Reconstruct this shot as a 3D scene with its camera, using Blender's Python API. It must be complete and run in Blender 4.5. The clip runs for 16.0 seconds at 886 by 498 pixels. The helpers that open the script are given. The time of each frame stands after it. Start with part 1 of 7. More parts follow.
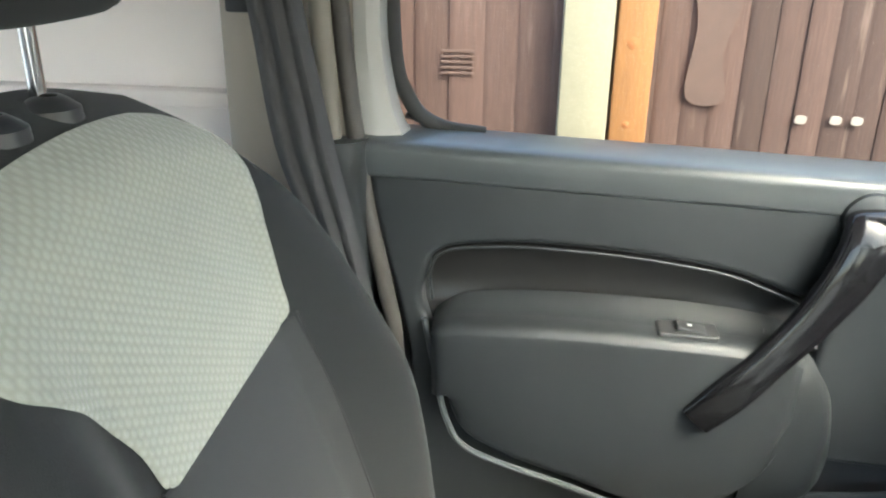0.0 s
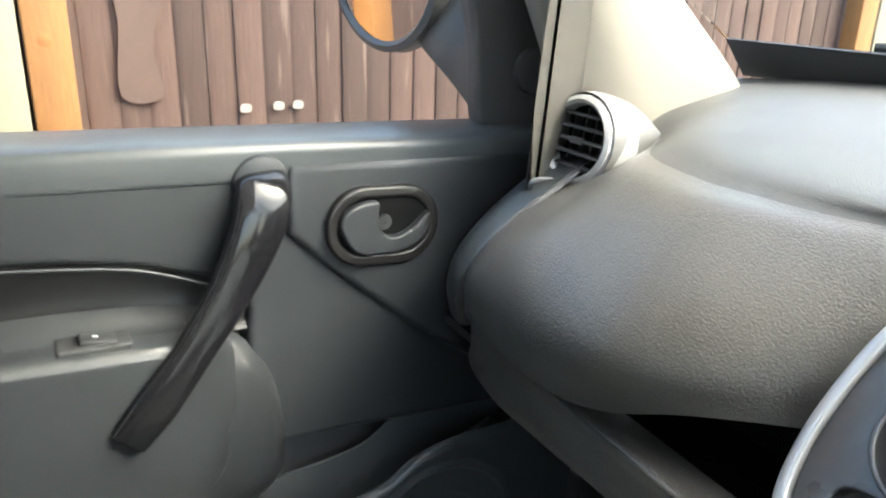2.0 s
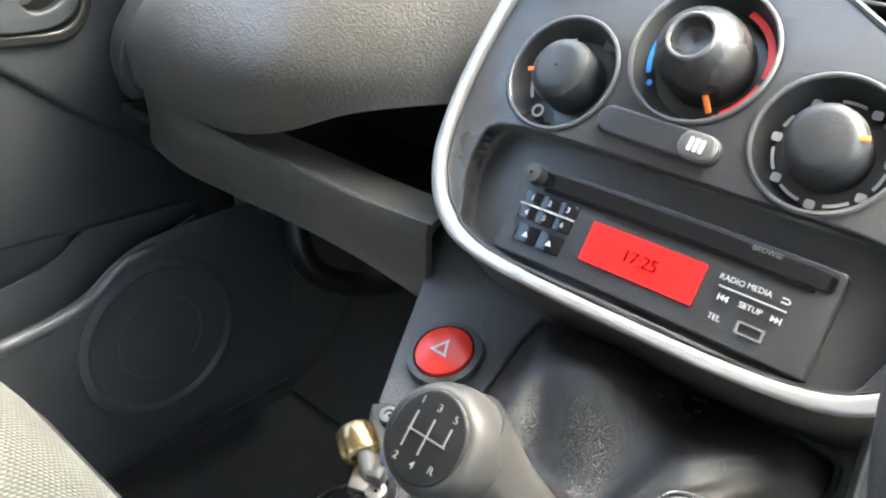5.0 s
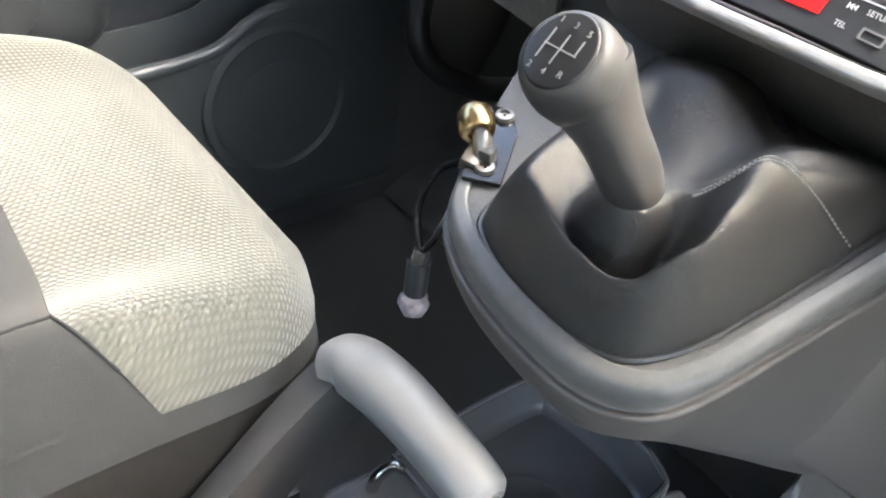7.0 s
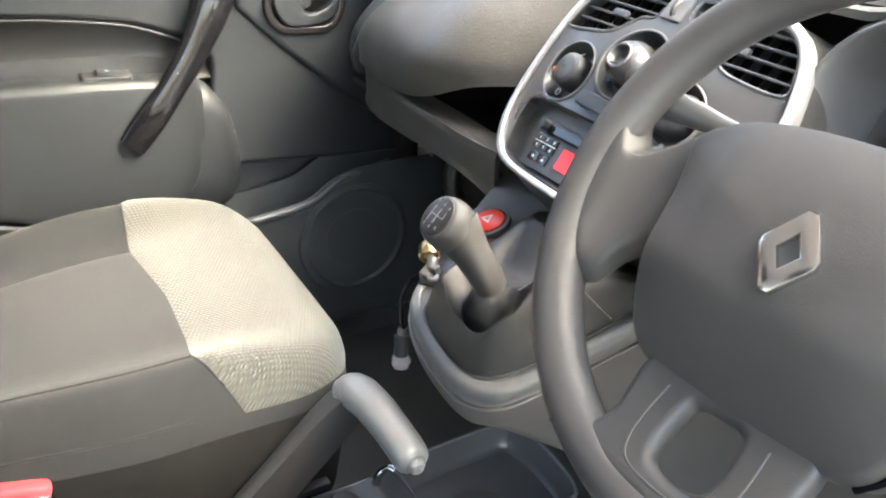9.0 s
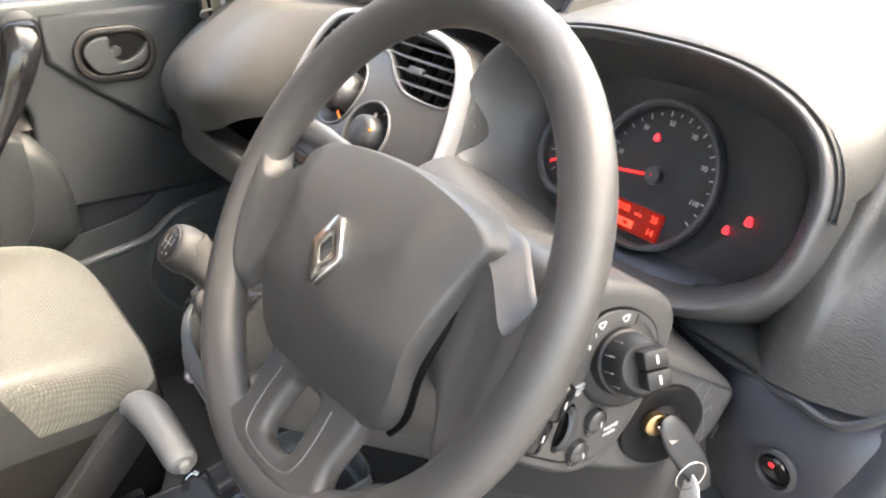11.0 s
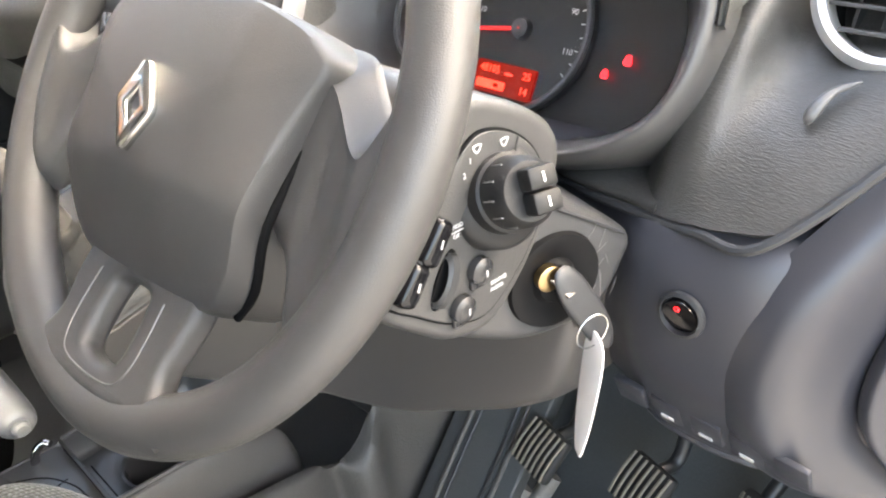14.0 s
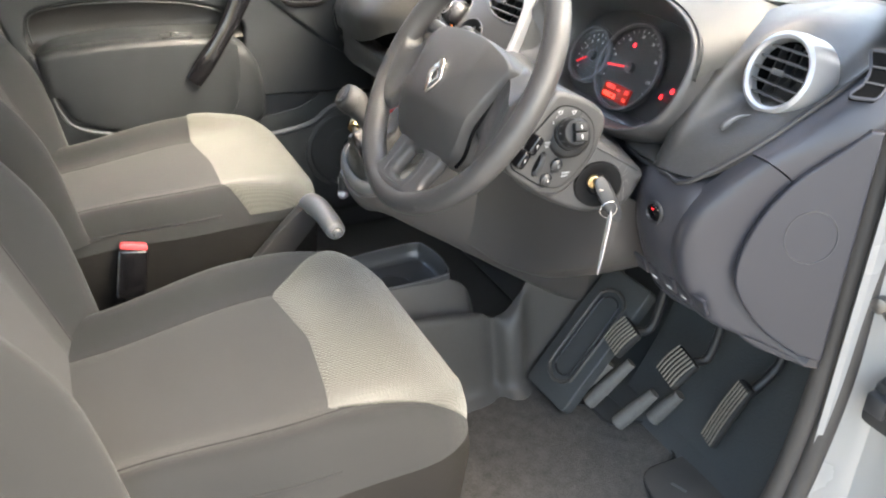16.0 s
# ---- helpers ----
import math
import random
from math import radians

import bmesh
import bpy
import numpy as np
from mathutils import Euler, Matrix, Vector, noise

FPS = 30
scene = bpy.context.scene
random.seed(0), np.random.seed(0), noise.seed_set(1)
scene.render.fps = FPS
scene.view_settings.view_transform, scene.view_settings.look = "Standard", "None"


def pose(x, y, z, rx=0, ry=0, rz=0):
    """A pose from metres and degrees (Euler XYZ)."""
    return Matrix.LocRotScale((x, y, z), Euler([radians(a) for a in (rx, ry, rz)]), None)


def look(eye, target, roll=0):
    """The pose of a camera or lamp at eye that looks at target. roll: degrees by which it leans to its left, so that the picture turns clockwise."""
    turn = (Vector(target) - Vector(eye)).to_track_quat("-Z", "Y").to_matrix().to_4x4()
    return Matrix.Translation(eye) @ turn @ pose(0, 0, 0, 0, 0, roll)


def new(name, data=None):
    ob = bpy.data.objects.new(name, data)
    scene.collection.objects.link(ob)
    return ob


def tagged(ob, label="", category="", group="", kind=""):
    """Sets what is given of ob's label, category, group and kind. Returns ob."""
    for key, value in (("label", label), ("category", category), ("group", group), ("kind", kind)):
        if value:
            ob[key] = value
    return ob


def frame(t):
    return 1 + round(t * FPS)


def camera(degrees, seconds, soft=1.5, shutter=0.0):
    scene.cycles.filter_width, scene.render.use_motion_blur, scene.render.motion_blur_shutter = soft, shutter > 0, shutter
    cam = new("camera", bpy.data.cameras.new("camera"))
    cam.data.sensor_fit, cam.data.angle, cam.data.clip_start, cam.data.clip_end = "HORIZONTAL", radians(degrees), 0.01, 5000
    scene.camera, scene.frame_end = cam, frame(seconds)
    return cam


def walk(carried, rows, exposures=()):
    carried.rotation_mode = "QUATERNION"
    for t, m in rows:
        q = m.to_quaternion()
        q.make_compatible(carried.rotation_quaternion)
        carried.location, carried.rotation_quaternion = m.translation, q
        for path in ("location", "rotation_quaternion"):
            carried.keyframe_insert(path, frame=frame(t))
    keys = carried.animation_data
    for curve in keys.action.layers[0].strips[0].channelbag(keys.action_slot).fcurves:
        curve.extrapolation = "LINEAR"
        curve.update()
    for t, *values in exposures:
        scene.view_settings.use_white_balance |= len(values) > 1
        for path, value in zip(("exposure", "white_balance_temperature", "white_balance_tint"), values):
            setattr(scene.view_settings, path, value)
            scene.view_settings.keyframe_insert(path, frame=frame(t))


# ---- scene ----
cam = camera(57.9, 16.0, 2.1)
PATH = [
    (0, (0.171, -0.016, 1.069), (-1.668, -0.215, 0.31), 0.7),
    (0.5, (0.159, 0.017, 1.062), (-1.697, 0.05, 0.317), 1.4),
    (1, (0.131, 0.059, 1.041), (-1.709, 0.346, 0.313), 1.6),
    (1.5, (0.106, 0.101, 1.021), (-1.664, 0.696, 0.304), 1.8),
    (2, (0.102, 0.149, 1.005), (-1.545, 1.041, 0.303), 1.7),
    (2.5, (0.127, 0.177, 1.007), (-1.396, 1.256, 0.289), 0.7),
    (3, (0.147, 0.176, 0.986), (-1.26, 1.389, 0.244), 0.5),
    (3.5, (0.154, 0.176, 0.958), (-1.171, 1.451, 0.172), 0.1),
    (4, (0.156, 0.178, 0.924), (-1.093, 1.494, 0.085), 0.7),
    (4.2, (0.159, 0.179, 0.917), (-1.067, 1.506, 0.058), 1.0),
    (6.3, (0.172, 0.132, 0.826), (-0.938, 1.355, -0.303), 6.6),
    (6.5, (0.19, 0.109, 0.818), (-0.944, 1.329, -0.29), 8.5),
    (7, (0.228, 0.093, 0.8), (-0.946, 1.179, -0.4), 8.5),
    (7.5, (0.296, 0.105, 0.806), (-0.93, 0.97, -0.516), 8.0),
    (8, (0.369, 0.064, 0.832), (-0.927, 0.789, -0.506), 7.2),
    (8.5, (0.467, 0.027, 0.907), (-0.981, 0.803, -0.234), 5.3),
    (9, (0.573, 0.019, 0.988), (-0.929, 0.932, 0.033), 2.8),
    (9.5, (0.642, -0.006, 1.049), (-0.84, 1.008, 0.17), 1.5),
    (10, (0.697, 0.034, 1.084), (-0.754, 1.094, 0.207), 0.9),
    (10.2, (0.72, 0.062, 1.082), (-0.727, 1.122, 0.197), 0.5),
    (12.3, (0.805, 0.285, 0.915), (-0.678, 1.187, -0.079), -6.1),
    (12.5, (0.784, 0.286, 0.9), (-0.678, 1.212, -0.103), -6.0),
    (13, (0.743, 0.275, 0.883), (-0.66, 1.283, -0.125), -5.6),
    (13.5, (0.721, 0.25, 0.886), (-0.614, 1.347, -0.122), -4.7),
    (14, (0.758, 0.209, 0.931), (-0.491, 1.398, -0.083), -3.3),
    (14.5, (0.869, 0.161, 1.005), (-0.41, 1.322, -0.004), -2.8),
    (15, (1.046, 0.118, 1.06), (-0.335, 1.172, 0.068), -2.4),
    (15.5, (1.174, 0.051, 1.101), (-0.301, 0.974, 0.115), -1.2),
    (16, (1.3, -0.061, 1.115), (-0.273, 0.682, 0.129), -0.3),
]
walk(cam, [(t, look(eye, target, roll)) for t, eye, target, roll in PATH], [(0.0, 3.1, 6450, -3), (1.5, 3.25, 6450, -3), (3.0, 3.15, 6800, 2), (4.2, 3.62, 6800, 0), (6.3, 4.04, 6650, 2), (7.5, 3.85, 6800, 5), (8.5, 3.97, 7000, 4), (10.0, 3.5, 7250, 6), (12.3, 4.0, 7650, 9), (13.5, 4.04, 7700, 8), (14.5, 3.86, 7700, 7), (16.0, 3.48, 7300, 6)])

# ---------- daylight: overcast sky with a weak, wide sun ----------
world = bpy.data.worlds.new("world")
scene.world = world
world.use_nodes = True
wn = world.node_tree
sky = wn.nodes.new("ShaderNodeTexSky")
sky.sky_type = "NISHITA"
sky.sun_disc = False
SUN_EL, SUN_AZ = 48.0, 42.0
sky.sun_elevation, sky.sun_rotation = radians(SUN_EL), radians(SUN_AZ)
sky.air_density, sky.dust_density, sky.ozone_density = 1.0, 4.0, 0.6
wn.nodes["Background"].inputs["Strength"].default_value = 0.15
wn.links.new(sky.outputs[0], wn.nodes["Background"].inputs["Color"])
sun = new("sun", bpy.data.lights.new("sun", "SUN"))
sun.data.energy, sun.data.angle, sun.data.color = 0.4, radians(50), (1.0, 0.97, 0.93)
sun.rotation_euler = Euler((radians(90 - SUN_EL), 0, radians(180 - SUN_AZ)))

# ---------- mesh helpers ----------


def cr(points, n, closed=False):
    """Catmull-Rom samples through points along the first axis."""
    pts = np.asarray(points, float)
    k, out = len(pts), []
    for i in range(k if closed else k - 1):
        p0 = pts[(i - 1) % k] if closed or i > 0 else 2 * pts[0] - pts[1]
        p1, p2 = pts[i], pts[(i + 1) % k]
        p3 = pts[(i + 2) % k] if closed or i + 2 < k else 2 * pts[-1] - pts[-2]
        for j in range(n):
            t = j / n
            out.append(0.5 * (2 * p1 + (p2 - p0) * t + (2 * p0 - 5 * p1 + 4 * p2 - p3) * t * t + (3 * p1 - p0 - 3 * p2 + p3) * t**3))
    if not closed:
        out.append(pts[-1])
    return np.array(out)


def grid_geo(g, closed=False, caps=False):
    """Quads over a grid of points (rows, columns, 3)."""
    r, c = g.shape[:2]
    faces = []
    for i in range(r - 1):
        for j in range(c if closed else c - 1):
            k = (j + 1) % c
            faces.append((i * c + j, i * c + k, (i + 1) * c + k, (i + 1) * c + j))
    if caps:
        faces.append(tuple(range(c - 1, -1, -1)))
        faces.append(tuple((r - 1) * c + j for j in range(c)))
    return g.reshape(-1, 3).tolist(), faces


def surface(secs, nu=6, nv=6, closed=False):
    g = cr(np.array(secs, float), nu)
    return np.swapaxes(cr(np.swapaxes(g, 0, 1), nv, closed), 0, 1)


def loft(secs, nu=6, nv=6, closed=False, caps=False):
    return grid_geo(surface(secs, nu, nv, closed), closed, caps)


def xf(geo, m):
    return [tuple(m @ Vector(v)) for v in geo[0]], geo[1]


def join(*geos):
    verts, faces = [], []
    for v, f in geos:
        o = len(verts)
        verts += list(v)
        faces += [tuple(i + o for i in q) for q in f]
    return verts, faces


def from_bm(bm):
    bm.verts.index_update()
    geo = [tuple(v.co) for v in bm.verts], [tuple(v.index for v in f.verts) for f in bm.faces]
    bm.free()
    return geo


def box(sx, sy, sz, m=None, bev=0.0, segs=2):
    bm = bmesh.new()
    bmesh.ops.create_cube(bm, size=1, matrix=Matrix.Diagonal((sx, sy, sz, 1)))
    if bev:
        bmesh.ops.bevel(bm, geom=bm.edges[:], offset=bev, segments=segs, affect="EDGES", profile=0.5)
    geo = from_bm(bm)
    return xf(geo, m) if m else geo


def lathe(profile, segs=32, m=None, smooth=0):
    """Turns (radius, height) about z."""
    prof = cr(profile, smooth) if smooth else np.array(profile, float)
    g = np.array([[(r * math.cos(a), r * math.sin(a), h) for a in np.linspace(0, 2 * math.pi, segs, endpoint=False)] for r, h in prof])
    geo = grid_geo(g, True, False)
    return xf(geo, m) if m else geo


def tube(points, r, segs=12, n=6, closed=False, flat=1.0):
    """A round bar along a smooth path; r may be one radius or one for each point."""
    pts = cr(points, n, closed)
    k = len(points)
    rad = np.array([r] * k if np.isscalar(r) else r, float)
    rads = cr(rad[:, None], n, closed)[:, 0]
    rows, side = [], None
    for i, p in enumerate(pts):
        a = pts[(i - 1) % len(pts)] if closed or i > 0 else p
        b = pts[(i + 1) % len(pts)] if closed or i + 1 < len(pts) else p
        d = Vector(b - a).normalized()
        if side is None:
            side = d.orthogonal().normalized()
        side = (side - d * side.dot(d)).normalized()
        up = d.cross(side)
        rows.append([tuple(Vector(p) + float(rads[i]) * (math.cos(t) * side + flat * math.sin(t) * up)) for t in np.linspace(0, 2 * math.pi, segs, endpoint=False)])
    if closed:
        rows.append(rows[0])
    return grid_geo(np.array(rows), True, not closed)


def basis(origin, u, v):
    u = Vector(u).normalized()
    n = u.cross(Vector(v)).normalized()
    v = n.cross(u)
    m = Matrix((u, v, n)).transposed().to_4x4()
    m.translation = Vector(origin)
    return m


def curve_geo(data):
    ob = bpy.data.objects.new("tmp", data)
    me = ob.to_mesh()
    geo = [tuple(v.co) for v in me.vertices], [tuple(p.vertices) for p in me.polygons]
    ob.to_mesh_clear()
    bpy.data.objects.remove(ob)
    bpy.data.curves.remove(data)
    return geo


def plate(loops, thick, m, bev=0.0, res=2):
    """A flat board in the x-y plane of m with holes, its top at z = 0."""
    cu = bpy.data.curves.new("c", "CURVE")
    cu.dimensions, cu.fill_mode = "2D", "BOTH"
    cu.extrude, cu.bevel_depth, cu.bevel_resolution, cu.offset = max(thick / 2 - bev, 1e-5), bev, res, -bev
    for loop in loops:
        sp = cu.splines.new("POLY")
        sp.points.add(len(loop) - 1)
        for q, (x, y) in zip(sp.points, loop):
            q.co = (x, y, 0, 1)
        sp.use_cyclic_u = True
    return xf(curve_geo(cu), m @ Matrix.Translation((0, 0, -thick / 2)))


def text(body, size, m, depth=0.0004, align="CENTER"):
    cu = bpy.data.curves.new("t", "FONT")
    cu.body, cu.size, cu.extrude, cu.align_x, cu.align_y, cu.resolution_u = body, size, depth, align, "CENTER", 3
    return xf(curve_geo(cu), m)


def ring2(cx, cy, rx, ry=None, n=40, a0=0, a1=360):
    ry = ry or rx
    full = abs(a1 - a0) >= 360
    return [(cx + rx * math.cos(radians(a)), cy + ry * math.sin(radians(a))) for a in np.linspace(a0, a1, n, endpoint=not full)]


def rrect(cx, cy, w, h, r, n=6):
    out = []
    for sx, sy, a in ((1, 1, 0), (-1, 1, 90), (-1, -1, 180), (1, -1, 270)):
        for t in np.linspace(0, 90, n):
            out.append((cx + sx * (w / 2 - r) + r * math.cos(radians(a + t)), cy + sy * (h / 2 - r) + r * math.sin(radians(a + t))))
    return out


def soft(points, n=6):
    return [tuple(p) for p in cr(points, n, True)]


def arc_band(cx, cy, r0, r1, a0, a1, n=24):
    a = np.radians(np.linspace(a0, a1, n))
    return [(cx + r1 * math.cos(t), cy + r1 * math.sin(t)) for t in a] + [(cx + r0 * math.cos(t), cy + r0 * math.sin(t)) for t in a[::-1]]


def part(name, geo, material, parent=None, label="", sharp=38, solid=0.0):
    """One mesh object under a thing or a part."""
    me = bpy.data.meshes.new(name)
    me.from_pydata([tuple(v) for v in geo[0]], [], [tuple(f) for f in geo[1]])
    bm = bmesh.new()
    bm.from_mesh(me)
    bmesh.ops.remove_doubles(bm, verts=bm.verts, dist=1e-5)
    bmesh.ops.recalc_face_normals(bm, faces=bm.faces)
    if solid:
        bmesh.ops.solidify(bm, geom=bm.faces[:], thickness=solid)
    bm.to_mesh(me)
    bm.free()
    me.materials.append(material)
    me.shade_smooth()
    me.set_sharp_from_angle(angle=radians(sharp))
    ob = new(name, me)
    if parent:
        ob.parent = parent
        ob.matrix_parent_inverse = world_of(parent).inverted()
    if label:
        ob["label"] = label
    return ob


def world_of(ob):
    m = ob.matrix_basis.copy()
    while ob.parent:
        m = ob.parent.matrix_basis @ ob.matrix_parent_inverse @ m
        ob = ob.parent
    return m


def thing(name, label, category, at=(0, 0, 0), group="", kind=""):
    ob = new(name)
    ob.empty_display_size = 0.05
    ob.matrix_basis = Matrix.Translation(at)
    return tagged(ob, label, category, group, kind)


def solo(name, geo, material, label, category, group="", kind="", sharp=38, solid=0.0):
    """A thing that is one mesh."""
    return tagged(part(name, geo, material, None, label, sharp, solid), label, category, group, kind)


# ---------- materials ----------


def material(name, rgb, rough=0.5, metal=0.0, grain=0.0, size=900.0, vary=0.12, blotch=6.0, spec=0.5, rough_vary=0.08, emit=None, coat=0.0, sheen=0.0, stretch=None):
    """Principled surface with fine relief, blotches and uneven gloss."""
    m = bpy.data.materials.new(name)
    m.use_nodes = True
    t = m.node_tree
    b = t.nodes["Principled BSDF"]
    b.inputs["Metallic"].default_value = metal
    b.inputs["Specular IOR Level"].default_value = spec
    b.inputs["Coat Weight"].default_value = coat
    b.inputs["Sheen Weight"].default_value = sheen
    co = t.nodes.new("ShaderNodeTexCoord")
    big = t.nodes.new("ShaderNodeTexNoise")
    big.inputs["Scale"].default_value, big.inputs["Detail"].default_value = blotch, 5
    fine = t.nodes.new("ShaderNodeTexNoise")
    fine.inputs["Scale"].default_value, fine.inputs["Detail"].default_value = size, 2
    src = co.outputs["Object"]
    if stretch:
        mp = t.nodes.new("ShaderNodeMapping")
        mp.inputs["Scale"].default_value = stretch
        t.links.new(src, mp.inputs["Vector"])
        src = mp.outputs["Vector"]
    for n in (big, fine):
        t.links.new(src, n.inputs["Vector"])
    mix = t.nodes.new("ShaderNodeMix")
    mix.data_type = "RGBA"
    lo, hi = 1 - vary, 1 + vary
    mix.inputs["A"].default_value = (*[c * lo for c in rgb], 1)
    mix.inputs["B"].default_value = (*[min(c * hi, 1) for c in rgb], 1)
    add = t.nodes.new("ShaderNodeMath")
    add.operation = "MULTIPLY_ADD"
    t.links.new(fine.outputs["Fac"], add.inputs[0])
    add.inputs[1].default_value = 0.5
    half = t.nodes.new("ShaderNodeMath")
    half.operation = "MULTIPLY"
    half.inputs[1].default_value = 0.5
    t.links.new(big.outputs["Fac"], half.inputs[0])
    t.links.new(half.outputs[0], add.inputs[2])
    t.links.new(add.outputs[0], mix.inputs["Factor"])
    t.links.new(mix.outputs["Result"], b.inputs["Base Color"])
    rr = t.nodes.new("ShaderNodeMapRange")
    rr.inputs["To Min"].default_value, rr.inputs["To Max"].default_value = max(rough - rough_vary, 0.02), min(rough + rough_vary, 1)
    t.links.new(big.outputs["Fac"], rr.inputs["Value"])
    t.links.new(rr.outputs["Result"], b.inputs["Roughness"])
    if grain:
        bump = t.nodes.new("ShaderNodeBump")
        bump.inputs["Strength"].default_value, bump.inputs["Distance"].default_value = grain, 0.0012
        t.links.new(fine.outputs["Fac"], bump.inputs["Height"])
        t.links.new(bump.outputs["Normal"], b.inputs["Normal"])
    if emit:
        b.inputs["Emission Color"].default_value = (*emit[:3], 1)
        b.inputs["Emission Strength"].default_value = emit[3]
    return m


def woven(name, rgb, rgb2, pitch, axes, depth=0.5, rough=0.9):
    """Knitted upholstery: a honeycomb of small pads. axes: the two object axes that it lies along."""
    m = material(name, rgb, rough, grain=0.3, size=1600, vary=0.1, spec=0.25, sheen=0.3)
    t = m.node_tree
    b = t.nodes["Principled BSDF"]
    co = t.nodes.new("ShaderNodeTexCoord")
    total = None
    for a in (0, 60, 120):
        dot = t.nodes.new("ShaderNodeVectorMath")
        dot.operation = "DOT_PRODUCT"
        d = Vector(axes[0]) * math.cos(radians(a)) + Vector(axes[1]) * math.sin(radians(a))
        dot.inputs[1].default_value = d * (2 * math.pi / (pitch * 0.866))
        t.links.new(co.outputs["Object"], dot.inputs[0])
        cosn = t.nodes.new("ShaderNodeMath")
        cosn.operation = "COSINE"
        t.links.new(dot.outputs["Value"], cosn.inputs[0])
        if total is None:
            total = cosn
        else:
            s = t.nodes.new("ShaderNodeMath")
            s.operation = "ADD"
            t.links.new(total.outputs[0], s.inputs[0])
            t.links.new(cosn.outputs[0], s.inputs[1])
            total = s
    rng = t.nodes.new("ShaderNodeMapRange")
    rng.inputs["From Min"].default_value, rng.inputs["From Max"].default_value = -1.5, 2.2
    t.links.new(total.outputs[0], rng.inputs["Value"])
    mix = t.nodes.new("ShaderNodeMix")
    mix.data_type, mix.blend_type = "RGBA", "MIX"
    mix.inputs["B"].default_value = (*rgb2, 1)
    old = b.inputs["Base Color"].links[0].from_socket
    t.links.new(old, mix.inputs["A"])
    inv = t.nodes.new("ShaderNodeMath")
    inv.operation, inv.use_clamp = "SUBTRACT", True
    inv.inputs[0].default_value = 0.75
    t.links.new(rng.outputs["Result"], inv.inputs[1])
    t.links.new(inv.outputs[0], mix.inputs["Factor"])
    t.links.new(mix.outputs["Result"], b.inputs["Base Color"])
    bump = t.nodes.new("ShaderNodeBump")
    bump.inputs["Strength"].default_value, bump.inputs["Distance"].default_value = depth, 0.002
    t.links.new(rng.outputs["Result"], bump.inputs["Height"])
    t.links.new(b.inputs["Normal"].links[0].from_socket, bump.inputs["Normal"])
    t.links.new(bump.outputs["Normal"], b.inputs["Normal"])
    return m


def clear_glass(name, tint=(1, 1, 1)):
    m = bpy.data.materials.new(name)
    m.use_nodes = True
    b = m.node_tree.nodes["Principled BSDF"]
    b.inputs["Base Color"].default_value = (*tint, 1)
    b.inputs["Roughness"].default_value = 0.0
    b.inputs["Transmission Weight"].default_value = 1.0
    b.inputs["IOR"].default_value = 1.1
    return m


DASH = material("dash_plastic", (0.050, 0.047, 0.042), 0.33, grain=0.5, size=640, vary=0.95, stretch=(0.6, 1, 1), rough_vary=0.06)
DASHD = material("dash_streaked_plastic", (0.042, 0.041, 0.039), 0.32, grain=0.5, size=1150, vary=0.95, stretch=(0.17, 1, 1), rough_vary=0.06)
DASHTOP = material("dash_top_plastic", (0.05, 0.05, 0.047), 0.48, spec=0.36, grain=0.4, size=600, vary=0.15)
TRIM = material("door_plastic", (0.0215, 0.024, 0.0262), 0.33, grain=0.3, size=1500, vary=0.12)
LOWTRIM = material("lower_trim_plastic", (0.062, 0.062, 0.065), 0.5, grain=0.3, size=700, vary=0.15)
COWLP = material("column_plastic", (0.052, 0.051, 0.051), 0.35, grain=0.2, size=1700, vary=0.15)
BLACK = material("black_plastic", (0.027, 0.028, 0.030), 0.4, grain=0.15, size=800)
GLOSS = material("gloss_black", (0.006, 0.006, 0.007), 0.13, spec=0.42, rough_vary=0.04)
# Near-black that stands for the shade in hollows, ducts and gaps.
SHADEM = material("recess_shade", (0.006, 0.0062, 0.0066), 0.9, spec=0.04)
INSERT = material("door_insert", (0.0085, 0.0078, 0.0076), 0.38, grain=0.1)
RUBBER = material("rubber", (0.018, 0.018, 0.018), 0.7, grain=0.25, size=500)
SEALM = material("worn_seal_rubber", (0.052, 0.047, 0.043), 0.6, grain=0.4, size=500, vary=0.25)
SILVER = material("silver_paint", (0.42, 0.42, 0.42), 0.32, metal=0.55, vary=0.05)
CHROME = material("chrome", (0.55, 0.55, 0.54), 0.16, metal=1.0, vary=0.04)
STEEL = material("worn_steel", (0.2, 0.19, 0.18), 0.35, metal=0.9, vary=0.3, blotch=60)
BRASS = material("brass", (0.4, 0.29, 0.15), 0.28, metal=1.0, vary=0.15)
WHITEP = material("white_body_paint", (0.31, 0.303, 0.292), 0.25, vary=0.03, coat=0.5)
CREAM = material("cream_pillar_plastic", (0.165, 0.152, 0.128), 0.6, grain=0.2, size=700, vary=0.05)
PALE = material("pale_lining", (0.85, 0.8, 0.79), 0.7, vary=0.06)
BEIGE = material("beige_pillar_plastic", (0.3, 0.265, 0.225), 0.6, grain=0.2, vary=0.06)
WHEELM = material("wheel_foam", (0.046, 0.045, 0.045), 0.42, grain=0.25, size=1500, vary=0.15)
LEATHER = material("boot_leather", (0.015, 0.0145, 0.014), 0.25, spec=0.5, grain=0.5, size=1500, vary=0.3, rough_vary=0.12)
KNOBM = material("knob_rubberised", (0.030, 0.0295, 0.0295), 0.5, spec=0.35, grain=0.1, size=1600)
GREYP = material("mid_grey_plastic", (0.085, 0.085, 0.087), 0.34, grain=0.1, size=1600)
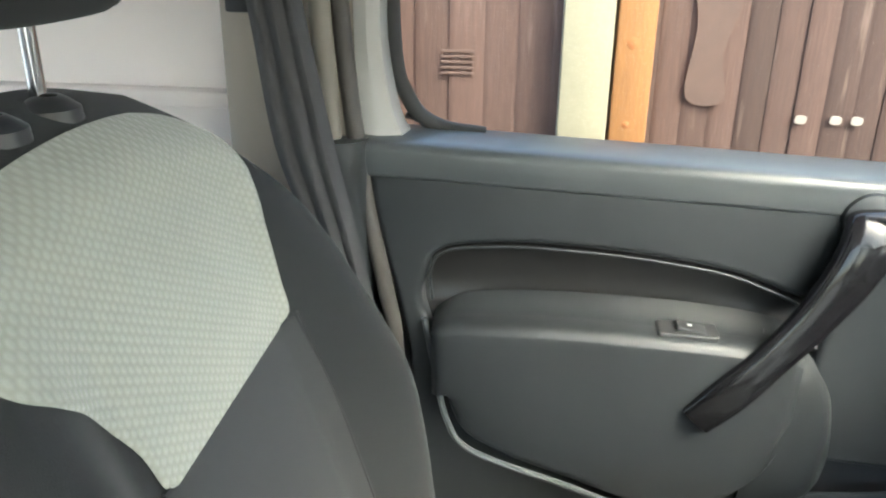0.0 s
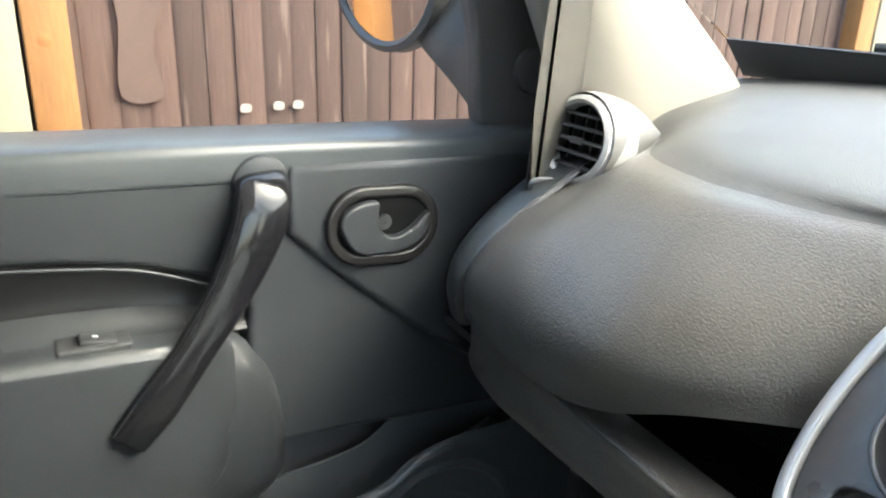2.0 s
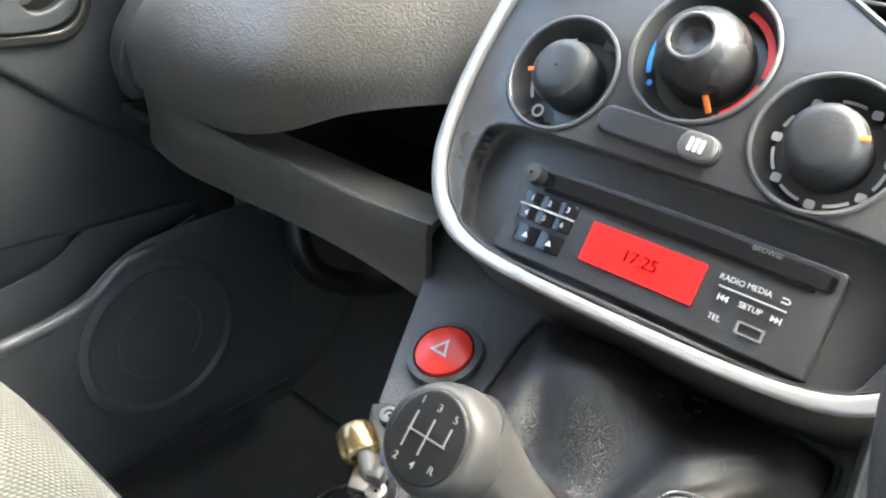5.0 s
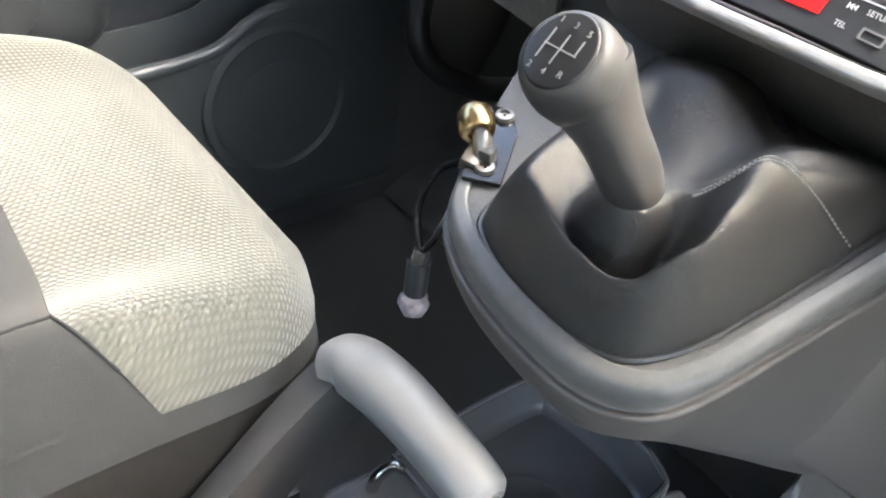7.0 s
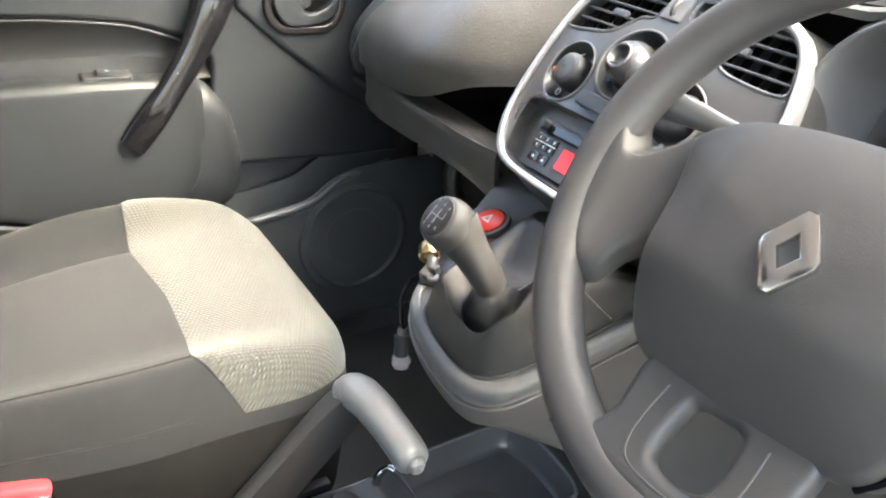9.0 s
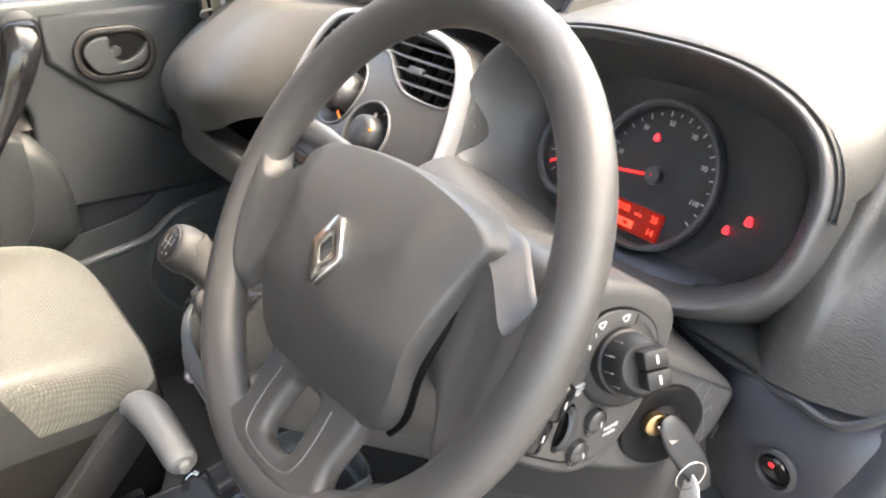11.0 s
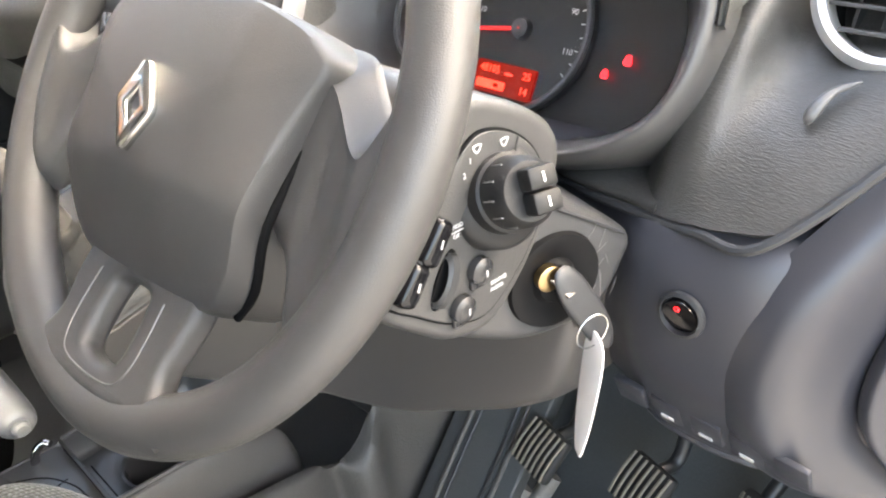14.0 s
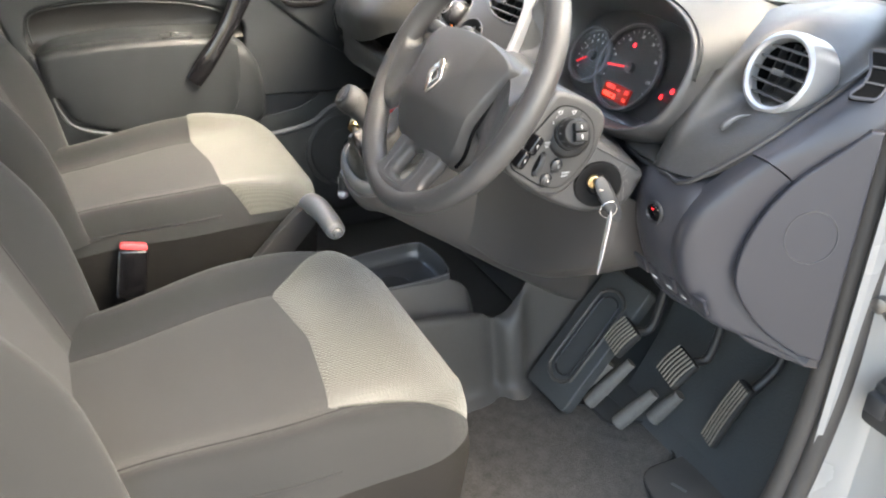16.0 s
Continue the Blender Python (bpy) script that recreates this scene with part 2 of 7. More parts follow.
CLOTH = material("dark_seat_cloth", (0.0185, 0.0195, 0.02), 0.9, grain=0.5, size=1300, vary=0.25, spec=0.2, sheen=0.08)
# Darkened copy of the seat cloth; side shade is put into its colour.
SHADECLOTH = material("seat_cloth_shaded", (0.011, 0.0105, 0.010), 0.9, grain=0.4, size=1300, vary=0.3, spec=0.15)
MIDCLOTH = material("grey_seat_cloth", (0.034, 0.035, 0.0355), 0.9, grain=0.5, size=1500, vary=0.22, spec=0.2, sheen=0.08)
# Same knit twice; the cushion copy is darkened to offset strong light.
PADCLOTH = woven("cream_knit_cushion_dimmed", (0.073, 0.074, 0.064), (0.049, 0.050, 0.043), 0.0056, ((1, 0, 0), (0, 1, -1)))
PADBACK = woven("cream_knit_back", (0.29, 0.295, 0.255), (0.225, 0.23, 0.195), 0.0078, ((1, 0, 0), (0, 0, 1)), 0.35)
BELT = material("belt_webbing", (0.05, 0.05, 0.053), 0.7, grain=0.5, size=900, spec=0.3)
CARPET = material("mat_carpet", (0.098, 0.092, 0.084), 0.97, grain=1.0, size=330, vary=0.85, blotch=48, spec=0.1)
# Black lining raised and blued; the footwell's light haze is in its colour.
FLOORM = material("floor_lining_hazed", (0.060, 0.064, 0.065), 0.55, grain=0.5, size=300, vary=0.3)
MOULD = material("footwell_moulding", (0.078, 0.074, 0.069), 0.5, grain=0.5, size=380, vary=0.3)
RED = material("red_button", (0.6, 0.03, 0.02), 0.3, vary=0.05)
REDSOFT = material("buckle_red", (0.5, 0.05, 0.06), 0.4, vary=0.05)
REDMARK = material("red_print", (0.65, 0.02, 0.02), 0.5)
BLUEMARK = material("blue_print", (0.02, 0.2, 0.65), 0.5)
ORANGE = material("orange_print", (0.9, 0.2, 0.03), 0.5)
PRINT = material("white_print", (0.5, 0.5, 0.5), 0.5)
DIMPRINT = material("grey_print", (0.15, 0.15, 0.15), 0.5)
LCD = material("lit_red_screen", (0.3, 0.01, 0.01), 0.3, emit=(1.0, 0.006, 0.010, 0.12))
LCDTXT = material("lit_screen_text", (0.3, 0.01, 0.01), 0.4, emit=(1.0, 0.035, 0.02, 0.36))
CLOCKTXT = material("clock_text", (0.045, 0.002, 0.002), 0.5, spec=0.1)
LAMP = material("lit_red_lamp", (0.3, 0.01, 0.01), 0.4, emit=(1.0, 0.015, 0.025, 0.4))
IDISP = material("trip_screen", (0.05, 0.008, 0.004), 0.2, emit=(0.6, 0.01, 0.005, 0.03))
NEEDLE = material("red_needle", (0.6, 0.02, 0.02), 0.4, emit=(1.0, 0.02, 0.02, 0.12))
DIAL = material("dial_face", (0.02, 0.02, 0.021), 0.45)
PAPER = material("tag_card", (0.75, 0.72, 0.7), 0.6, vary=0.05)
GLASS = clear_glass("pane")
MIRROR = material("mirror_glass", (0.85, 0.85, 0.85), 0.02, metal=1.0, vary=0.0, rough_vary=0.0)
# Opaque pale tint stands for the light seen in clear glass.
CRYSTAL = material("pale_glass_tint", (0.3, 0.26, 0.28), 0.08, spec=1.0, coat=1.0)
CRYSTAL.node_tree.nodes["Principled BSDF"].inputs["IOR"].default_value = 1.5
FENCE = material("stained_fence_board", (0.068, 0.0395, 0.031), 0.85, grain=0.5, size=30, vary=0.5, blotch=10, stretch=(9, 9, 0.5))
tf = FENCE.node_tree
info = tf.nodes.new("ShaderNodeObjectInfo")
span = tf.nodes.new("ShaderNodeMapRange")
span.inputs["To Min"].default_value, span.inputs["To Max"].default_value = 0.72, 1.35
tf.links.new(info.outputs["Random"], span.inputs["Value"])
streak = tf.nodes.new("ShaderNodeTexNoise")
streak.inputs["Scale"].default_value, streak.inputs["Detail"].default_value = 16, 4
smap = tf.nodes.new("ShaderNodeMapping")
smap.inputs["Scale"].default_value = (3, 3, 0.25)
scoord = tf.nodes.new("ShaderNodeTexCoord")
tf.links.new(scoord.outputs["Object"], smap.inputs["Vector"])
tf.links.new(smap.outputs["Vector"], streak.inputs["Vector"])
sramp = tf.nodes.new("ShaderNodeMapRange")
sramp.inputs["From Min"].default_value, sramp.inputs["From Max"].default_value = 0.60, 0.72
sramp.inputs["To Max"].default_value = 0.45
tf.links.new(streak.outputs["Fac"], sramp.inputs["Value"])
tone = tf.nodes.new("ShaderNodeVectorMath")
tone.operation = "SCALE"
fb = tf.nodes["Principled BSDF"]
tf.links.new(fb.inputs["Base Color"].links[0].from_socket, tone.inputs[0])
tf.links.new(span.outputs["Result"], tone.inputs["Scale"])
pale = tf.nodes.new("ShaderNodeMix")
pale.data_type = "RGBA"
pale.inputs["B"].default_value = (0.17, 0.12, 0.098, 1)
tf.links.new(sramp.outputs["Result"], pale.inputs["Factor"])
tf.links.new(tone.outputs["Vector"], pale.inputs["A"])
tf.links.new(pale.outputs["Result"], fb.inputs["Base Color"])
CONC = material("pale_concrete_post", (0.22, 0.203, 0.14), 0.9, grain=0.6, size=60, vary=0.14, blotch=9)
TIMBER = material("orange_timber_post", (0.21, 0.094, 0.027), 0.75, grain=0.4, size=30, vary=0.4, blotch=8, stretch=(5, 5, 0.8))
GRIPM = material("grip_silver_grey", (0.15, 0.15, 0.15), 0.3, grain=0.1, size=900)
PANELM = material("lower_dash_plastic", (0.0349, 0.0360, 0.0437), 0.34, grain=0.15, size=1500, vary=0.12)
# Lighter copy of the door plastic; the sky's sheen is in its colour.
SHEENM = material("door_plastic_sheen", (0.056, 0.062, 0.066), 0.32, grain=0.08, size=1500, vary=0.1)
FASCIA = material("fascia_satin", (0.037, 0.037, 0.038), 0.3, grain=0.05, size=1500, vary=0.1)
TRAYP = material("satin_black_tray", (0.072, 0.073, 0.074), 0.20, grain=0.15, size=900, vary=0.15)
GROUNDM = material("concrete_ground", (0.27, 0.265, 0.255), 0.9, grain=0.5, size=60, vary=0.2)

# ---------- outside: ground and fence ----------
GZ = -0.42
solo("ground", box(60, 60, 0.1, pose(0, 0, GZ - 0.05)), GROUNDM, "grey concrete ground beside the fence", "ground", kind="structure")

FX = -1.925
fence = thing("fence", "brown stained featheredge board fence beside the van", "fence", (FX, 0, GZ), kind="structure")
rf = random.Random(4)
y = -1.9
while y < 6.5:
    w = 0.07 if y > 0.3 else 0.088
    h = 1.82 + rf.uniform(-0.012, 0.012)
    d = rf.uniform(-0.004, 0.004)
    prof = [(FX - 0.02, y - 0.004), (FX + 0.004 + d, y - 0.004), (FX + 0.009 + d, y + 0.010), (FX + 0.001 + d, y + w), (FX - 0.02, y + w)]
    g = np.array([[(px, py, z) for px, py in prof] for z in (GZ, GZ + h)])
    part("board", grid_geo(g, True, True), FENCE, fence)
    y += w
for py, pw, ph, mt, nm in ((0.113, 0.122, 1.85, CONC, "concrete_post"), (0.228, 0.092, 1.8, TIMBER, "timber_post"), (2.94, 0.09, 1.85, TIMBER, "timber_post"), (3.05, 0.122, 1.85, CONC, "concrete_post"), (-0.445, 0.1, 1.8, TIMBER, "timber_post")):
    part(nm, box(0.1, pw, ph, pose(FX + (0.035 if mt is CONC else 0.03), py, GZ + ph / 2), 0.006), mt, fence, "pale pitted concrete post" if mt is CONC else "orange timber post with knots")
# knots in the timber post, scuffs of pale paint and torn patch on the boards
KNOT = material("dark_knot", (0.26, 0.1, 0.03), 0.8)
SCUFF = material("pale_scuff", (0.26, 0.23, 0.20), 0.9)
PATCH = material("faded_patch", (0.088, 0.056, 0.045), 0.9, vary=0.4, blotch=25)
for kz, kr in ((0.8, 0.015), (0.60, 0.010), (1.05, 0.012)):
    part("knot", lathe([(kr, 0), (kr * 0.6, 0.0012), (0.001, 0.0018)], 14, basis((FX + 0.081, 0.222, kz), (0, 1, 0), (0, 0, 1))), KNOT, fence)
for sy, sz in ((0.661, 0.614), (0.746, 0.615), (0.797, 0.615)):
    part("scuff", plate([soft([(-0.013, -0.008), (0.011, -0.009), (0.013, 0.008), (-0.01, 0.01)], 4)], 0.004, basis((FX + 0.017, sy, sz), (0, 1, 0), (0, 0, 1))), SCUFF, fence)
part("patch", plate([soft([(-0.05, -0.14), (0.045, -0.145), (0.03, -0.03), (0.06, 0.09), (0.05, 0.16), (-0.05, 0.16), (-0.04, 0.03)], 4)], 0.004, basis((FX + 0.016, 0.42, 0.80), (0, 1, 0), (0, 0, 1))), PATCH, fence)
vent_mark = [rrect(0, 0.03 - 0.014 * k, 0.085, 0.006, 0.002) for k in range(5)]
part("pale_strip", join(*[plate([q], 0.004, basis((FX + 0.016, -0.21, 0.73), (0, 1, 0), (0, 0, 1))) for q in vent_mark]), PATCH, fence)

# ---------- the van's shell ----------
floor = solo("floor", box(1.6, 3.3, 0.05, pose(0, -0.6, -0.027)), FLOORM, "black lined van floor", "floor", kind="structure")
solo("firewall", loft([[(x, 0.83, -0.01), (x, 0.93, 0.06), (x, 1.08, 0.3), (x, 1.12, 0.6), (x, 1.2, 0.82)] for x in (-0.74, 0, 0.72)], 4, 5), FLOORM, "black footwell bulkhead lining", "bulkhead", kind="structure", solid=0.02)
solo("roof", loft([[(x, 0.42, 1.27 - 0.05 * (x / 0.7) ** 2), (x, 0.1, 1.3 - 0.05 * (x / 0.7) ** 2), (x, -2.25, 1.3 - 0.05 * (x / 0.7) ** 2)] for x in (-0.80, -0.4, 0, 0.4, 0.80)], 4, 4), PALE, "pale grey roof lining", "ceiling", kind="structure", solid=0.03)
solo("sill_left", box(0.08, 1.3, 0.14, pose(-0.775, 0.3, 0.03), 0.01), LOWTRIM, "dark door sill trim", "sill", kind="structure")
solo("wall_left", box(0.04, 1.95, 1.75, pose(-0.82, -1.275, 0.46)), PALE, "pale inner side panel behind the seat", "wall", kind="structure")
solo("wall_right", box(0.04, 1.75, 1.75, pose(0.82, -1.375, 0.46)), PALE, "pale inner side panel", "wall", kind="structure")
solo("wall_kick_left", box(0.04, 0.42, 0.85, pose(-0.755, 0.98, 0.4), 0.004), LOWTRIM, "dark footwell side trim", "wall", kind="structure")
# ledge on the cargo side and the grab strip behind the seat
solo("trim", box(0.03, 0.9, 0.022, pose(-0.79, -0.82, 0.86), 0.006), PALE, "white ledge along the side panel", "trim", kind="structure")

# left B-pillar with belt, cover and painted door frame
solo("pillar_left", loft([[(-0.80, -0.37, z), (-0.742 - 0.02 * max(0, z - 0.8), -0.365, z), (-0.735 - 0.02 * max(0, z - 0.8), -0.235, z), (-0.80, -0.225, z)] for z in (0.0, 0.4, 0.83, 1.0, 1.27)], 4, 5, True, True), BEIGE, "beige plastic pillar trim", "pillar", kind="structure")
solo("pillar_lower_trim", loft([[(-0.80, -0.30, z), (-0.715, -0.295, z), (-0.70, -0.25, z), (-0.715, -0.208, z), (-0.80, -0.205, z)] for z in (0.0, 0.4, 0.70, 0.80, 0.832)], 4, 5, True, True), TRIM, "dark grey lower pillar trim", "pillar", kind="structure")
solo("belt_cover", tube([(-0.727, -0.2465, 0.826), (-0.729, -0.250, 0.92), (-0.735, -0.256, 1.0), (-0.745, -0.264, 1.25)], 0.0125, 16), CREAM, "cream belt guide rail on the pillar", "trim")
belt = thing("seat_belt", "dark grey seat belt webbing hanging by the pillar", "seat belt", (-0.66, -0.17, 0.25))
BELTRUN = ((0.25, -0.20, -0.14, -0.655), (0.55, -0.235, -0.175, -0.665), (0.70, -0.258, -0.205, -0.68), (0.83, -0.302, -0.236, -0.690), (0.99, -0.326, -0.268, -0.698), (1.22, -0.37, -0.31, -0.71))
part("webbing", loft([[(x - 0.004, a, z), (x + 0.005, a + (b - a) * 0.16, z), (x + 0.001, a + (b - a) * 0.34, z), (x + 0.008, a + (b - a) * 0.52, z), (x + 0.002, a + (b - a) * 0.70, z), (x + 0.006, a + (b - a) * 0.86, z), (x - 0.004, b, z)] for z, a, b, x in BELTRUN], 5, 4), BELT, belt, "folded webbing", solid=0.003)
part("second_run", loft([[(x - 0.016, a - 0.004, z), (x - 0.010, (a + b) / 2 - 0.006, z), (x - 0.014, b - 0.010, z)] for z, a, b, x in BELTRUN], 5, 4), BELT, belt, "webbing behind it", solid=0.003)
solo("belt_slot", box(0.012, 0.05, 0.10, pose(-0.738, -0.34, 1.02), 0.004), BLACK, "black slot in the pillar trim", "trim")
solo("door_seal", tube([(-0.728, -0.165, 0.30), (-0.727, -0.172, 0.55), (-0.728, -0.185, 0.64), (-0.731, -0.203, 0.73), (-0.733, -0.218, 0.83), (-0.736, -0.228, 0.92), (-0.74, -0.234, 1.0), (-0.748, -0.240, 1.22)], 0.0105, 12), SEALM, "dark grey rubber door seal", "seal")

# windscreen, its frame and A-pillars
ws = [[(x, 1.10 + 0.16 * (1 - (x / 0.72) ** 2), 0.86), (x, 0.78 + 0.08 * (1 - (x / 0.72) ** 2), 1.06), (x, 0.44, 1.26)] for x in (-0.72, -0.36, 0, 0.36, 0.72)]
pane = solo("windscreen", loft(ws, 4, 4), GLASS, "clear curved windscreen", "windscreen", kind="structure", solid=0.005)
pane.visible_shadow = False
solo("windscreen_frit", loft([[(x, 1.075 + 0.16 * (1 - (x / 0.72) ** 2), 0.850), (x, 1.03 + 0.16 * (1 - (x / 0.72) ** 2), 0.902)] for x in (-0.72, -0.36, 0, 0.36, 0.72)], 6, 2), BLACK, "black border at the foot of the windscreen", "trim", kind="structure", solid=0.004)


def a_pillar(s):
    base = [(0.70 * s, 0.74), (0.66 * s, 0.76), (0.635 * s, 0.86), (0.66 * s, 1.05), (0.74 * s, 1.06), (0.78 * s, 0.84)]
    secs = []
    for k, z in enumerate((0.78, 0.86, 1.0, 1.15, 1.28)):
        back = 0.0 if z < 0.8 else (z - 0.8) * 1.15
        secs.append([(x - 0.03 * s * k / 4, max(yy - back * (0.35 + 0.65 * min(1, (yy - 0.74) / 0.3)), 0.36 + 0.2 * (yy - 0.74)), z) for x, yy in base])
    return loft(secs, 5, 4, True, True)


solo("pillar_front_left", a_pillar(-1), CREAM, "cream plastic windscreen pillar trim", "pillar", kind="structure")
solo("pillar_front_right", xf(a_pillar(1), Matrix.Translation((0.06, 0.10, 0.11))), CREAM, "cream plastic windscreen pillar trim", "pillar", kind="structure")

# wipers on the scuttle and the bonnet edge
solo("scuttle", loft([[(x, 1.26 + 0.16 * (1 - (x / 0.8) ** 2), 0.85), (x, 1.42 + 0.16 * (1 - (x / 0.8) ** 2), 0.86), (x, 1.5 + 0.16 * (1 - (x / 0.8) ** 2), 0.80)] for x in (-0.8, -0.4, 0, 0.4, 0.8)], 4, 4), BLACK, "black scuttle panel below the windscreen", "scuttle", kind="structure", solid=0.02)
for wx0, wx1 in ((-0.62, -0.02), (0.02, 0.62)):
    w = thing("windscreen_wiper", "black windscreen wiper lying at the foot of the glass", "wiper", (wx0, 1.4, 0.87), "windscreen wipers")
    part("blade", tube([(wx0, 1.21, 0.895), ((wx0 + wx1) / 2, 1.33, 0.905), (wx1, 1.36, 0.90)], 0.007, 8), RUBBER, w)
    part("arm", tube([(wx0 + 0.12, 1.27, 0.915), ((wx0 + wx1) / 2 + 0.1, 1.36, 0.918), (wx1 + 0.05, 1.42, 0.89)], [0.006, 0.008, 0.012], 8), BLACK, w)

# driver's door opening: painted jamb, seal, sill, hinge and check strap
solo("jamb_right", loft([[(0.748, 0.80, z), (0.79, 0.835, z), (0.87, 0.83, z), (0.90, 0.86, z), (0.90, 1.3, z), (0.70, 1.3, z)] for z in (-0.3, 0.1, 0.5, 0.9)], 4, 5, True, True), WHITEP, "white painted door jamb", "jamb", kind="structure")
solo("sill_right", loft([[(0.66, yy, -0.02), (0.70, yy, 0.045), (0.76, yy, 0.04), (0.80, yy, 0.0), (0.88, yy, -0.04), (0.9, yy, -0.25)] for yy in (-0.5, 0.1, 0.7, 0.83)], 4, 4), WHITEP, "white painted door sill", "sill", kind="structure", solid=0.01)
SEALP = [(0.700, 0.30, 0.055), (0.705, 0.60, 0.06), (0.715, 0.745, 0.12), (0.726, 0.785, 0.35), (0.725, 0.79, 0.6), (0.722, 0.79, 0.80), (0.728, 0.76, 0.93), (0.72, 0.5, 1.12), (0.70, 0.2, 1.25)]
solo("door_seal", tube([(x + 0.004, yy, z) for x, yy, z in SEALP], 0.0165, 14, 8), SEALM, "grey rubber seal round the driver's door opening", "seal")
solo("seal_flange", tube([(x + 0.030, yy + 0.006, z) for x, yy, z in SEALP], 0.0150, 12, 8), SEALM, "dark rubber lip beside the door seal", "seal")
hinge = thing("jamb_hinge", "white painted hinge bracket with a bolt on the jamb", "hinge", (0.77, 0.815, 0.70))
part("leaf", box(0.062, 0.010, 0.055, pose(0.790, 0.800, 0.70, 0, 0, 12), 0.004), STEEL, hinge)
part("fold", box(0.012, 0.022, 0.050, pose(0.822, 0.800, 0.697, 0, 0, 12), 0.003), STEEL, hinge)
part("bolt", lathe([(0.012, 0), (0.012, 0.006), (0.009, 0.009), (0.001, 0.009)], 6, basis((0.764, 0.796, 0.70), (1, 0.2, 0), (0, 0, 1))), STEEL, hinge)
strap = thing("door_check_strap", "dark steel door check strap on the jamb", "check strap", (0.776, 0.80, 0.55))
part("eye", lathe([(0.011, -0.006), (0.011, 0.006), (0.006, 0.008), (0.001, 0.008)], 16, basis((0.776, 0.795, 0.555), (1, 0.2, 0), (0, 0, 1))), STEEL, strap)
part("strap", tube([(0.776, 0.797, 0.555), (0.84, 0.785, 0.52), (0.95, 0.76, 0.47)], 0.006, 8), STEEL, strap)
plug = thing("wiring_plug", "black rubber wiring gaiter on the jamb", "gaiter", (0.82, 0.83, 0.42))
part("gaiter", box(0.06, 0.05, 0.075, pose(0.825, 0.815, 0.42, 0, 8, 10), 0.012), RUBBER, plug)
part("clip", box(0.03, 0.02, 0.03, pose(0.82, 0.785, 0.43), 0.004), BLACK, plug)

# ---------- passenger door ----------
# Black plastic with bluish sky light put into its colour.
POCKETHAZE = material("pocket_plastic_hazed", (0.046, 0.051, 0.054), 0.45, grain=0.3, size=900, vary=0.15)
door = thing("passenger_door", "grey plastic trimmed passenger door, closed", "car door", (-0.78, 0.25, 0.1))
DM = basis((-0.728, 0, 0), (0, 1, 0), (0, 0, 1))


def sill_z(yy):
    return 0.8205 - 0.043 * (yy + 0.0)


pocket = soft([(-0.129, 0.60), (-0.132, 0.665), (-0.118, 0.694), (-0.075, 0.705), (0.0, 0.709), (0.113, 0.703), (0.218, 0.689), (0.278, 0.671), (0.335, 0.645), (0.35, 0.60), (0.30, 0.50), (0.0, 0.48)], 5)
outline = [(-0.150, 0.20), (-0.155, 0.55), (-0.172, 0.63), (-0.198, 0.74), (-0.206, 0.80), (-0.18, sill_z(-0.18) - 0.006), (0.2, sill_z(0.2) - 0.008), (0.70, sill_z(0.7) - 0.008), (0.78, 0.75), (0.80, 0.55), (0.80, 0.40), (0.60, 0.412), (0.45, 0.424), (0.30, 0.435), (0.26, 0.2)]
part("door_shell", plate([[(-0.205, 0.06), (-0.21, 0.78), (0.78, 0.76), (0.80, 0.06)]], 0.02, basis((-0.775, 0, 0), (0, 1, 0), (0, 0, 1))), LOWTRIM, door)
# Near-black tube stands for the shade along the door's edge.
part("edge_gap", tube([(-0.746, -0.152, 0.25), (-0.746, -0.158, 0.55), (-0.746, -0.176, 0.63), (-0.746, -0.203, 0.74), (-0.746, -0.211, 0.80)], 0.0095, 10), SHADEM, door)
part("upper_panel", plate([outline, pocket], 0.05, DM, 0.010, 3), TRIM, door)
part("sill", loft([[(-0.806, yy, sill_z(yy)), (-0.79, yy, sill_z(yy) + 0.006), (-0.745, yy, sill_z(yy) + 0.004), (-0.729, yy, sill_z(yy) + 0.001), (-0.7235, yy, sill_z(yy) - 0.004), (-0.7215, yy, sill_z(yy) - 0.012), (-0.7235, yy, sill_z(yy) - 0.030), (-0.735, yy, sill_z(yy) - 0.045), (-0.80, yy, sill_z(yy) - 0.05)] for yy in (-0.216, 0.1, 0.4, 0.66, 0.79)], 4, 4, True, True), SHEENM, door, "window sill of the door, sky sheen put into its colour")
part("insert", loft([[(-0.765, yy, 0.72), (-0.772, yy, 0.67), (-0.768, yy, 0.62), (-0.74, yy, 0.585)] for yy in (-0.14, 0.0, 0.2, 0.36)], 3, 4), INSERT, door, "dark brown-black insert panel", solid=0.006)
part("insert_trim", tube([(-0.727, -0.126, 0.63), (-0.727, -0.128, 0.670), (-0.727, -0.114, 0.694), (-0.727, -0.072, 0.703), (-0.727, 0.0, 0.706), (-0.727, 0.113, 0.700), (-0.727, 0.218, 0.686), (-0.727, 0.275, 0.668), (-0.727, 0.32, 0.648)], 0.0019, 8), TRIM, door)
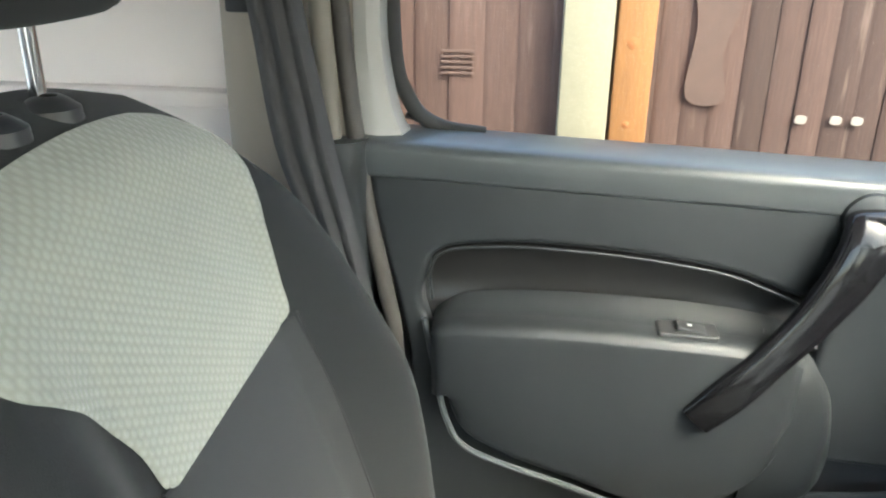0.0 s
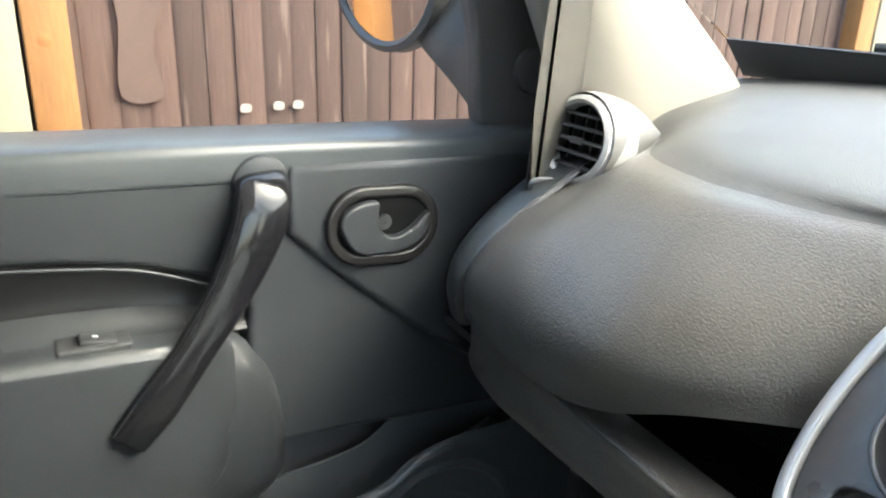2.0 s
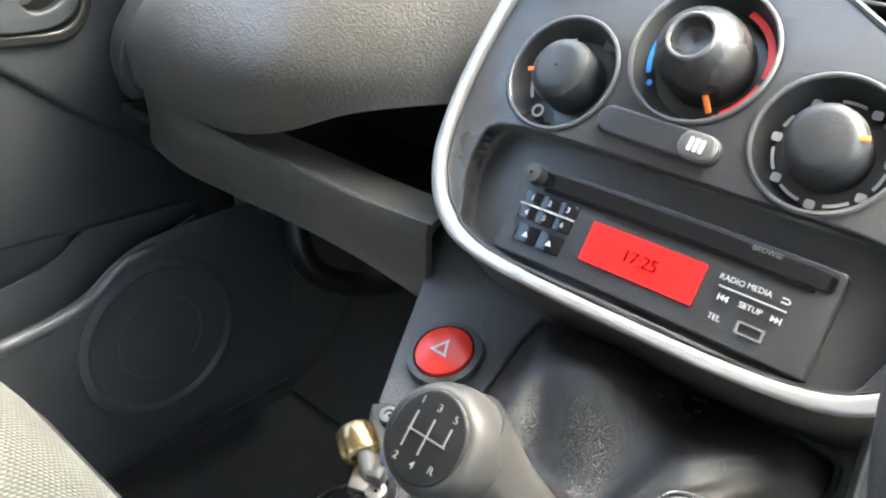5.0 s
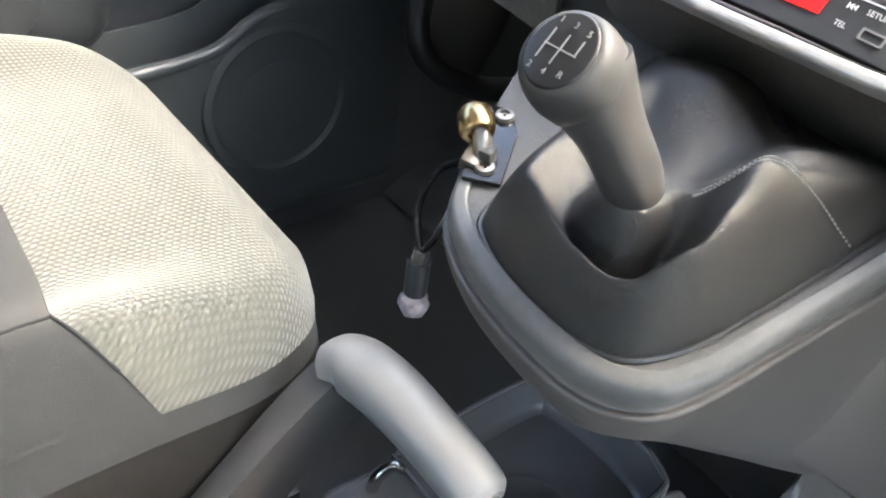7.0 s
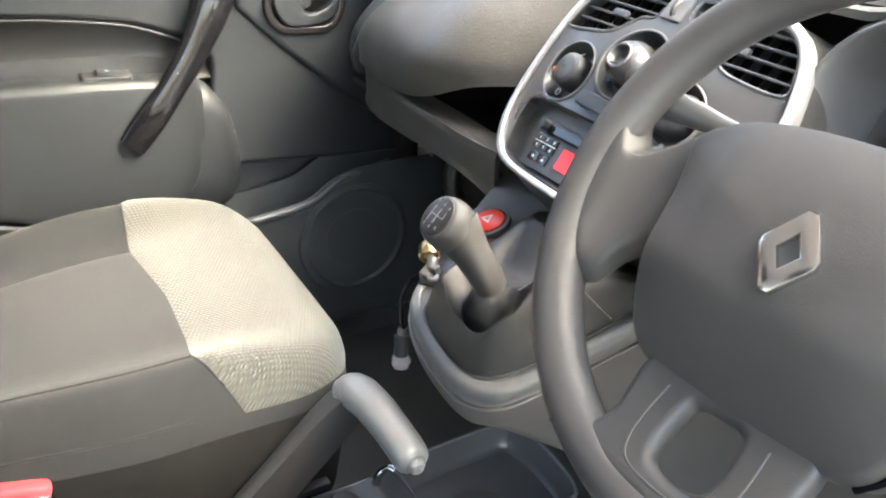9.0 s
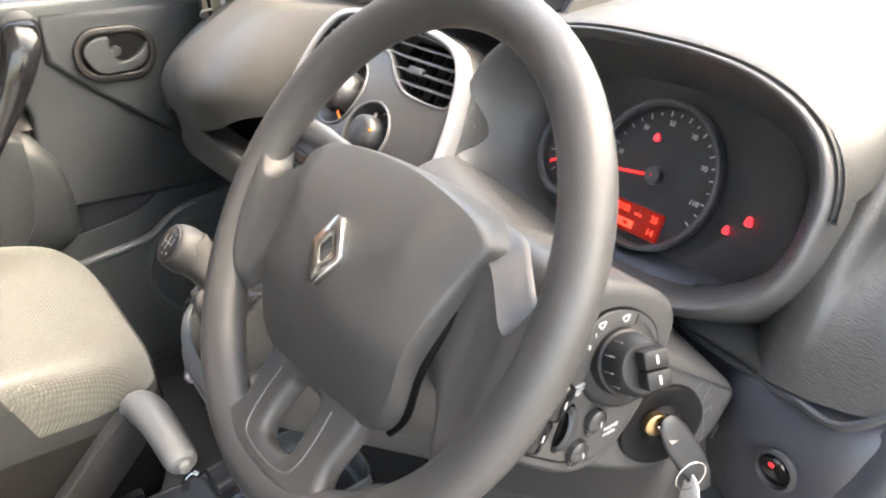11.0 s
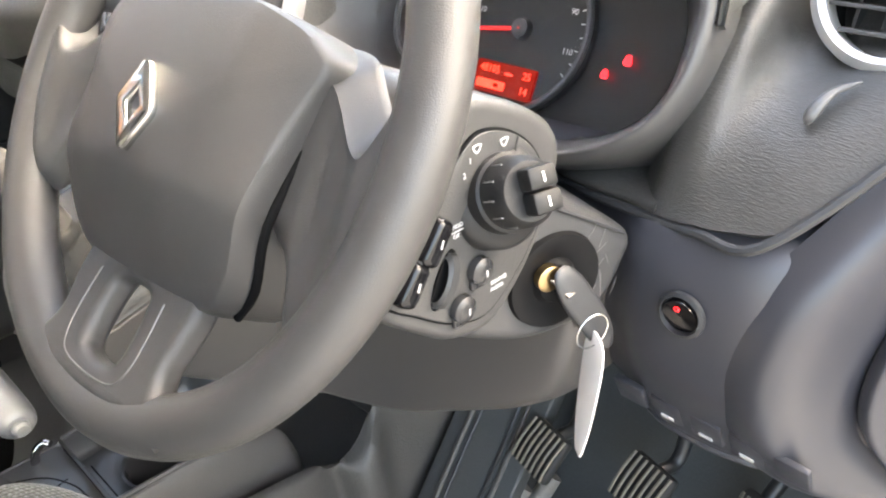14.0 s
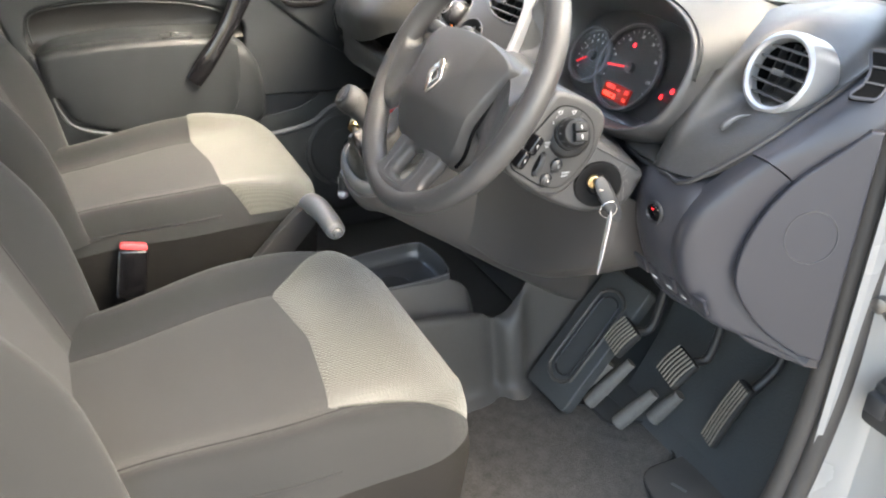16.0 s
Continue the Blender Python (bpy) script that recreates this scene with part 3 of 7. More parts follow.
# armrest with its shelf
arm = [[(-0.765, yy, top + 0.002), (-0.725, yy, top + 0.002), (-0.700 + dx, yy, top), (-0.690 + dx, yy, top - 0.003), (-0.6845 + dx, yy, top - 0.010), (-0.6835 + dx, yy, top - 0.022), (-0.690 + dx, yy, top - 0.10), (-0.704 + dx * 0.6, yy, bot + 0.02), (-0.712, yy, bot + 0.004), (-0.73, yy, bot), (-0.765, yy, bot)] for yy, top, bot, dx in ((-0.124, 0.602, 0.58, -0.02), (-0.112, 0.608, 0.53, -0.008), (-0.085, 0.615, 0.45, -0.004), (-0.03, 0.619, 0.415, 0), (0.05, 0.619, 0.387, 0), (0.15, 0.615, 0.357, 0), (0.24, 0.609, 0.36, -0.002), (0.30, 0.602, 0.41, -0.008), (0.325, 0.590, 0.47, -0.02))]
part("armrest", loft(arm, 5, 3, True, True), TRIM, door)
part("armrest_return", loft([[(-0.745, yy, top), (-0.715 + dx, yy, top - 0.01), (-0.708 + dx, yy, top - 0.06), (-0.72 + dx, yy, bot), (-0.75, yy, bot)] for yy, top, bot, dx in ((0.28, 0.60, 0.37, 0), (0.33, 0.575, 0.37, 0), (0.365, 0.54, 0.38, -0.004), (0.385, 0.50, 0.39, -0.02))], 5, 4, True, True), TRIM, door)
part("lower_edge", tube([(-0.722, -0.135, 0.605), (-0.712, -0.12, 0.54), (-0.704, -0.103, 0.468), (-0.70, -0.068, 0.425), (-0.698, 0.05, 0.386), (-0.698, 0.15, 0.355), (-0.70, 0.3, 0.345)], 0.0042, 8), SHEENM, door)
part("fold_panel", plate([[(0.395, 0.70), (0.47, 0.628), (0.56, 0.55), (0.67, 0.47), (0.80, 0.44), (0.80, 0.75), (0.70, sill_z(0.7) - 0.02), (0.40, sill_z(0.4) - 0.02)]], 0.03, DM @ Matrix.Translation((0, 0, 0.010)), 0.013, 4), TRIM, door)
# lower map pocket with its lip and speaker
lip = ((0.10, 0.325), (0.28, 0.335), (0.373, 0.344), (0.443, 0.350), (0.494, 0.362), (0.537, 0.390), (0.585, 0.402), (0.66, 0.404))
part("map_pocket", loft([[(-0.738, yy, z + 0.03), (-0.742, yy, z - 0.08), (-0.70, yy, z - 0.10), (-0.672, yy, z - 0.004), (-0.664, yy, z - 0.004), (-0.667, yy, z - 0.08), (-0.675, yy, 0.1), (-0.76, yy, 0.07)] for yy, z in ((-0.21, 0.33),) + lip + ((0.78, 0.404),)], 4, 4), POCKETHAZE, door, "black lower map pocket", solid=0.004)
part("pocket_lip", tube([(-0.665 - (0.03 if yy > 0.6 else 0.0), yy, z + 0.003) for yy, z in lip], [0.006, 0.008, 0.009, 0.009, 0.009, 0.008, 0.005, 0.003], 10), SHEENM, door, "rolled lip of the map pocket, painted paler where it catches light")
spk = part("speaker", lathe([(0.112, -0.004), (0.110, 0.006), (0.100, 0.008), (0.094, 0.003), (0.03, 0.001), (0.001, 0.003)], 48, basis((-0.6625, 0.572, 0.275), (0, 1, 0), (-0.03, 0, 1))), POCKETHAZE, door, "round speaker grille")
for rr in (0.058, 0.074, 0.088):
    part("grille_ring", tube([tuple(basis((-0.6612, 0.572, 0.275), (0, 1, 0), (-0.03, 0, 1)) @ Vector((rr * math.cos(a), rr * math.sin(a), 0))) for a in np.linspace(0, 2 * math.pi, 12, endpoint=False)], 0.0013, 6, 4, True), POCKETHAZE, spk)
# window switch
swm = basis((-0.712, 0.185, 0.6145), (0, 1, -0.03), (-1, 0, 0.05))
sw = part("window_switch", plate([rrect(0, 0, 0.072, 0.034, 0.004)], 0.008, swm @ Matrix.Translation((0, 0, 0.004)), 0.002), BLACK, door, "black window switch on the armrest")
part("rocker", box(0.036, 0.02, 0.006, swm @ pose(0.004, 0, 0.005, 0, 10, 0), 0.002), BLACK, sw)
part("symbol", plate([rrect(0, 0, 0.006, 0.003, 0.001)], 0.001, swm @ pose(0.002, 0, 0.0096, 0, 10, 0)), PRINT, sw)
# pull handle: a flattened bar from the sill down to the armrest
hp = [(-0.735, 0.368, 0.768), (-0.705, 0.368, 0.758), (-0.690, 0.352, 0.715), (-0.684, 0.318, 0.655), (-0.680, 0.278, 0.60), (-0.680, 0.238, 0.55), (-0.688, 0.205, 0.507)]
hw = [0.024, 0.030, 0.028, 0.023, 0.021, 0.023, 0.021]
rows = []
pc, wc = cr(hp, 8), cr(np.array(hw)[:, None], 8)[:, 0]
for i, p in enumerate(pc):
    d = Vector(pc[min(i + 1, len(pc) - 1)] - pc[max(i - 1, 0)]).normalized()
    out_n = Vector((1, 0, 0.25)).normalized()
    side = d.cross(out_n).normalized()
    nn = side.cross(d).normalized()
    rows.append([tuple(Vector(p) + float(wc[i]) * (math.copysign(abs(math.cos(a)) ** 0.7, math.cos(a)) * side + 0.55 * math.copysign(abs(math.sin(a)) ** 0.7, math.sin(a)) * nn)) for a in np.linspace(0, 2 * math.pi, 20, endpoint=False)])
part("pull_handle", grid_geo(np.array(rows), True, True), GLOSS, door, "gloss black slanted pull handle")
part("handle_pad", lathe([(0.032, 0), (0.030, 0.012), (0.02, 0.017), (0.001, 0.018)], 24, basis((-0.731, 0.37, 0.765), (0, 1, 0), (0.1, 0, 1))), TRIM, door)
# inner door opener
om = basis((-0.716, 0.510, 0.700), (0, 1, -0.06), (0, 0.06, 1))
bez = part("opener_bezel", plate([rrect(0, 0, 0.142, 0.096, 0.046, 10), rrect(0, 0, 0.116, 0.068, 0.033, 10)], 0.012, om @ Matrix.Translation((0, 0, 0.008)), 0.004), INSERT, door, "black oval door opener surround")
part("cup", plate([rrect(0, 0, 0.12, 0.072, 0.035, 10)], 0.003, om @ Matrix.Translation((0, 0, 0.0035))), SHADEM, bez)
lev = [(-0.056, 0.0), (-0.05, 0.020), (-0.030, 0.030), (-0.011, 0.030), (-0.0105, 0.014), (-0.007, -0.001), (0.003, -0.011), (0.018, -0.011), (0.035, -0.002), (0.053, 0.015), (0.056, 0.006), (0.05, -0.014), (0.03, -0.028), (0.0, -0.033), (-0.035, -0.030)]
part("lever", plate([soft(lev, 4)], 0.014, om @ Matrix.Translation((0, 0, 0.014)), 0.004, 3), TRIM, bez)
part("screw_boss", lathe([(0.010, 0), (0.009, 0.004), (0.001, 0.005)], 16, om @ Matrix.Translation((0.0, 0.004, 0.003))), BLACK, bez)
# window frame, glass, mirror corner
gl = part("window_glass", box(0.004, 0.92, 0.48, pose(-0.802, 0.24, 1.02)), GLASS, door)
gl.visible_shadow = False
part("glass_seal", tube([(-0.802, -0.17, 0.845), (-0.802, -0.08, 0.825), (-0.802, 0.2, 0.814), (-0.802, 0.68, 0.793)], 0.004, 8), RUBBER, door)
part("window_frame", join(
    loft([[(-0.79, -0.226, z), (-0.745, -0.220, z), (-0.75, a, z), (-0.80, a, z)] for z, a in ((0.80, -0.12), (0.83, -0.165), (0.90, -0.185), (1.0, -0.19), (1.24, -0.17))], 4, 2, True, True),
    box(0.05, 0.75, 0.05, pose(-0.775, 0.15, 1.25), 0.01)), WHITEP, door, "white painted window frame")
part("frame_rubber", tube([(-0.797, -0.07, 0.825), (-0.795, -0.13, 0.835), (-0.79, -0.165, 0.87), (-0.786, -0.182, 0.95), (-0.785, -0.183, 1.23)], 0.010, 10), RUBBER, door)
sail = part("mirror_corner", plate([soft([(0.668, 0.79), (0.655, 0.9), (0.64, 1.02), (0.74, 1.0), (0.775, 0.88), (0.782, 0.79), (0.72, 0.783)], 5)], 0.03, basis((-0.765, 0, 0), (0, 1, 0), (0, 0, 1)), 0.008, 3), LOWTRIM, door, "black mirror corner cover")
part("tweeter", lathe([(0.030, 0), (0.028, 0.006), (0.022, 0.008), (0.001, 0.006)], 24, basis((-0.765, 0.742, 0.862), (0, 1, 0), (0, 0, 1))), LOWTRIM, sail)
part("corner_strip", tube([(-0.745, 0.775, 0.775), (-0.747, 0.785, 0.86), (-0.75, 0.775, 1.0)], 0.006, 8), GREYP, door)
mm = basis((-0.985, 0.63, 0.99), (1, 0.25, 0), (0, -0.05, 1)) @ Matrix.Diagonal((0.98, 1.0, 1, 1))
mh = part("mirror_housing", xf(lathe([(0.112, 0.004), (0.118, 0.010), (0.127, 0.006), (0.130, -0.02), (0.115, -0.07), (0.07, -0.11), (0.001, -0.12)], 40), mm), LOWTRIM, door, "black door mirror housing")
part("mirror_glass", xf(lathe([(0.112, 0.0), (0.112, 0.003), (0.001, 0.003)], 40), mm), MIRROR, mh, "clear mirror glass")
part("mirror_arm", loft([[(-0.92, 0.66, 0.875), (-0.92, 0.74, 0.875), (-0.92, 0.74, 0.95), (-0.92, 0.66, 0.97)], [(-0.86, 0.68, 0.83), (-0.86, 0.78, 0.83), (-0.86, 0.78, 0.92), (-0.86, 0.69, 0.95)], [(-0.80, 0.68, 0.80), (-0.80, 0.79, 0.80), (-0.80, 0.79, 0.93), (-0.80, 0.69, 0.97)]], 5, 4, True, True), LOWTRIM, door, "black mirror arm")

# ---------- driver's door, swung wide open ----------
ddoor = thing("driver_door", "white driver's door swung wide open", "car door", (0.93, 0.82, 0.1))
DD = basis((0.93, 0.82, 0.0), (0.985, -0.17, 0), (0, 0, 1))
part("outer_shell", plate([soft([(0.0, 0.12), (0.5, 0.06), (0.98, 0.10), (1.02, 0.5), (0.98, 0.80), (0.5, 0.83), (0.02, 0.80), (-0.01, 0.5)], 6)], 0.03, DD @ Matrix.Translation((0, 0, -0.045)), 0.01), WHITEP, ddoor)
part("trim_panel", plate([soft([(0.04, 0.16), (0.5, 0.10), (0.94, 0.14), (0.97, 0.5), (0.94, 0.76), (0.5, 0.79), (0.05, 0.77), (0.03, 0.5)], 6)], 0.05, DD, 0.012), TRIM, ddoor)
part("window_frame", tube([tuple(DD @ Vector(p)) for p in ((0.02, 0.80, -0.04), (0.30, 1.12, -0.04), (0.60, 1.24, -0.04), (0.95, 1.22, -0.04), (0.98, 0.80, -0.04))], 0.022, 10), WHITEP, ddoor)
part("armrest", box(0.5, 0.10, 0.06, DD @ pose(0.5, 0.55, 0.02), 0.015), TRIM, ddoor)

# ---------- outside of the van ----------
van = thing("van_body", "white small panel van body", "van", (0, 0.4, -0.2))
part("bonnet", loft([[(x, 1.50 + 0.14 * (1 - (x / 0.8) ** 2), 0.80), (x, 1.85 + 0.12 * (1 - (x / 0.8) ** 2), 0.70), (x, 2.10 + 0.10 * (1 - (x / 0.8) ** 2), 0.52)] for x in (-0.8, -0.4, 0, 0.4, 0.8)], 4, 4), WHITEP, van, solid=0.02)
part("bumper", loft([[(x, 2.10 + 0.10 * (1 - (x / 0.85) ** 2), 0.52), (x, 2.18 + 0.10 * (1 - (x / 0.85) ** 2), 0.25), (x, 2.12 + 0.10 * (1 - (x / 0.85) ** 2), -0.15)] for x in (-0.85, -0.4, 0, 0.4, 0.85)], 4, 4), LOWTRIM, van, solid=0.03)
for sx in (-1, 1):
    arch = [(1.22, -0.15), (1.24, 0.02), (1.36, 0.15), (1.55, 0.20), (1.74, 0.15), (1.86, 0.02), (1.88, -0.15)]
    part("front_wing", plate([[(1.22, 0.80), (1.22, -0.15)] + arch[1:] + [(2.12, -0.15), (2.12, 0.50), (1.85, 0.68), (1.55, 0.80)]], 0.02, basis((sx * 0.85 + 0.01, 0, 0), (0, 1, 0), (0, 0, 1)), 0.003), WHITEP, van)
    part("side_skin", plate([[(-2.25, -0.2), (-0.45 if sx > 0 else -0.25, -0.2), (-0.45 if sx > 0 else -0.25, 1.30), (-2.25, 1.30)]], 0.02, basis((sx * 0.86 + 0.01, 0, 0), (0, 1, 0), (0, 0, 1)), 0.003), WHITEP, van)
part("roof_skin", loft([[(x, 0.44, 1.31 - 0.06 * (x / 0.8) ** 2), (x, 0.1, 1.345 - 0.06 * (x / 0.8) ** 2), (x, -2.25, 1.345 - 0.06 * (x / 0.8) ** 2)] for x in (-0.85, -0.4, 0, 0.4, 0.85)], 4, 4), WHITEP, van, solid=0.012)
part("door_skin", plate([[(-0.24, -0.12), (0.9, -0.12), (0.9, 0.5), (0.8, 0.77), (-0.24, 0.80)]], 0.015, basis((-0.845, 0, 0), (0, 1, 0), (0, 0, 1)), 0.003), WHITEP, van)
for sx in (-1, 1):
    for wy in (1.55, -1.35):
        w_ = thing("road_wheel", "black tyre on a grey steel rim", "wheel", (sx * 0.74, wy, -0.42), "road wheels")
        WX = basis((sx * 0.74, wy, -0.125), (0, 1, 0), (0, 0, 1))
        part("tyre", lathe([(0.20, -0.08), (0.27, -0.09), (0.293, -0.07), (0.295, 0.07), (0.27, 0.09), (0.20, 0.08), (0.20, -0.08)], 40, WX), RUBBER, w_)
        part("rim", lathe([(0.20, -0.06), (0.19, 0.0), (0.10, 0.05 * sx), (0.001, 0.05 * sx)], 32, WX), GREYP, w_)

# ---------- dashboard ----------
dash = thing("dashboard", "dark grey grained plastic dashboard with a pale sheen on top", "dashboard", (0, 0.9, 0.6))
pf = {
    -0.72: ((1.06, 0.845), (0.95, 0.838), (0.86, 0.828), (0.83, 0.80), (0.81, 0.75), (0.80, 0.69), (0.80, 0.64)),
    -0.645: ((1.10, 0.852), (0.98, 0.845), (0.86, 0.828), (0.795, 0.795), (0.735, 0.745), (0.69, 0.69), (0.68, 0.63)),
    -0.592: ((1.13, 0.857), (0.98, 0.85), (0.86, 0.832), (0.775, 0.79), (0.625, 0.738), (0.562, 0.69), (0.556, 0.640)),
    -0.50: ((1.18, 0.863), (0.97, 0.855), (0.78, 0.838), (0.665, 0.80), (0.572, 0.745), (0.532, 0.69), (0.536, 0.636)),
    -0.40: ((1.21, 0.868), (0.98, 0.858), (0.745, 0.84), (0.635, 0.805), (0.562, 0.75), (0.524, 0.695), (0.533, 0.638)),
    -0.33: ((1.23, 0.871), (0.98, 0.86), (0.735, 0.842), (0.635, 0.81), (0.565, 0.755), (0.53, 0.705), (0.541, 0.655)),
    -0.26: ((1.24, 0.873), (0.99, 0.862), (0.73, 0.843), (0.655, 0.812), (0.60, 0.765), (0.568, 0.72), (0.566, 0.684)),
    -0.165: ((1.25, 0.875), (0.99, 0.863), (0.735, 0.845), (0.70, 0.82), (0.68, 0.785), (0.655, 0.74), (0.64, 0.70)),
    -0.11: ((1.25, 0.876), (0.99, 0.864), (0.74, 0.844), (0.725, 0.82), (0.71, 0.785), (0.70, 0.74), (0.69, 0.70)),
}
crease = {x: tuple(0.40 * a + 0.60 * b for a, b in zip(pf[x][2], pf[x][3])) for x in pf}
part("passenger_face", loft([[(x, yy, z) for yy, z in (crease[x],) + pf[x][3:]] for x in sorted(pf)], 6, 6), DASH, dash, "dark grained face above the glove shelf", solid=0.008)
part("passenger_top", loft([[(x, yy, z) for yy, z in pf[x][:3] + (crease[x],)] for x in sorted(pf)], 6, 6), DASHTOP, dash, "paler top skin with a soft edge")
# top pad across the middle and the driver's side
top = []
for x, yr, zr in ((-0.165, 0.735, 0.845), (-0.11, 0.70, 0.845), (-0.02, 0.688, 0.846), (0.13, 0.69, 0.846), (0.17, 0.69, 0.85), (0.25, 0.69, 0.866), (0.335, 0.70, 0.868), (0.43, 0.77, 0.864), (0.50, 0.84, 0.860), (0.60, 0.90, 0.853), (0.72, 0.95, 0.842)):
    f0 = 1.26 - 0.26 * (x / 0.75) ** 2
    top.append([(x, f0, 0.875 - 0.03 * (x / 0.72) ** 2), (x, 1.0, 0.872), (x, yr + 0.12, zr + 0.012), (x, yr + 0.05, zr + 0.006), (x, yr, zr)])
part("top_pad", loft(top, 5, 6), DASHTOP, dash, solid=0.008)
# flange and shelf lip under the passenger face
fl = []
for x, yy, z, lo in ((-0.665, 0.68, 0.72, 0.10), (-0.64, 0.63, 0.672, 0.07), (-0.60, 0.575, 0.632, 0.05), (-0.52, 0.556, 0.618, 0.045), (-0.42, 0.552, 0.617, 0.042), (-0.33, 0.552, 0.617, 0.04), (-0.25, 0.550, 0.618, 0.04), (-0.172, 0.547, 0.622, 0.045)):
    fl.append([(x, yy + 0.035, z + 0.001), (x, yy + 0.016, z + 0.003), (x, yy + 0.004, z + 0.002), (x, yy, z - 0.001), (x, yy - 0.0012, z - 0.005), (x, yy + 0.001, z - lo + 0.004), (x, yy + 0.004, z - lo), (x, yy + 0.03, z - lo - 0.004), (x, yy + 0.14, z - lo - 0.01)])
part("shelf", loft(fl, 6, 4), DASH, dash, solid=0.006)
et = []
for z, y0 in ((0.815, 0.766), (0.79, 0.727), (0.76, 0.669), (0.72, 0.606), (0.68, 0.566), (0.645, 0.555), (0.612, 0.560)):
    et.append([(-0.594, y0 + 0.006, z), (-0.597, y0 - 0.004, z), (-0.607, y0 - 0.006, z), (-0.640, y0 + 0.002, z), (-0.672, y0 + 0.028, z), (-0.73, y0 + 0.10, z)])
part("end_trim", loft(et, 5, 4), TRIM, dash, "grey end trim curving beside the door", solid=0.003)
part("end_seam", tube([(-0.5955, y0 - 0.003, z) for z, y0 in ((0.80, 0.740), (0.79, 0.722), (0.76, 0.663), (0.72, 0.600), (0.68, 0.560), (0.645, 0.546))], 0.0012, 6), BLACK, dash)
# Near-black plate and solid block stand for the cubby's shade.
part("cubby_floor", box(0.50, 0.14, 0.006, pose(-0.37, 0.65, 0.612)), SHADEM, dash)
part("cubby", box(0.24, 0.10, 0.11, pose(-0.28, 0.72, 0.66)), SHADEM, dash, "near-black block standing for the cubby's shaded hollow")
part("under_tray", loft([[(x, 0.59, 0.575), (x, 0.75, 0.55), (x, 0.95, 0.52)] for x in (-0.7, -0.4, -0.13)], 4, 3), BLACK, dash, solid=0.01)

# hooded cubby on top of the dash
# Dark matt colour stands for the shade inside the hood.
HOODSHADE = material("hood_inside_shade", (0.014, 0.0145, 0.015), 0.85, spec=0.1, grain=0.2, size=700)
hood = thing("dash_hood", "open storage hood on top of the dashboard, its inside darkened for shade", "storage hood", (0, 0.85, 0.85))
rim_h = [(-0.172, 0.722, 0.842), (-0.135, 0.765, 0.882), (-0.07, 0.81, 0.917), (0.0, 0.825, 0.928), (0.08, 0.815, 0.932), (0.145, 0.79, 0.922), (0.178, 0.765, 0.897), (0.176, 0.735, 0.852)]
hs = [[(x * a, yy + f, 0.842 + (z - 0.842) * q) for x, yy, z in rim_h] for a, f, q in ((0.965, 0.006, 0.95), (1.0, 0.0, 1.0), (1.04, 0.006, 1.05), (1.12, 0.07, 1.0), (1.25, 0.18, 0.7), (1.35, 0.30, 0.35), (1.4, 0.40, 0.1))]
part("shell", loft(hs, 5, 5), DASHTOP, hood, sharp=80, solid=0.004)
part("liner", loft([[(x * a, yy + f, 0.846 + (z - 0.846) * q) for x, yy, z in rim_h] for a, f, q in ((0.962, 0.004, 0.94), (0.93, 0.06, 0.92), (0.9, 0.14, 0.8), (0.85, 0.18, 0.1))], 4, 5), BLACK, hood, solid=0.003)
# Dark sheet laid over the top pad, in place of the shaded inside.
part("floor", loft([[(x, y0, 0.8580), (x, y0 + 0.025, 0.862), (x, 0.80, 0.877), (x, 0.90, 0.888), (x, 1.02, 0.892)] for x, y0 in ((-0.160, 0.722), (-0.13, 0.709), (-0.08, 0.702), (0, 0.699), (0.12, 0.700), (0.160, 0.712))], 4, 3), HOODSHADE, hood, solid=0.004)
part("back", box(0.26, 0.02, 0.08, pose(-0.005, 1.01, 0.885), 0.005), SHADEM, hood)
part("lip", tube([(-0.16, 0.732, 0.849), (-0.08, 0.728, 0.852), (0.06, 0.728, 0.852), (0.15, 0.735, 0.851)], 0.004, 8), DASH, hood)
part("divider", box(0.006, 0.10, 0.05, pose(0.02, 0.95, 0.88), 0.002), BLACK, hood)
part("divider", box(0.006, 0.10, 0.05, pose(0.07, 0.95, 0.88), 0.002), BLACK, hood)


# round dash vents
def round_vent(at, facing, lab):
    v = thing("air_vent", lab, "air vent", at, "round dash vents")
    side = Vector((0, 0, 1)).cross(Vector(facing))
    m = basis(at, side, Vector(facing).cross(side))
    part("ring", lathe([(0.041, -0.01), (0.042, 0.004), (0.046, 0.007), (0.051, 0.004), (0.053, -0.012), (0.053, -0.04)], 48, m), SILVER, v, "bright silver vent ring")
    part("duct", lathe([(0.0425, 0.0), (0.041, -0.038), (0.001, -0.04)], 40, m), SHADEM, v)
    for k in range(5):
        h = (k - 2) * 0.0145
        w = 2 * math.sqrt(max(0.041**2 - h * h, 0.0002))
        part("slat", box(w, 0.0026, 0.009, m @ pose(0, h, -0.003, 10, 0, 0), 0.0008), LOWTRIM, v)
    for k in range(4):
        x0 = (k - 1.5) * 0.017
        part("vane", box(0.0022, 2 * math.sqrt(0.041**2 - x0 * x0) - 0.004, 0.012, m @ pose(x0, 0, -0.02)), BLACK, v)
    part("tab", box(0.02, 0.0075, 0.006, m @ pose(0, 0, 0.003), 0.002), LOWTRIM, v)
    return v, m


CONEM = material("pale_grey_cone", (0.10, 0.10, 0.098), 0.4, vary=0.08, grain=0.1)
vl, ml = round_vent((-0.609, 0.703, 0.807), (0.10, -0.97, 0.2), "round air vent with a bright silver ring")
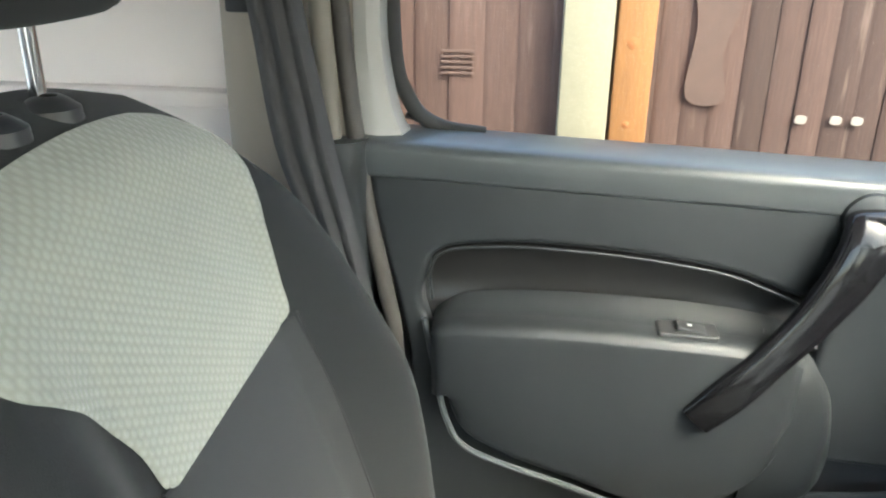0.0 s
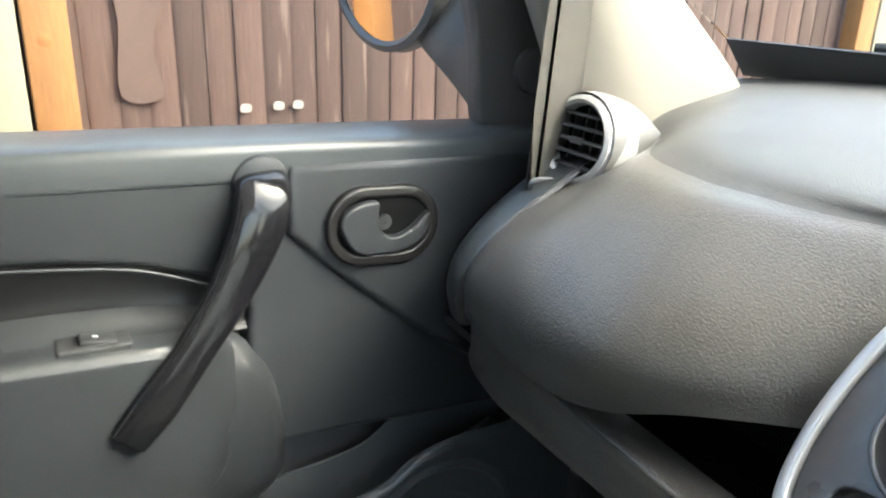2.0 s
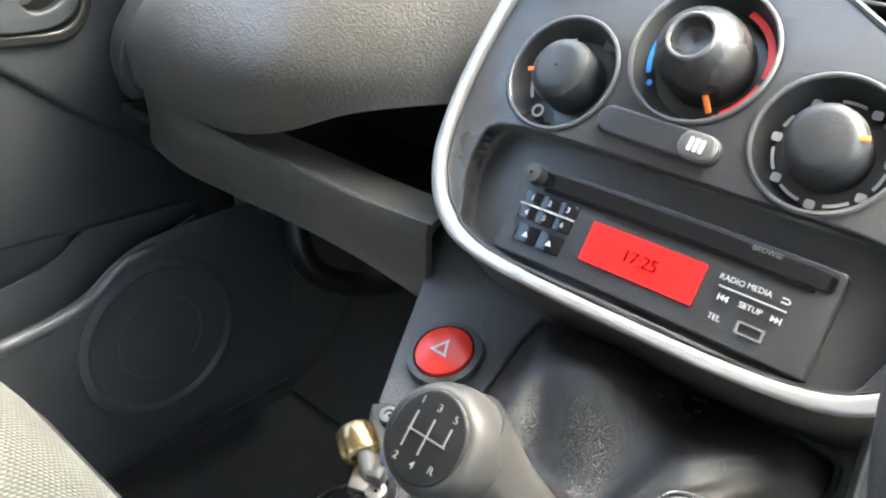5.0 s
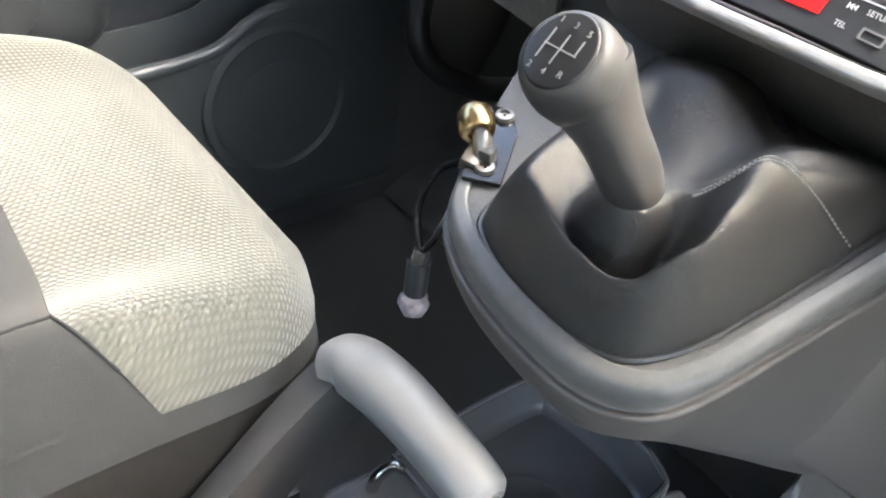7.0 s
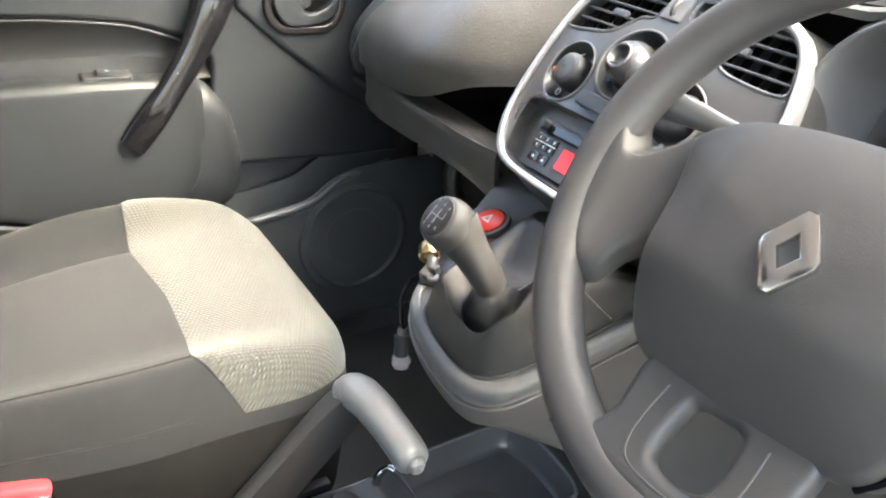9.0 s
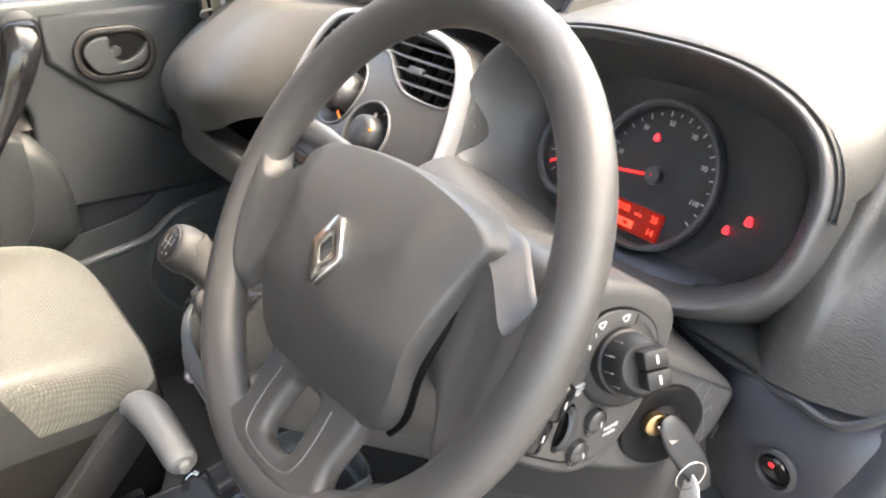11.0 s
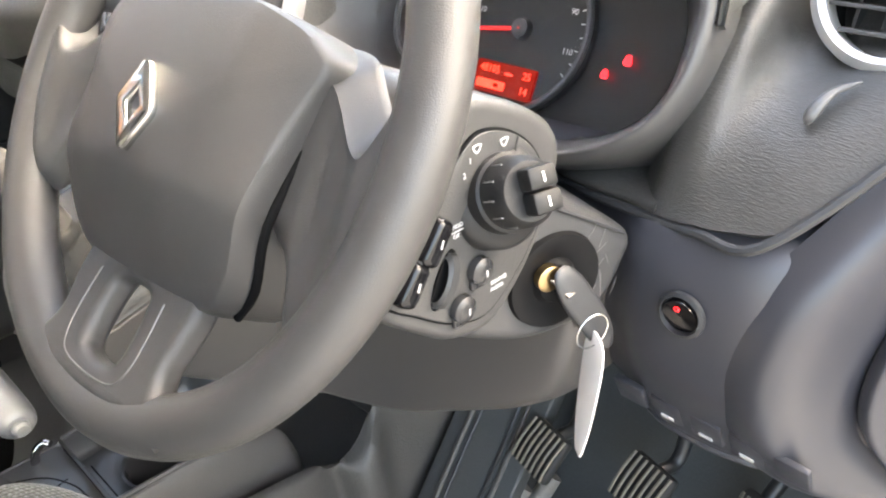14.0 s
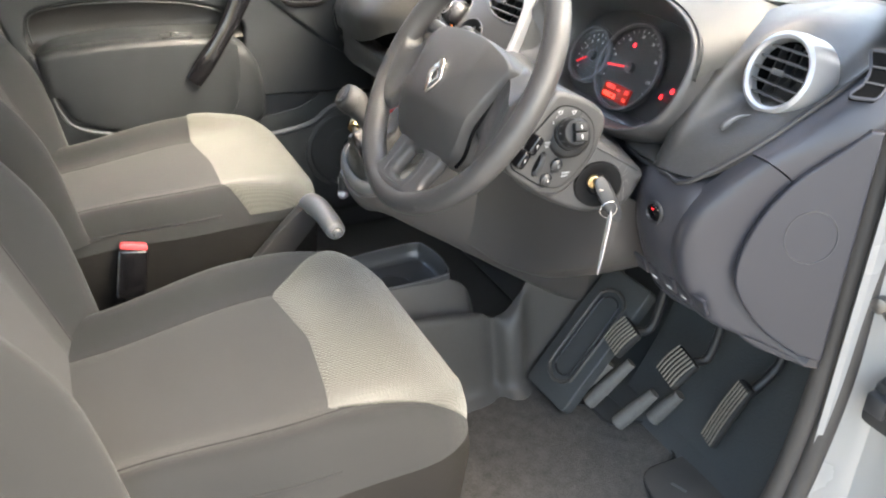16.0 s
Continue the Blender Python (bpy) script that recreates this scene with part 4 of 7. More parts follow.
part("shroud", loft([[tuple(ml @ Vector((0.056 * sc * math.cos(a) + ox, 0.056 * sc * math.sin(a) + oy, d))) for a in np.linspace(0, 2 * math.pi, 16, endpoint=False)] for sc, d, ox, oy in ((0.97, 0.0, 0, 0), (0.94, -0.02, 0, 0.004), (0.68, -0.06, 0.006, 0.012), (0.2, -0.11, 0.012, 0.016))], 5, 3, True, False), CONEM, vl, "pale silver cone behind the vent")
vr, mr = round_vent((0.613, 0.719, 0.818), (-0.02, -0.93, 0.36), "round air vent with a bright silver ring")
part("hook", tube([(0.594, 0.661, 0.748), (0.5955, 0.661, 0.753), (0.598, 0.667, 0.760), (0.602, 0.675, 0.7655), (0.612, 0.684, 0.770)], [0.0016, 0.0040, 0.0038, 0.0026, 0.0010], 10), GREYP, vr, "small grey hook below the vent")
part("hook", tube([(-0.606, 0.640, 0.757), (-0.600, 0.637, 0.766), (-0.592, 0.643, 0.772), (-0.582, 0.652, 0.775)], [0.0012, 0.0036, 0.0036, 0.0012], 10), GREYP, vl, "small grey hook below the vent")

# ---------- centre stack ----------
SP = (-0.013, 0.555, 0.66)
SM = basis(SP, (1, 0, 0), (0, math.sin(radians(35)), math.cos(radians(35))))


def S(x, yy, z=0.0):
    return tuple(SM @ Vector((x, yy, z)))


half = [(0.0, 0.224), (0.07, 0.219), (0.124, 0.208), (0.152, 0.182), (0.167, 0.14), (0.174, 0.09), (0.174, 0.044), (0.166, 0.006), (0.142, -0.026), (0.10, -0.043), (0.0, -0.047)]
full = half + [(-x, yy) for x, yy in half[-2:0:-1]]
so = soft(full, 5)


def shrink(loop, d, cy=0.09):
    return [(x * (1 - d / 0.17), cy + (yy - cy) * (1 - d / 0.135)) for x, yy in loop]


# Camera's place near 4 s in stack axes; pieces are fitted to this view.
VIEWPT = SM.inverted() @ Vector((0.155, 0.177, 0.95))
ISM = SM.inverted()


def swell(x, yy):
    """How far the fascia bows out towards the seats."""
    return (0.036 - 0.024 * smooth01((yy - 0.10) / 0.13)) * max(0.0, 1 - (abs(x + 0.003) / 0.178) ** 3)


def smooth01(t):
    t = min(max(t, 0.0), 1.0)
    return t * t * (3 - 2 * t)


def bowed(geo):
    """Cuts a piece of the stack into narrow strips and slides it along camera rays onto the bowed fascia."""
    bm = bmesh.new()
    vs = [bm.verts.new(ISM @ Vector(v)) for v in geo[0]]
    for f in geo[1]:
        if len(set(f)) > 2:
            try:
                bm.faces.new([vs[i] for i in f])
            except ValueError:
                continue
    xs = [v.co.x for v in vs]
    for x in np.arange(-0.18, 0.181, 0.015):
        if min(xs) + 0.003 < x < max(xs) - 0.003 and max(xs) - min(xs) > 0.03:
            bmesh.ops.bisect_plane(bm, geom=bm.verts[:] + bm.edges[:] + bm.faces[:], plane_co=(x, 0, 0), plane_no=(1, 0, 0))
    for v in bm.verts:
        k = swell(v.co.x, v.co.y) / VIEWPT.z
        v.co = SM @ (v.co + (Vector((VIEWPT.x, VIEWPT.y, 0)) - Vector((v.co.x, v.co.y, 0))) * k + Vector((0, 0, k * VIEWPT.z)))
    return from_bm(bm)


def spart(name, geo, mat_, parent=None, label="", sharp=38, solid=0.0):
    return part(name, bowed(geo), mat_, parent, label, sharp, solid)


stack = thing("centre_stack", "dark grey centre console stack with a silver outline", "console", S(0, 0), kind="")
spart("frame", plate([so, shrink(so, 0.008)], 0.02, SM @ Matrix.Translation((0, 0, 0.010)), 0.003, 3), SILVER, stack, "silver outline frame")
back_secs = []
for sc, d in ((1.0, -0.006), (1.03, -0.02), (1.12, -0.08)):
    back_secs.append([tuple(SM @ Vector((x * sc, 0.09 + (yy - 0.09) * sc, d))) for x, yy in so[::3]])
spart("surround", loft(back_secs, 3, 2, True), DASH, stack, "grained surround")
ventl = [(-0.157, 0.139), (-0.154, 0.166), (-0.139, 0.19), (-0.11, 0.2035), (-0.07, 0.209), (-0.030, 0.2105), (-0.034, 0.179), (-0.052, 0.172), (-0.066, 0.158), (-0.080, 0.148), (-0.10, 0.143)]
ventr = [(0.150, 0.142), (0.148, 0.166), (0.134, 0.19), (0.11, 0.2035), (0.07, 0.208), (0.02, 0.2085), (0.008, 0.205), (0.010, 0.184), (0.03, 0.177), (0.052, 0.164), (0.075, 0.151), (0.10, 0.143)]
WELLS = [(-0.101, 0.088, 0.038), (-0.0185, 0.1195, 0.043), (0.0655, 0.087, 0.038)]
RADIO_HOLE = soft([(-0.120, 0.046), (0.0, 0.047), (0.115, 0.046), (0.136, 0.030), (0.131, -0.008), (0.108, -0.032), (0.0, -0.0345), (-0.110, -0.032), (-0.133, -0.008), (-0.140, 0.030)], 5)
holes = [soft(ventl, 3), soft(ventr, 3)] + [ring2(x, yy, r) for x, yy, r in WELLS] + [RADIO_HOLE]
spart("fascia", plate([shrink(so, 0.0085)] + holes, 0.016, SM @ Matrix.Translation((0, 0, 0.004)), 0.0018), FASCIA, stack, "satin dark grey fascia")
for x, yy, r in WELLS:
    spart("well", lathe([(r, 0.0045), (r + 0.002, 0.005), (r, 0.002), (r * 0.86, -0.012), (r * 0.8, -0.015), (0.001, -0.015)], 40, SM @ Matrix.Translation((x, yy, 0))), FASCIA, stack)
    spart("well_rim", tube([S(x + r * math.cos(a), yy + r * math.sin(a), 0.0045) for a in np.linspace(0, 2 * math.pi, 16, endpoint=False)], 0.0016, 8, 4, True), GREYP, stack)
for s in (-1, 1):
    lp = ventl if s < 0 else ventr
    spart("vent_duct", plate([soft(lp, 3)], 0.004, SM @ Matrix.Translation((0, 0, -0.03))), SHADEM, stack)
    for k in range(4):
        yy = 0.157 + 0.0135 * k
        x0, x1 = (0.150 - 0.012 * max(0, k - 1), 0.06 - 0.014 * k if k < 2 else 0.032)
        if s > 0 and k > 1:
            x1 = 0.008
        spart("vent_slat", box(x0 - x1, 0.0026, 0.014, SM @ pose(s * (x0 + x1) / 2, yy, -0.006, 16, 0, 0), 0.001), COWLP, stack)
    for k in range(5):
        spart("vent_vane", box(0.0025, 0.055, 0.01, SM @ pose(s * (0.05 + 0.021 * k), 0.176, -0.022)), BLACK, stack)
    rimv = [tuple(SM @ Vector((x, yy, 0.0035))) for x, yy in lp]
    spart("vent_border", tube(rimv, 0.0022, 6, 4, True), COWLP, stack)
    spart("vent_tab", box(0.024, 0.009, 0.006, SM @ pose(s * 0.085, 0.1705, 0.003), 0.002), BLACK, stack)
blk = spart("wheel_block", plate([rrect(-0.0145, 0.1935, 0.030, 0.031, 0.003)], 0.006, SM @ Matrix.Translation((0, 0, 0.0065)), 0.0015), GREYP, stack)
spart("thumbwheel", lathe([(0.010, -0.0035), (0.0125, -0.002), (0.0125, 0.002), (0.010, 0.0035)], 24, SM @ pose(-0.0145, 0.1935, 0.001) @ pose(0, 0, 0, 0, 90, 0)), BLACK, blk)

# heater knobs
KNOBB = material("knob_satin_black", (0.026, 0.026, 0.027), 0.28, grain=0.1, size=900)
kn = thing("heater_knob", "small black heater fan knob with an orange pointer", "control knob", S(-0.101, 0.089), "heater knobs")


def knob(t, x, yy, r, h, point):
    spart("body", lathe([(r, -0.014), (r * 0.98, h * 0.4), (r * 0.9, h * 0.8), (r * 0.72, h), (r * 0.6, h + 0.0005), (0.001, h + 0.001)], 32, SM @ Matrix.Translation((x, yy, 0)), 0), BLACK, t)
    a = radians(point)
    spart("pointer", box(0.003, r * 0.5, 0.0012, SM @ pose(x + 0.75 * r * math.cos(a), yy + 0.75 * r * math.sin(a), h * 0.88, 0, 0, point - 90), 0.0003), ORANGE, t)


knob(kn, -0.101, 0.089, 0.0215, 0.012, 195)
spart("arc_mark", plate([arc_band(-0.101, 0.089, 0.0285, 0.0305, 110, 215)], 0.0008, SM @ Matrix.Translation((0, 0, -0.0105))), PRINT, kn)
spart("symbol", plate([rrect(-0.084, 0.117, 0.011, 0.007, 0.002)], 0.0008, SM @ Matrix.Translation((0, 0, -0.0095))), DIMPRINT, kn)
spart("symbol", plate([ring2(-0.116, 0.064, 0.0045, n=14), ring2(-0.116, 0.064, 0.003, n=14)], 0.0008, SM @ Matrix.Translation((0, 0, -0.0095))), PRINT, kn)
kt = thing("temperature_knob", "large domed black temperature knob between red and blue marks", "control knob", S(-0.0185, 0.1195), "heater knobs")
spart("body", lathe([(0.027, -0.014), (0.027, 0.004), (0.0255, 0.012), (0.021, 0.02), (0.014, 0.025), (0.0125, 0.0245), (0.009, 0.019), (0.001, 0.0175)], 40, SM @ Matrix.Translation((-0.0185, 0.1195, 0)), 0), KNOBB, kt)
spart("cap_ring", tube([S(-0.0185 + 0.0135 * math.cos(a), 0.1195 + 0.0135 * math.sin(a), 0.0248) for a in np.linspace(0, 2 * math.pi, 16, endpoint=False)], 0.0014, 8, 3, True), GREYP, kt)
spart("pointer", box(0.0032, 0.018, 0.002, SM @ pose(-0.006, 0.095, 0.002, -30, 0, 207), 0.0004), ORANGE, kt)
spart("hot_mark", plate([arc_band(-0.0185, 0.1195, 0.034, 0.038, -5, 70)], 0.0008, SM @ Matrix.Translation((0, 0, -0.0065))), REDMARK, kt)
spart("hot_mark", plate([arc_band(-0.0185, 0.1195, 0.034, 0.038, -55, -12)], 0.0008, SM @ Matrix.Translation((0, 0, -0.0065))), REDMARK, kt)
spart("hot_dot", plate([ring2(-0.0005, 0.087, 0.002, n=10)], 0.0008, SM @ Matrix.Translation((0, 0, -0.0065))), REDMARK, kt)
spart("cold_mark", plate([arc_band(-0.0185, 0.1195, 0.034, 0.037, 165, 205)], 0.0008, SM @ Matrix.Translation((0, 0, -0.0065))), BLUEMARK, kt)
spart("cold_dot", plate([ring2(-0.0475, 0.0985, 0.002, n=10)], 0.0008, SM @ Matrix.Translation((0, 0, -0.0065))), BLUEMARK, kt)
kd = thing("airflow_knob", "small black airflow knob ringed by white symbols", "control knob", S(0.0655, 0.087), "heater knobs")
knob(kd, 0.0655, 0.087, 0.0215, 0.014, 15)
for a0, a1 in ((30, 50), (75, 100), (150, 165), (190, 215), (235, 260), (285, 310), (335, 355)):
    spart("arc_mark", plate([arc_band(0.0655, 0.087, 0.0285, 0.0302, a0, a1, 8)], 0.0008, SM @ Matrix.Translation((0, 0, -0.0105))), PRINT, kd)
for a in (62, 125, 178, 225, 272, 322, 5):
    spart("symbol", plate([rrect(0.0655 + 0.0295 * math.cos(radians(a)), 0.087 + 0.0295 * math.sin(radians(a)), 0.0055, 0.005, 0.0015)], 0.0008, SM @ Matrix.Translation((0, 0, -0.0104))), PRINT, kd)
sl = thing("air_slider", "slim slanted air recirculation slider", "slider", S(-0.02, 0.066))
spart("slot", plate([[(x, yy) for x, yy in rrect(0, 0, 0.080, 0.018, 0.009)]], 0.007, SM @ pose(-0.022, 0.0655, 0.008, 0, 0, -2), 0.002), BLACK, sl)
spart("button", plate([rrect(0.027, 0, 0.022, 0.016, 0.007)], 0.005, SM @ pose(-0.022, 0.0655, 0.0115, 0, 0, -2), 0.0015), GREYP, sl)
for kx in (-0.0035, 0.0, 0.0035):
    spart("symbol", plate([rrect(0.027 + kx, 0, 0.0022, 0.008, 0.0008)], 0.0008, SM @ pose(-0.022, 0.0655, 0.0122, 0, 0, -2)), PRINT, sl)

# car radio
rd = thing("car_radio", "black car radio with a lit red display", "radio", S(0, 0))
RM = SM @ Matrix.Translation((0, 0, -0.004))
spart("recess", join(plate([RADIO_HOLE], 0.004, RM @ Matrix.Translation((0, 0, -0.012))), grid_geo(np.array([[tuple(SM @ Vector((x, yy, z))) for x, yy in RADIO_HOLE] for z in (0.003, -0.016)]), True)), COWLP, rd, "satin recess round the radio")
spart("face", plate([rrect(0, -0.001, 0.202, 0.06, 0.003)], 0.012, RM, 0.0015), BLACK, rd)
spart("slot", box(0.17, 0.0022, 0.002, RM @ pose(0.004, 0.0145, 0.0006)), SHADEM, rd)
spart("upper_bar", plate([rrect(0.005, 0.021, 0.185, 0.010, 0.002)], 0.002, RM @ Matrix.Translation((0, 0, 0.0012)), 0.0005), GLOSS, rd)
spart("display", plate([rrect(-0.003, -0.0055, 0.0735, 0.0245, 0.0008)], 0.002, RM @ Matrix.Translation((0, 0, 0.0012))), LCD, rd, "lit red display")
spart("clock", text("17:25", 0.0105, RM @ Matrix.Translation((-0.003, -0.006, 0.0016))), CLOCKTXT, rd)
spart("volume_knob", lathe([(0.0065, 0), (0.006, 0.010), (0.001, 0.011)], 20, RM @ Matrix.Translation((-0.089, 0.021, 0))), BLACK, rd)
for i, dg in enumerate("123456"):
    x, yy = -0.086 + 0.0135 * (i % 3), 0.007 if i < 3 else -0.003
    key = spart("key", plate([rrect(x, yy, 0.0125, 0.0085, 0.001)], 0.0022, RM @ Matrix.Translation((0, 0, 0.0015)), 0.0005), GLOSS, rd)
    spart("digit", text(dg, 0.005, RM @ Matrix.Translation((x, yy, 0.0018)), 0.0002), PRINT, key)
spart("key_line", box(0.040, 0.0009, 0.001, RM @ pose(-0.0725, 0.002, 0.0022)), PRINT, rd)
for x in (-0.080, -0.062):
    key = spart("key", plate([rrect(x, -0.016, 0.017, 0.012, 0.001)], 0.0022, RM @ Matrix.Translation((0, 0, 0.0015)), 0.0005), GLOSS, rd)
    spart("symbol", plate([[(x - 0.002, -0.018), (x + 0.002, -0.018), (x, -0.0145)]], 0.0006, RM @ Matrix.Translation((0, 0, 0.0020))), PRINT, key)
for wd, x, yy, sz in (("RADIO", 0.0495, 0.0038, 0.0046), ("MEDIA", 0.0645, 0.0042, 0.0046), ("SETUP", 0.064, -0.0068, 0.0046), ("TEL", 0.0485, -0.0185, 0.0046), ("BROWSE", 0.060, 0.0245, 0.0042)):
    spart("lettering", text(wd, sz, RM @ Matrix.Translation((x, yy, 0.0016)), 0.0002), PRINT if yy < 0.01 else DIMPRINT, rd)
spart("key_line", box(0.037, 0.0007, 0.001, RM @ pose(0.0625, -0.0012, 0.0014)), PRINT, rd)
for x, sg in ((0.049, -1), (0.0775, 1)):
    for dx in (-0.0012, 0.0012):
        spart("symbol", plate([[(x + dx - sg * 0.0011, -0.0088), (x + dx + sg * 0.0011, -0.0070), (x + dx - sg * 0.0011, -0.0052)]], 0.0006, RM @ Matrix.Translation((0, 0, 0.0016))), PRINT, rd)
    spart("symbol", box(0.0006, 0.0036, 0.0006, RM @ pose(x + sg * 0.0029, -0.0070, 0.0014)), PRINT, rd)
spart("symbol", tube([tuple(RM @ Vector(p)) for p in ((0.0765, 0.0028, 0.0016), (0.080, 0.0028, 0.0016), (0.0808, 0.0040, 0.0016), (0.0795, 0.0052, 0.0016), (0.0765, 0.0052, 0.0016))], 0.0004, 5, 3), PRINT, rd)
spart("socket", plate([rrect(0.068, -0.018, 0.015, 0.007, 0.0012), rrect(0.068, -0.018, 0.0125, 0.005, 0.001)], 0.0012, RM @ Matrix.Translation((0, 0, 0.0012))), DIMPRINT, rd)

# ---------- lower console with gear lever ----------
WORNRIM = material("worn_rim_plastic", (0.085, 0.085, 0.085), 0.42, grain=0.15, size=1800, vary=0.45, blotch=120)


def smooth(t):
    t = min(max(t, 0.0), 1.0)
    return t * t * (3 - 2 * t)


CONTOP = material("console_top_grain", (0.07, 0.07, 0.071), 0.36, grain=0.7, size=900, vary=0.35)
CONSIDE = material("console_side_plastic", (0.082, 0.075, 0.071), 0.38, grain=0.2, size=1300, vary=0.15)
con = thing("gear_console", "dark grey gear lever console below the radio", "console", (0, 0.45, 0.3))


def CM(x, yy):
    """Height of the console top."""
    return 0.530 + 0.40 * (yy - 0.403)


CT = basis((0, 0.403, 0.530), (1, 0, 0), (0, 1, 0.4))


def on_top(points):
    """Plan points laid on the sloping console top."""
    return [(x, (yy - 0.403) * math.hypot(1, 0.4)) for x, yy in points]


rim_all = [(-0.225, 0.64), (-0.181, 0.554), (-0.131, 0.455), (-0.097, 0.400), (-0.076, 0.377), (-0.035, 0.3615), (0.020, 0.3545), (0.065, 0.356), (0.094, 0.370), (0.108, 0.395), (0.120, 0.45), (0.131, 0.506), (0.142, 0.56), (0.15, 0.62), (0.156, 0.70), (0.16, 0.82)]
ring_o = cr([(-0.060, 0.392), (-0.046, 0.376), (-0.012, 0.3665), (0.02, 0.3635), (0.05, 0.3645), (0.072, 0.372), (0.086, 0.388), (0.095, 0.41), (0.106, 0.46), (0.115, 0.52), (0.116, 0.546), (0.10, 0.556), (0.02, 0.558), (-0.06, 0.556), (-0.078, 0.546), (-0.076, 0.50), (-0.070, 0.44)], 8, True)
edge = [tuple(q) for q in cr(rim_all[:-2], 4)]
part("top", plate([on_top(edge + [(0.15, 0.66), (-0.2, 0.66)]), on_top([tuple(q) for q in ring_o])], 0.008, CT, 0.002), CONTOP, con, "grained console top")
body = []
for k, inw, drop in ((0.0, 0.001, 0.004), (0.0, 0.001, 0.016), (0.0, -0.0025, 0.0175), (0.0, -0.0035, 0.020), (0.0, -0.002, 0.026), (0.35, 0.003, 0.02), (0.70, 0.010, 0.01), (0.92, 0.020, 0.004), (1.0, 0.036, 0.0), (1.0, 0.075, -0.004), (1.0, 0.12, -0.004)):
    row = []
    for j, (x, yy) in enumerate(rim_all):
        p, q = rim_all[max(j - 1, 0)], rim_all[min(j + 1, len(rim_all) - 1)]
        n = Vector((-(q[1] - p[1]), q[0] - p[0], 0)).normalized()
        deep = max(CM(x, yy) - (0.402 - 0.70 * (yy - 0.467)), 0.055)
        row.append((x + n.x * inw, yy + n.y * inw, max(CM(x, yy) - drop - k * deep, 0.004)))
    body.append(row)
part("body", loft(body, 4, 4), CONSIDE, con, "dark grey console side below the rim")
rows = []
rim_c = cr(rim_all[3:14], 6)
for k, (x, yy) in enumerate(rim_c):
    run = rim_c[min(k + 1, len(rim_c) - 1)] - rim_c[max(k - 1, 0)]
    inw = Vector((-run[1], run[0], 0)).normalized()
    rows.append([(x + inw.x * d, yy + inw.y * d, CM(x, yy + inw.y * d) + h) for d, h in ((-0.001, -0.010), (-0.002, -0.003), (-0.0008, 0.0015), (0.002, 0.0035), (0.0075, 0.0038), (0.0092, 0.0025), (0.0098, -0.006))])
part("rim", grid_geo(np.array(rows)), WORNRIM, con, "lighter worn console rim")
part("gaiter_frame", tube([(x, yy, CM(x, yy) + 0.0006) for x, yy in ring_o[::4]], 0.0020, 6, 4, True), BLACK, con)
# gaiter: soft folded leather, steep at the rim, a wandering ridge, a deep pocket beside the lever and a collar round it
lever_base = Vector((0.034, 0.418, 0.575))
FOLD = ((-180, 0.050, 0.42, 0.028), (-148, 0.053, 0.36, 0.026), (-100, 0.046, 0.30, 0.010), (-62, 0.043, 0.26, 0.004), (-22, 0.062, 0.27, 0.010), (8, 0.072, 0.42, 0.030), (32, 0.076, 0.54, 0.058), (60, 0.054, 0.60, 0.046), (82, 0.036, 0.60, 0.032), (110, 0.060, 0.50, 0.030), (140, 0.046, 0.52, 0.030), (180, 0.050, 0.42, 0.028))


def fold(ang, k):
    d = math.degrees(ang)
    for a, b in zip(FOLD[:-1], FOLD[1:]):
        if a[0] <= d <= b[0]:
            return a[k] + (b[k] - a[k]) * smooth((d - a[0]) / (b[0] - a[0]))
    return FOLD[0][k]


gai = []
for f in np.linspace(0, 1, 56):
    row = []
    for x, yy in ring_o:
        ang = math.atan2(yy - lever_base.y, x - lever_base.x)
        px_, py_ = x + (0.0248 + 0.0152 * math.cos(ang) - x) * f, yy + (0.4085 + 0.0152 * math.sin(ang) - yy) * f
        crest, at, pit = fold(ang, 1), fold(ang, 2), fold(ang, 3)
        if f < at:
            q = f / at
            h = crest * (1 - (1 - q) ** 1.9) * (0.92 + 0.08 * q)
        else:
            q = (f - at) / (1 - at)
            h = pit + (crest - pit) * (1 - min(q / 0.62, 1.0)) ** 1.3
            h += (0.056 - pit) * smooth(max(0.0, (q - 0.55) / 0.45))
        ripple = math.sin(math.pi * f) ** 1.2
        h += ripple * (0.0026 * math.sin(7 * ang + 9 * f) * smooth((yy - 0.40) / 0.05) + 0.0009 * math.sin(13 * ang - 11 * f) + 0.0009 * math.sin(23 * ang + 17 * f + 2 * math.sin(5 * f)))
        row.append((px_, py_, CM(px_, py_) - 0.002 + h))
    gai.append(row)
folds = np.array(gai)
for k in range(3):
    folds[1:-1, :, 2] = 0.25 * folds[:-2, :, 2] + 0.5 * folds[1:-1, :, 2] + 0.25 * folds[2:, :, 2]
    folds[:, :, 2] = 0.25 * np.roll(folds[:, :, 2], 1, 1) + 0.5 * folds[:, :, 2] + 0.25 * np.roll(folds[:, :, 2], -1, 1)
gt = part("gaiter", grid_geo(folds, True), LEATHER, con, "creased black leather gear gaiter", sharp=80)
ring_a = {j: math.atan2(yy - lever_base.y, x - lever_base.x) for j, (x, yy) in enumerate(ring_o)}
ring_a = {j: a for j, a in ring_a.items() if -0.5 < a < 1.5}


def seam_at(k):
    """A point of the gaiter's sewn seam, k rows in from the rim."""
    q = float(np.interp(radians(46 - 20 * k / 55), list(ring_a.values()), list(ring_a)))
    return Vector(folds[k][int(q)]).lerp(Vector(folds[k][int(q) + 1]), q - int(q))


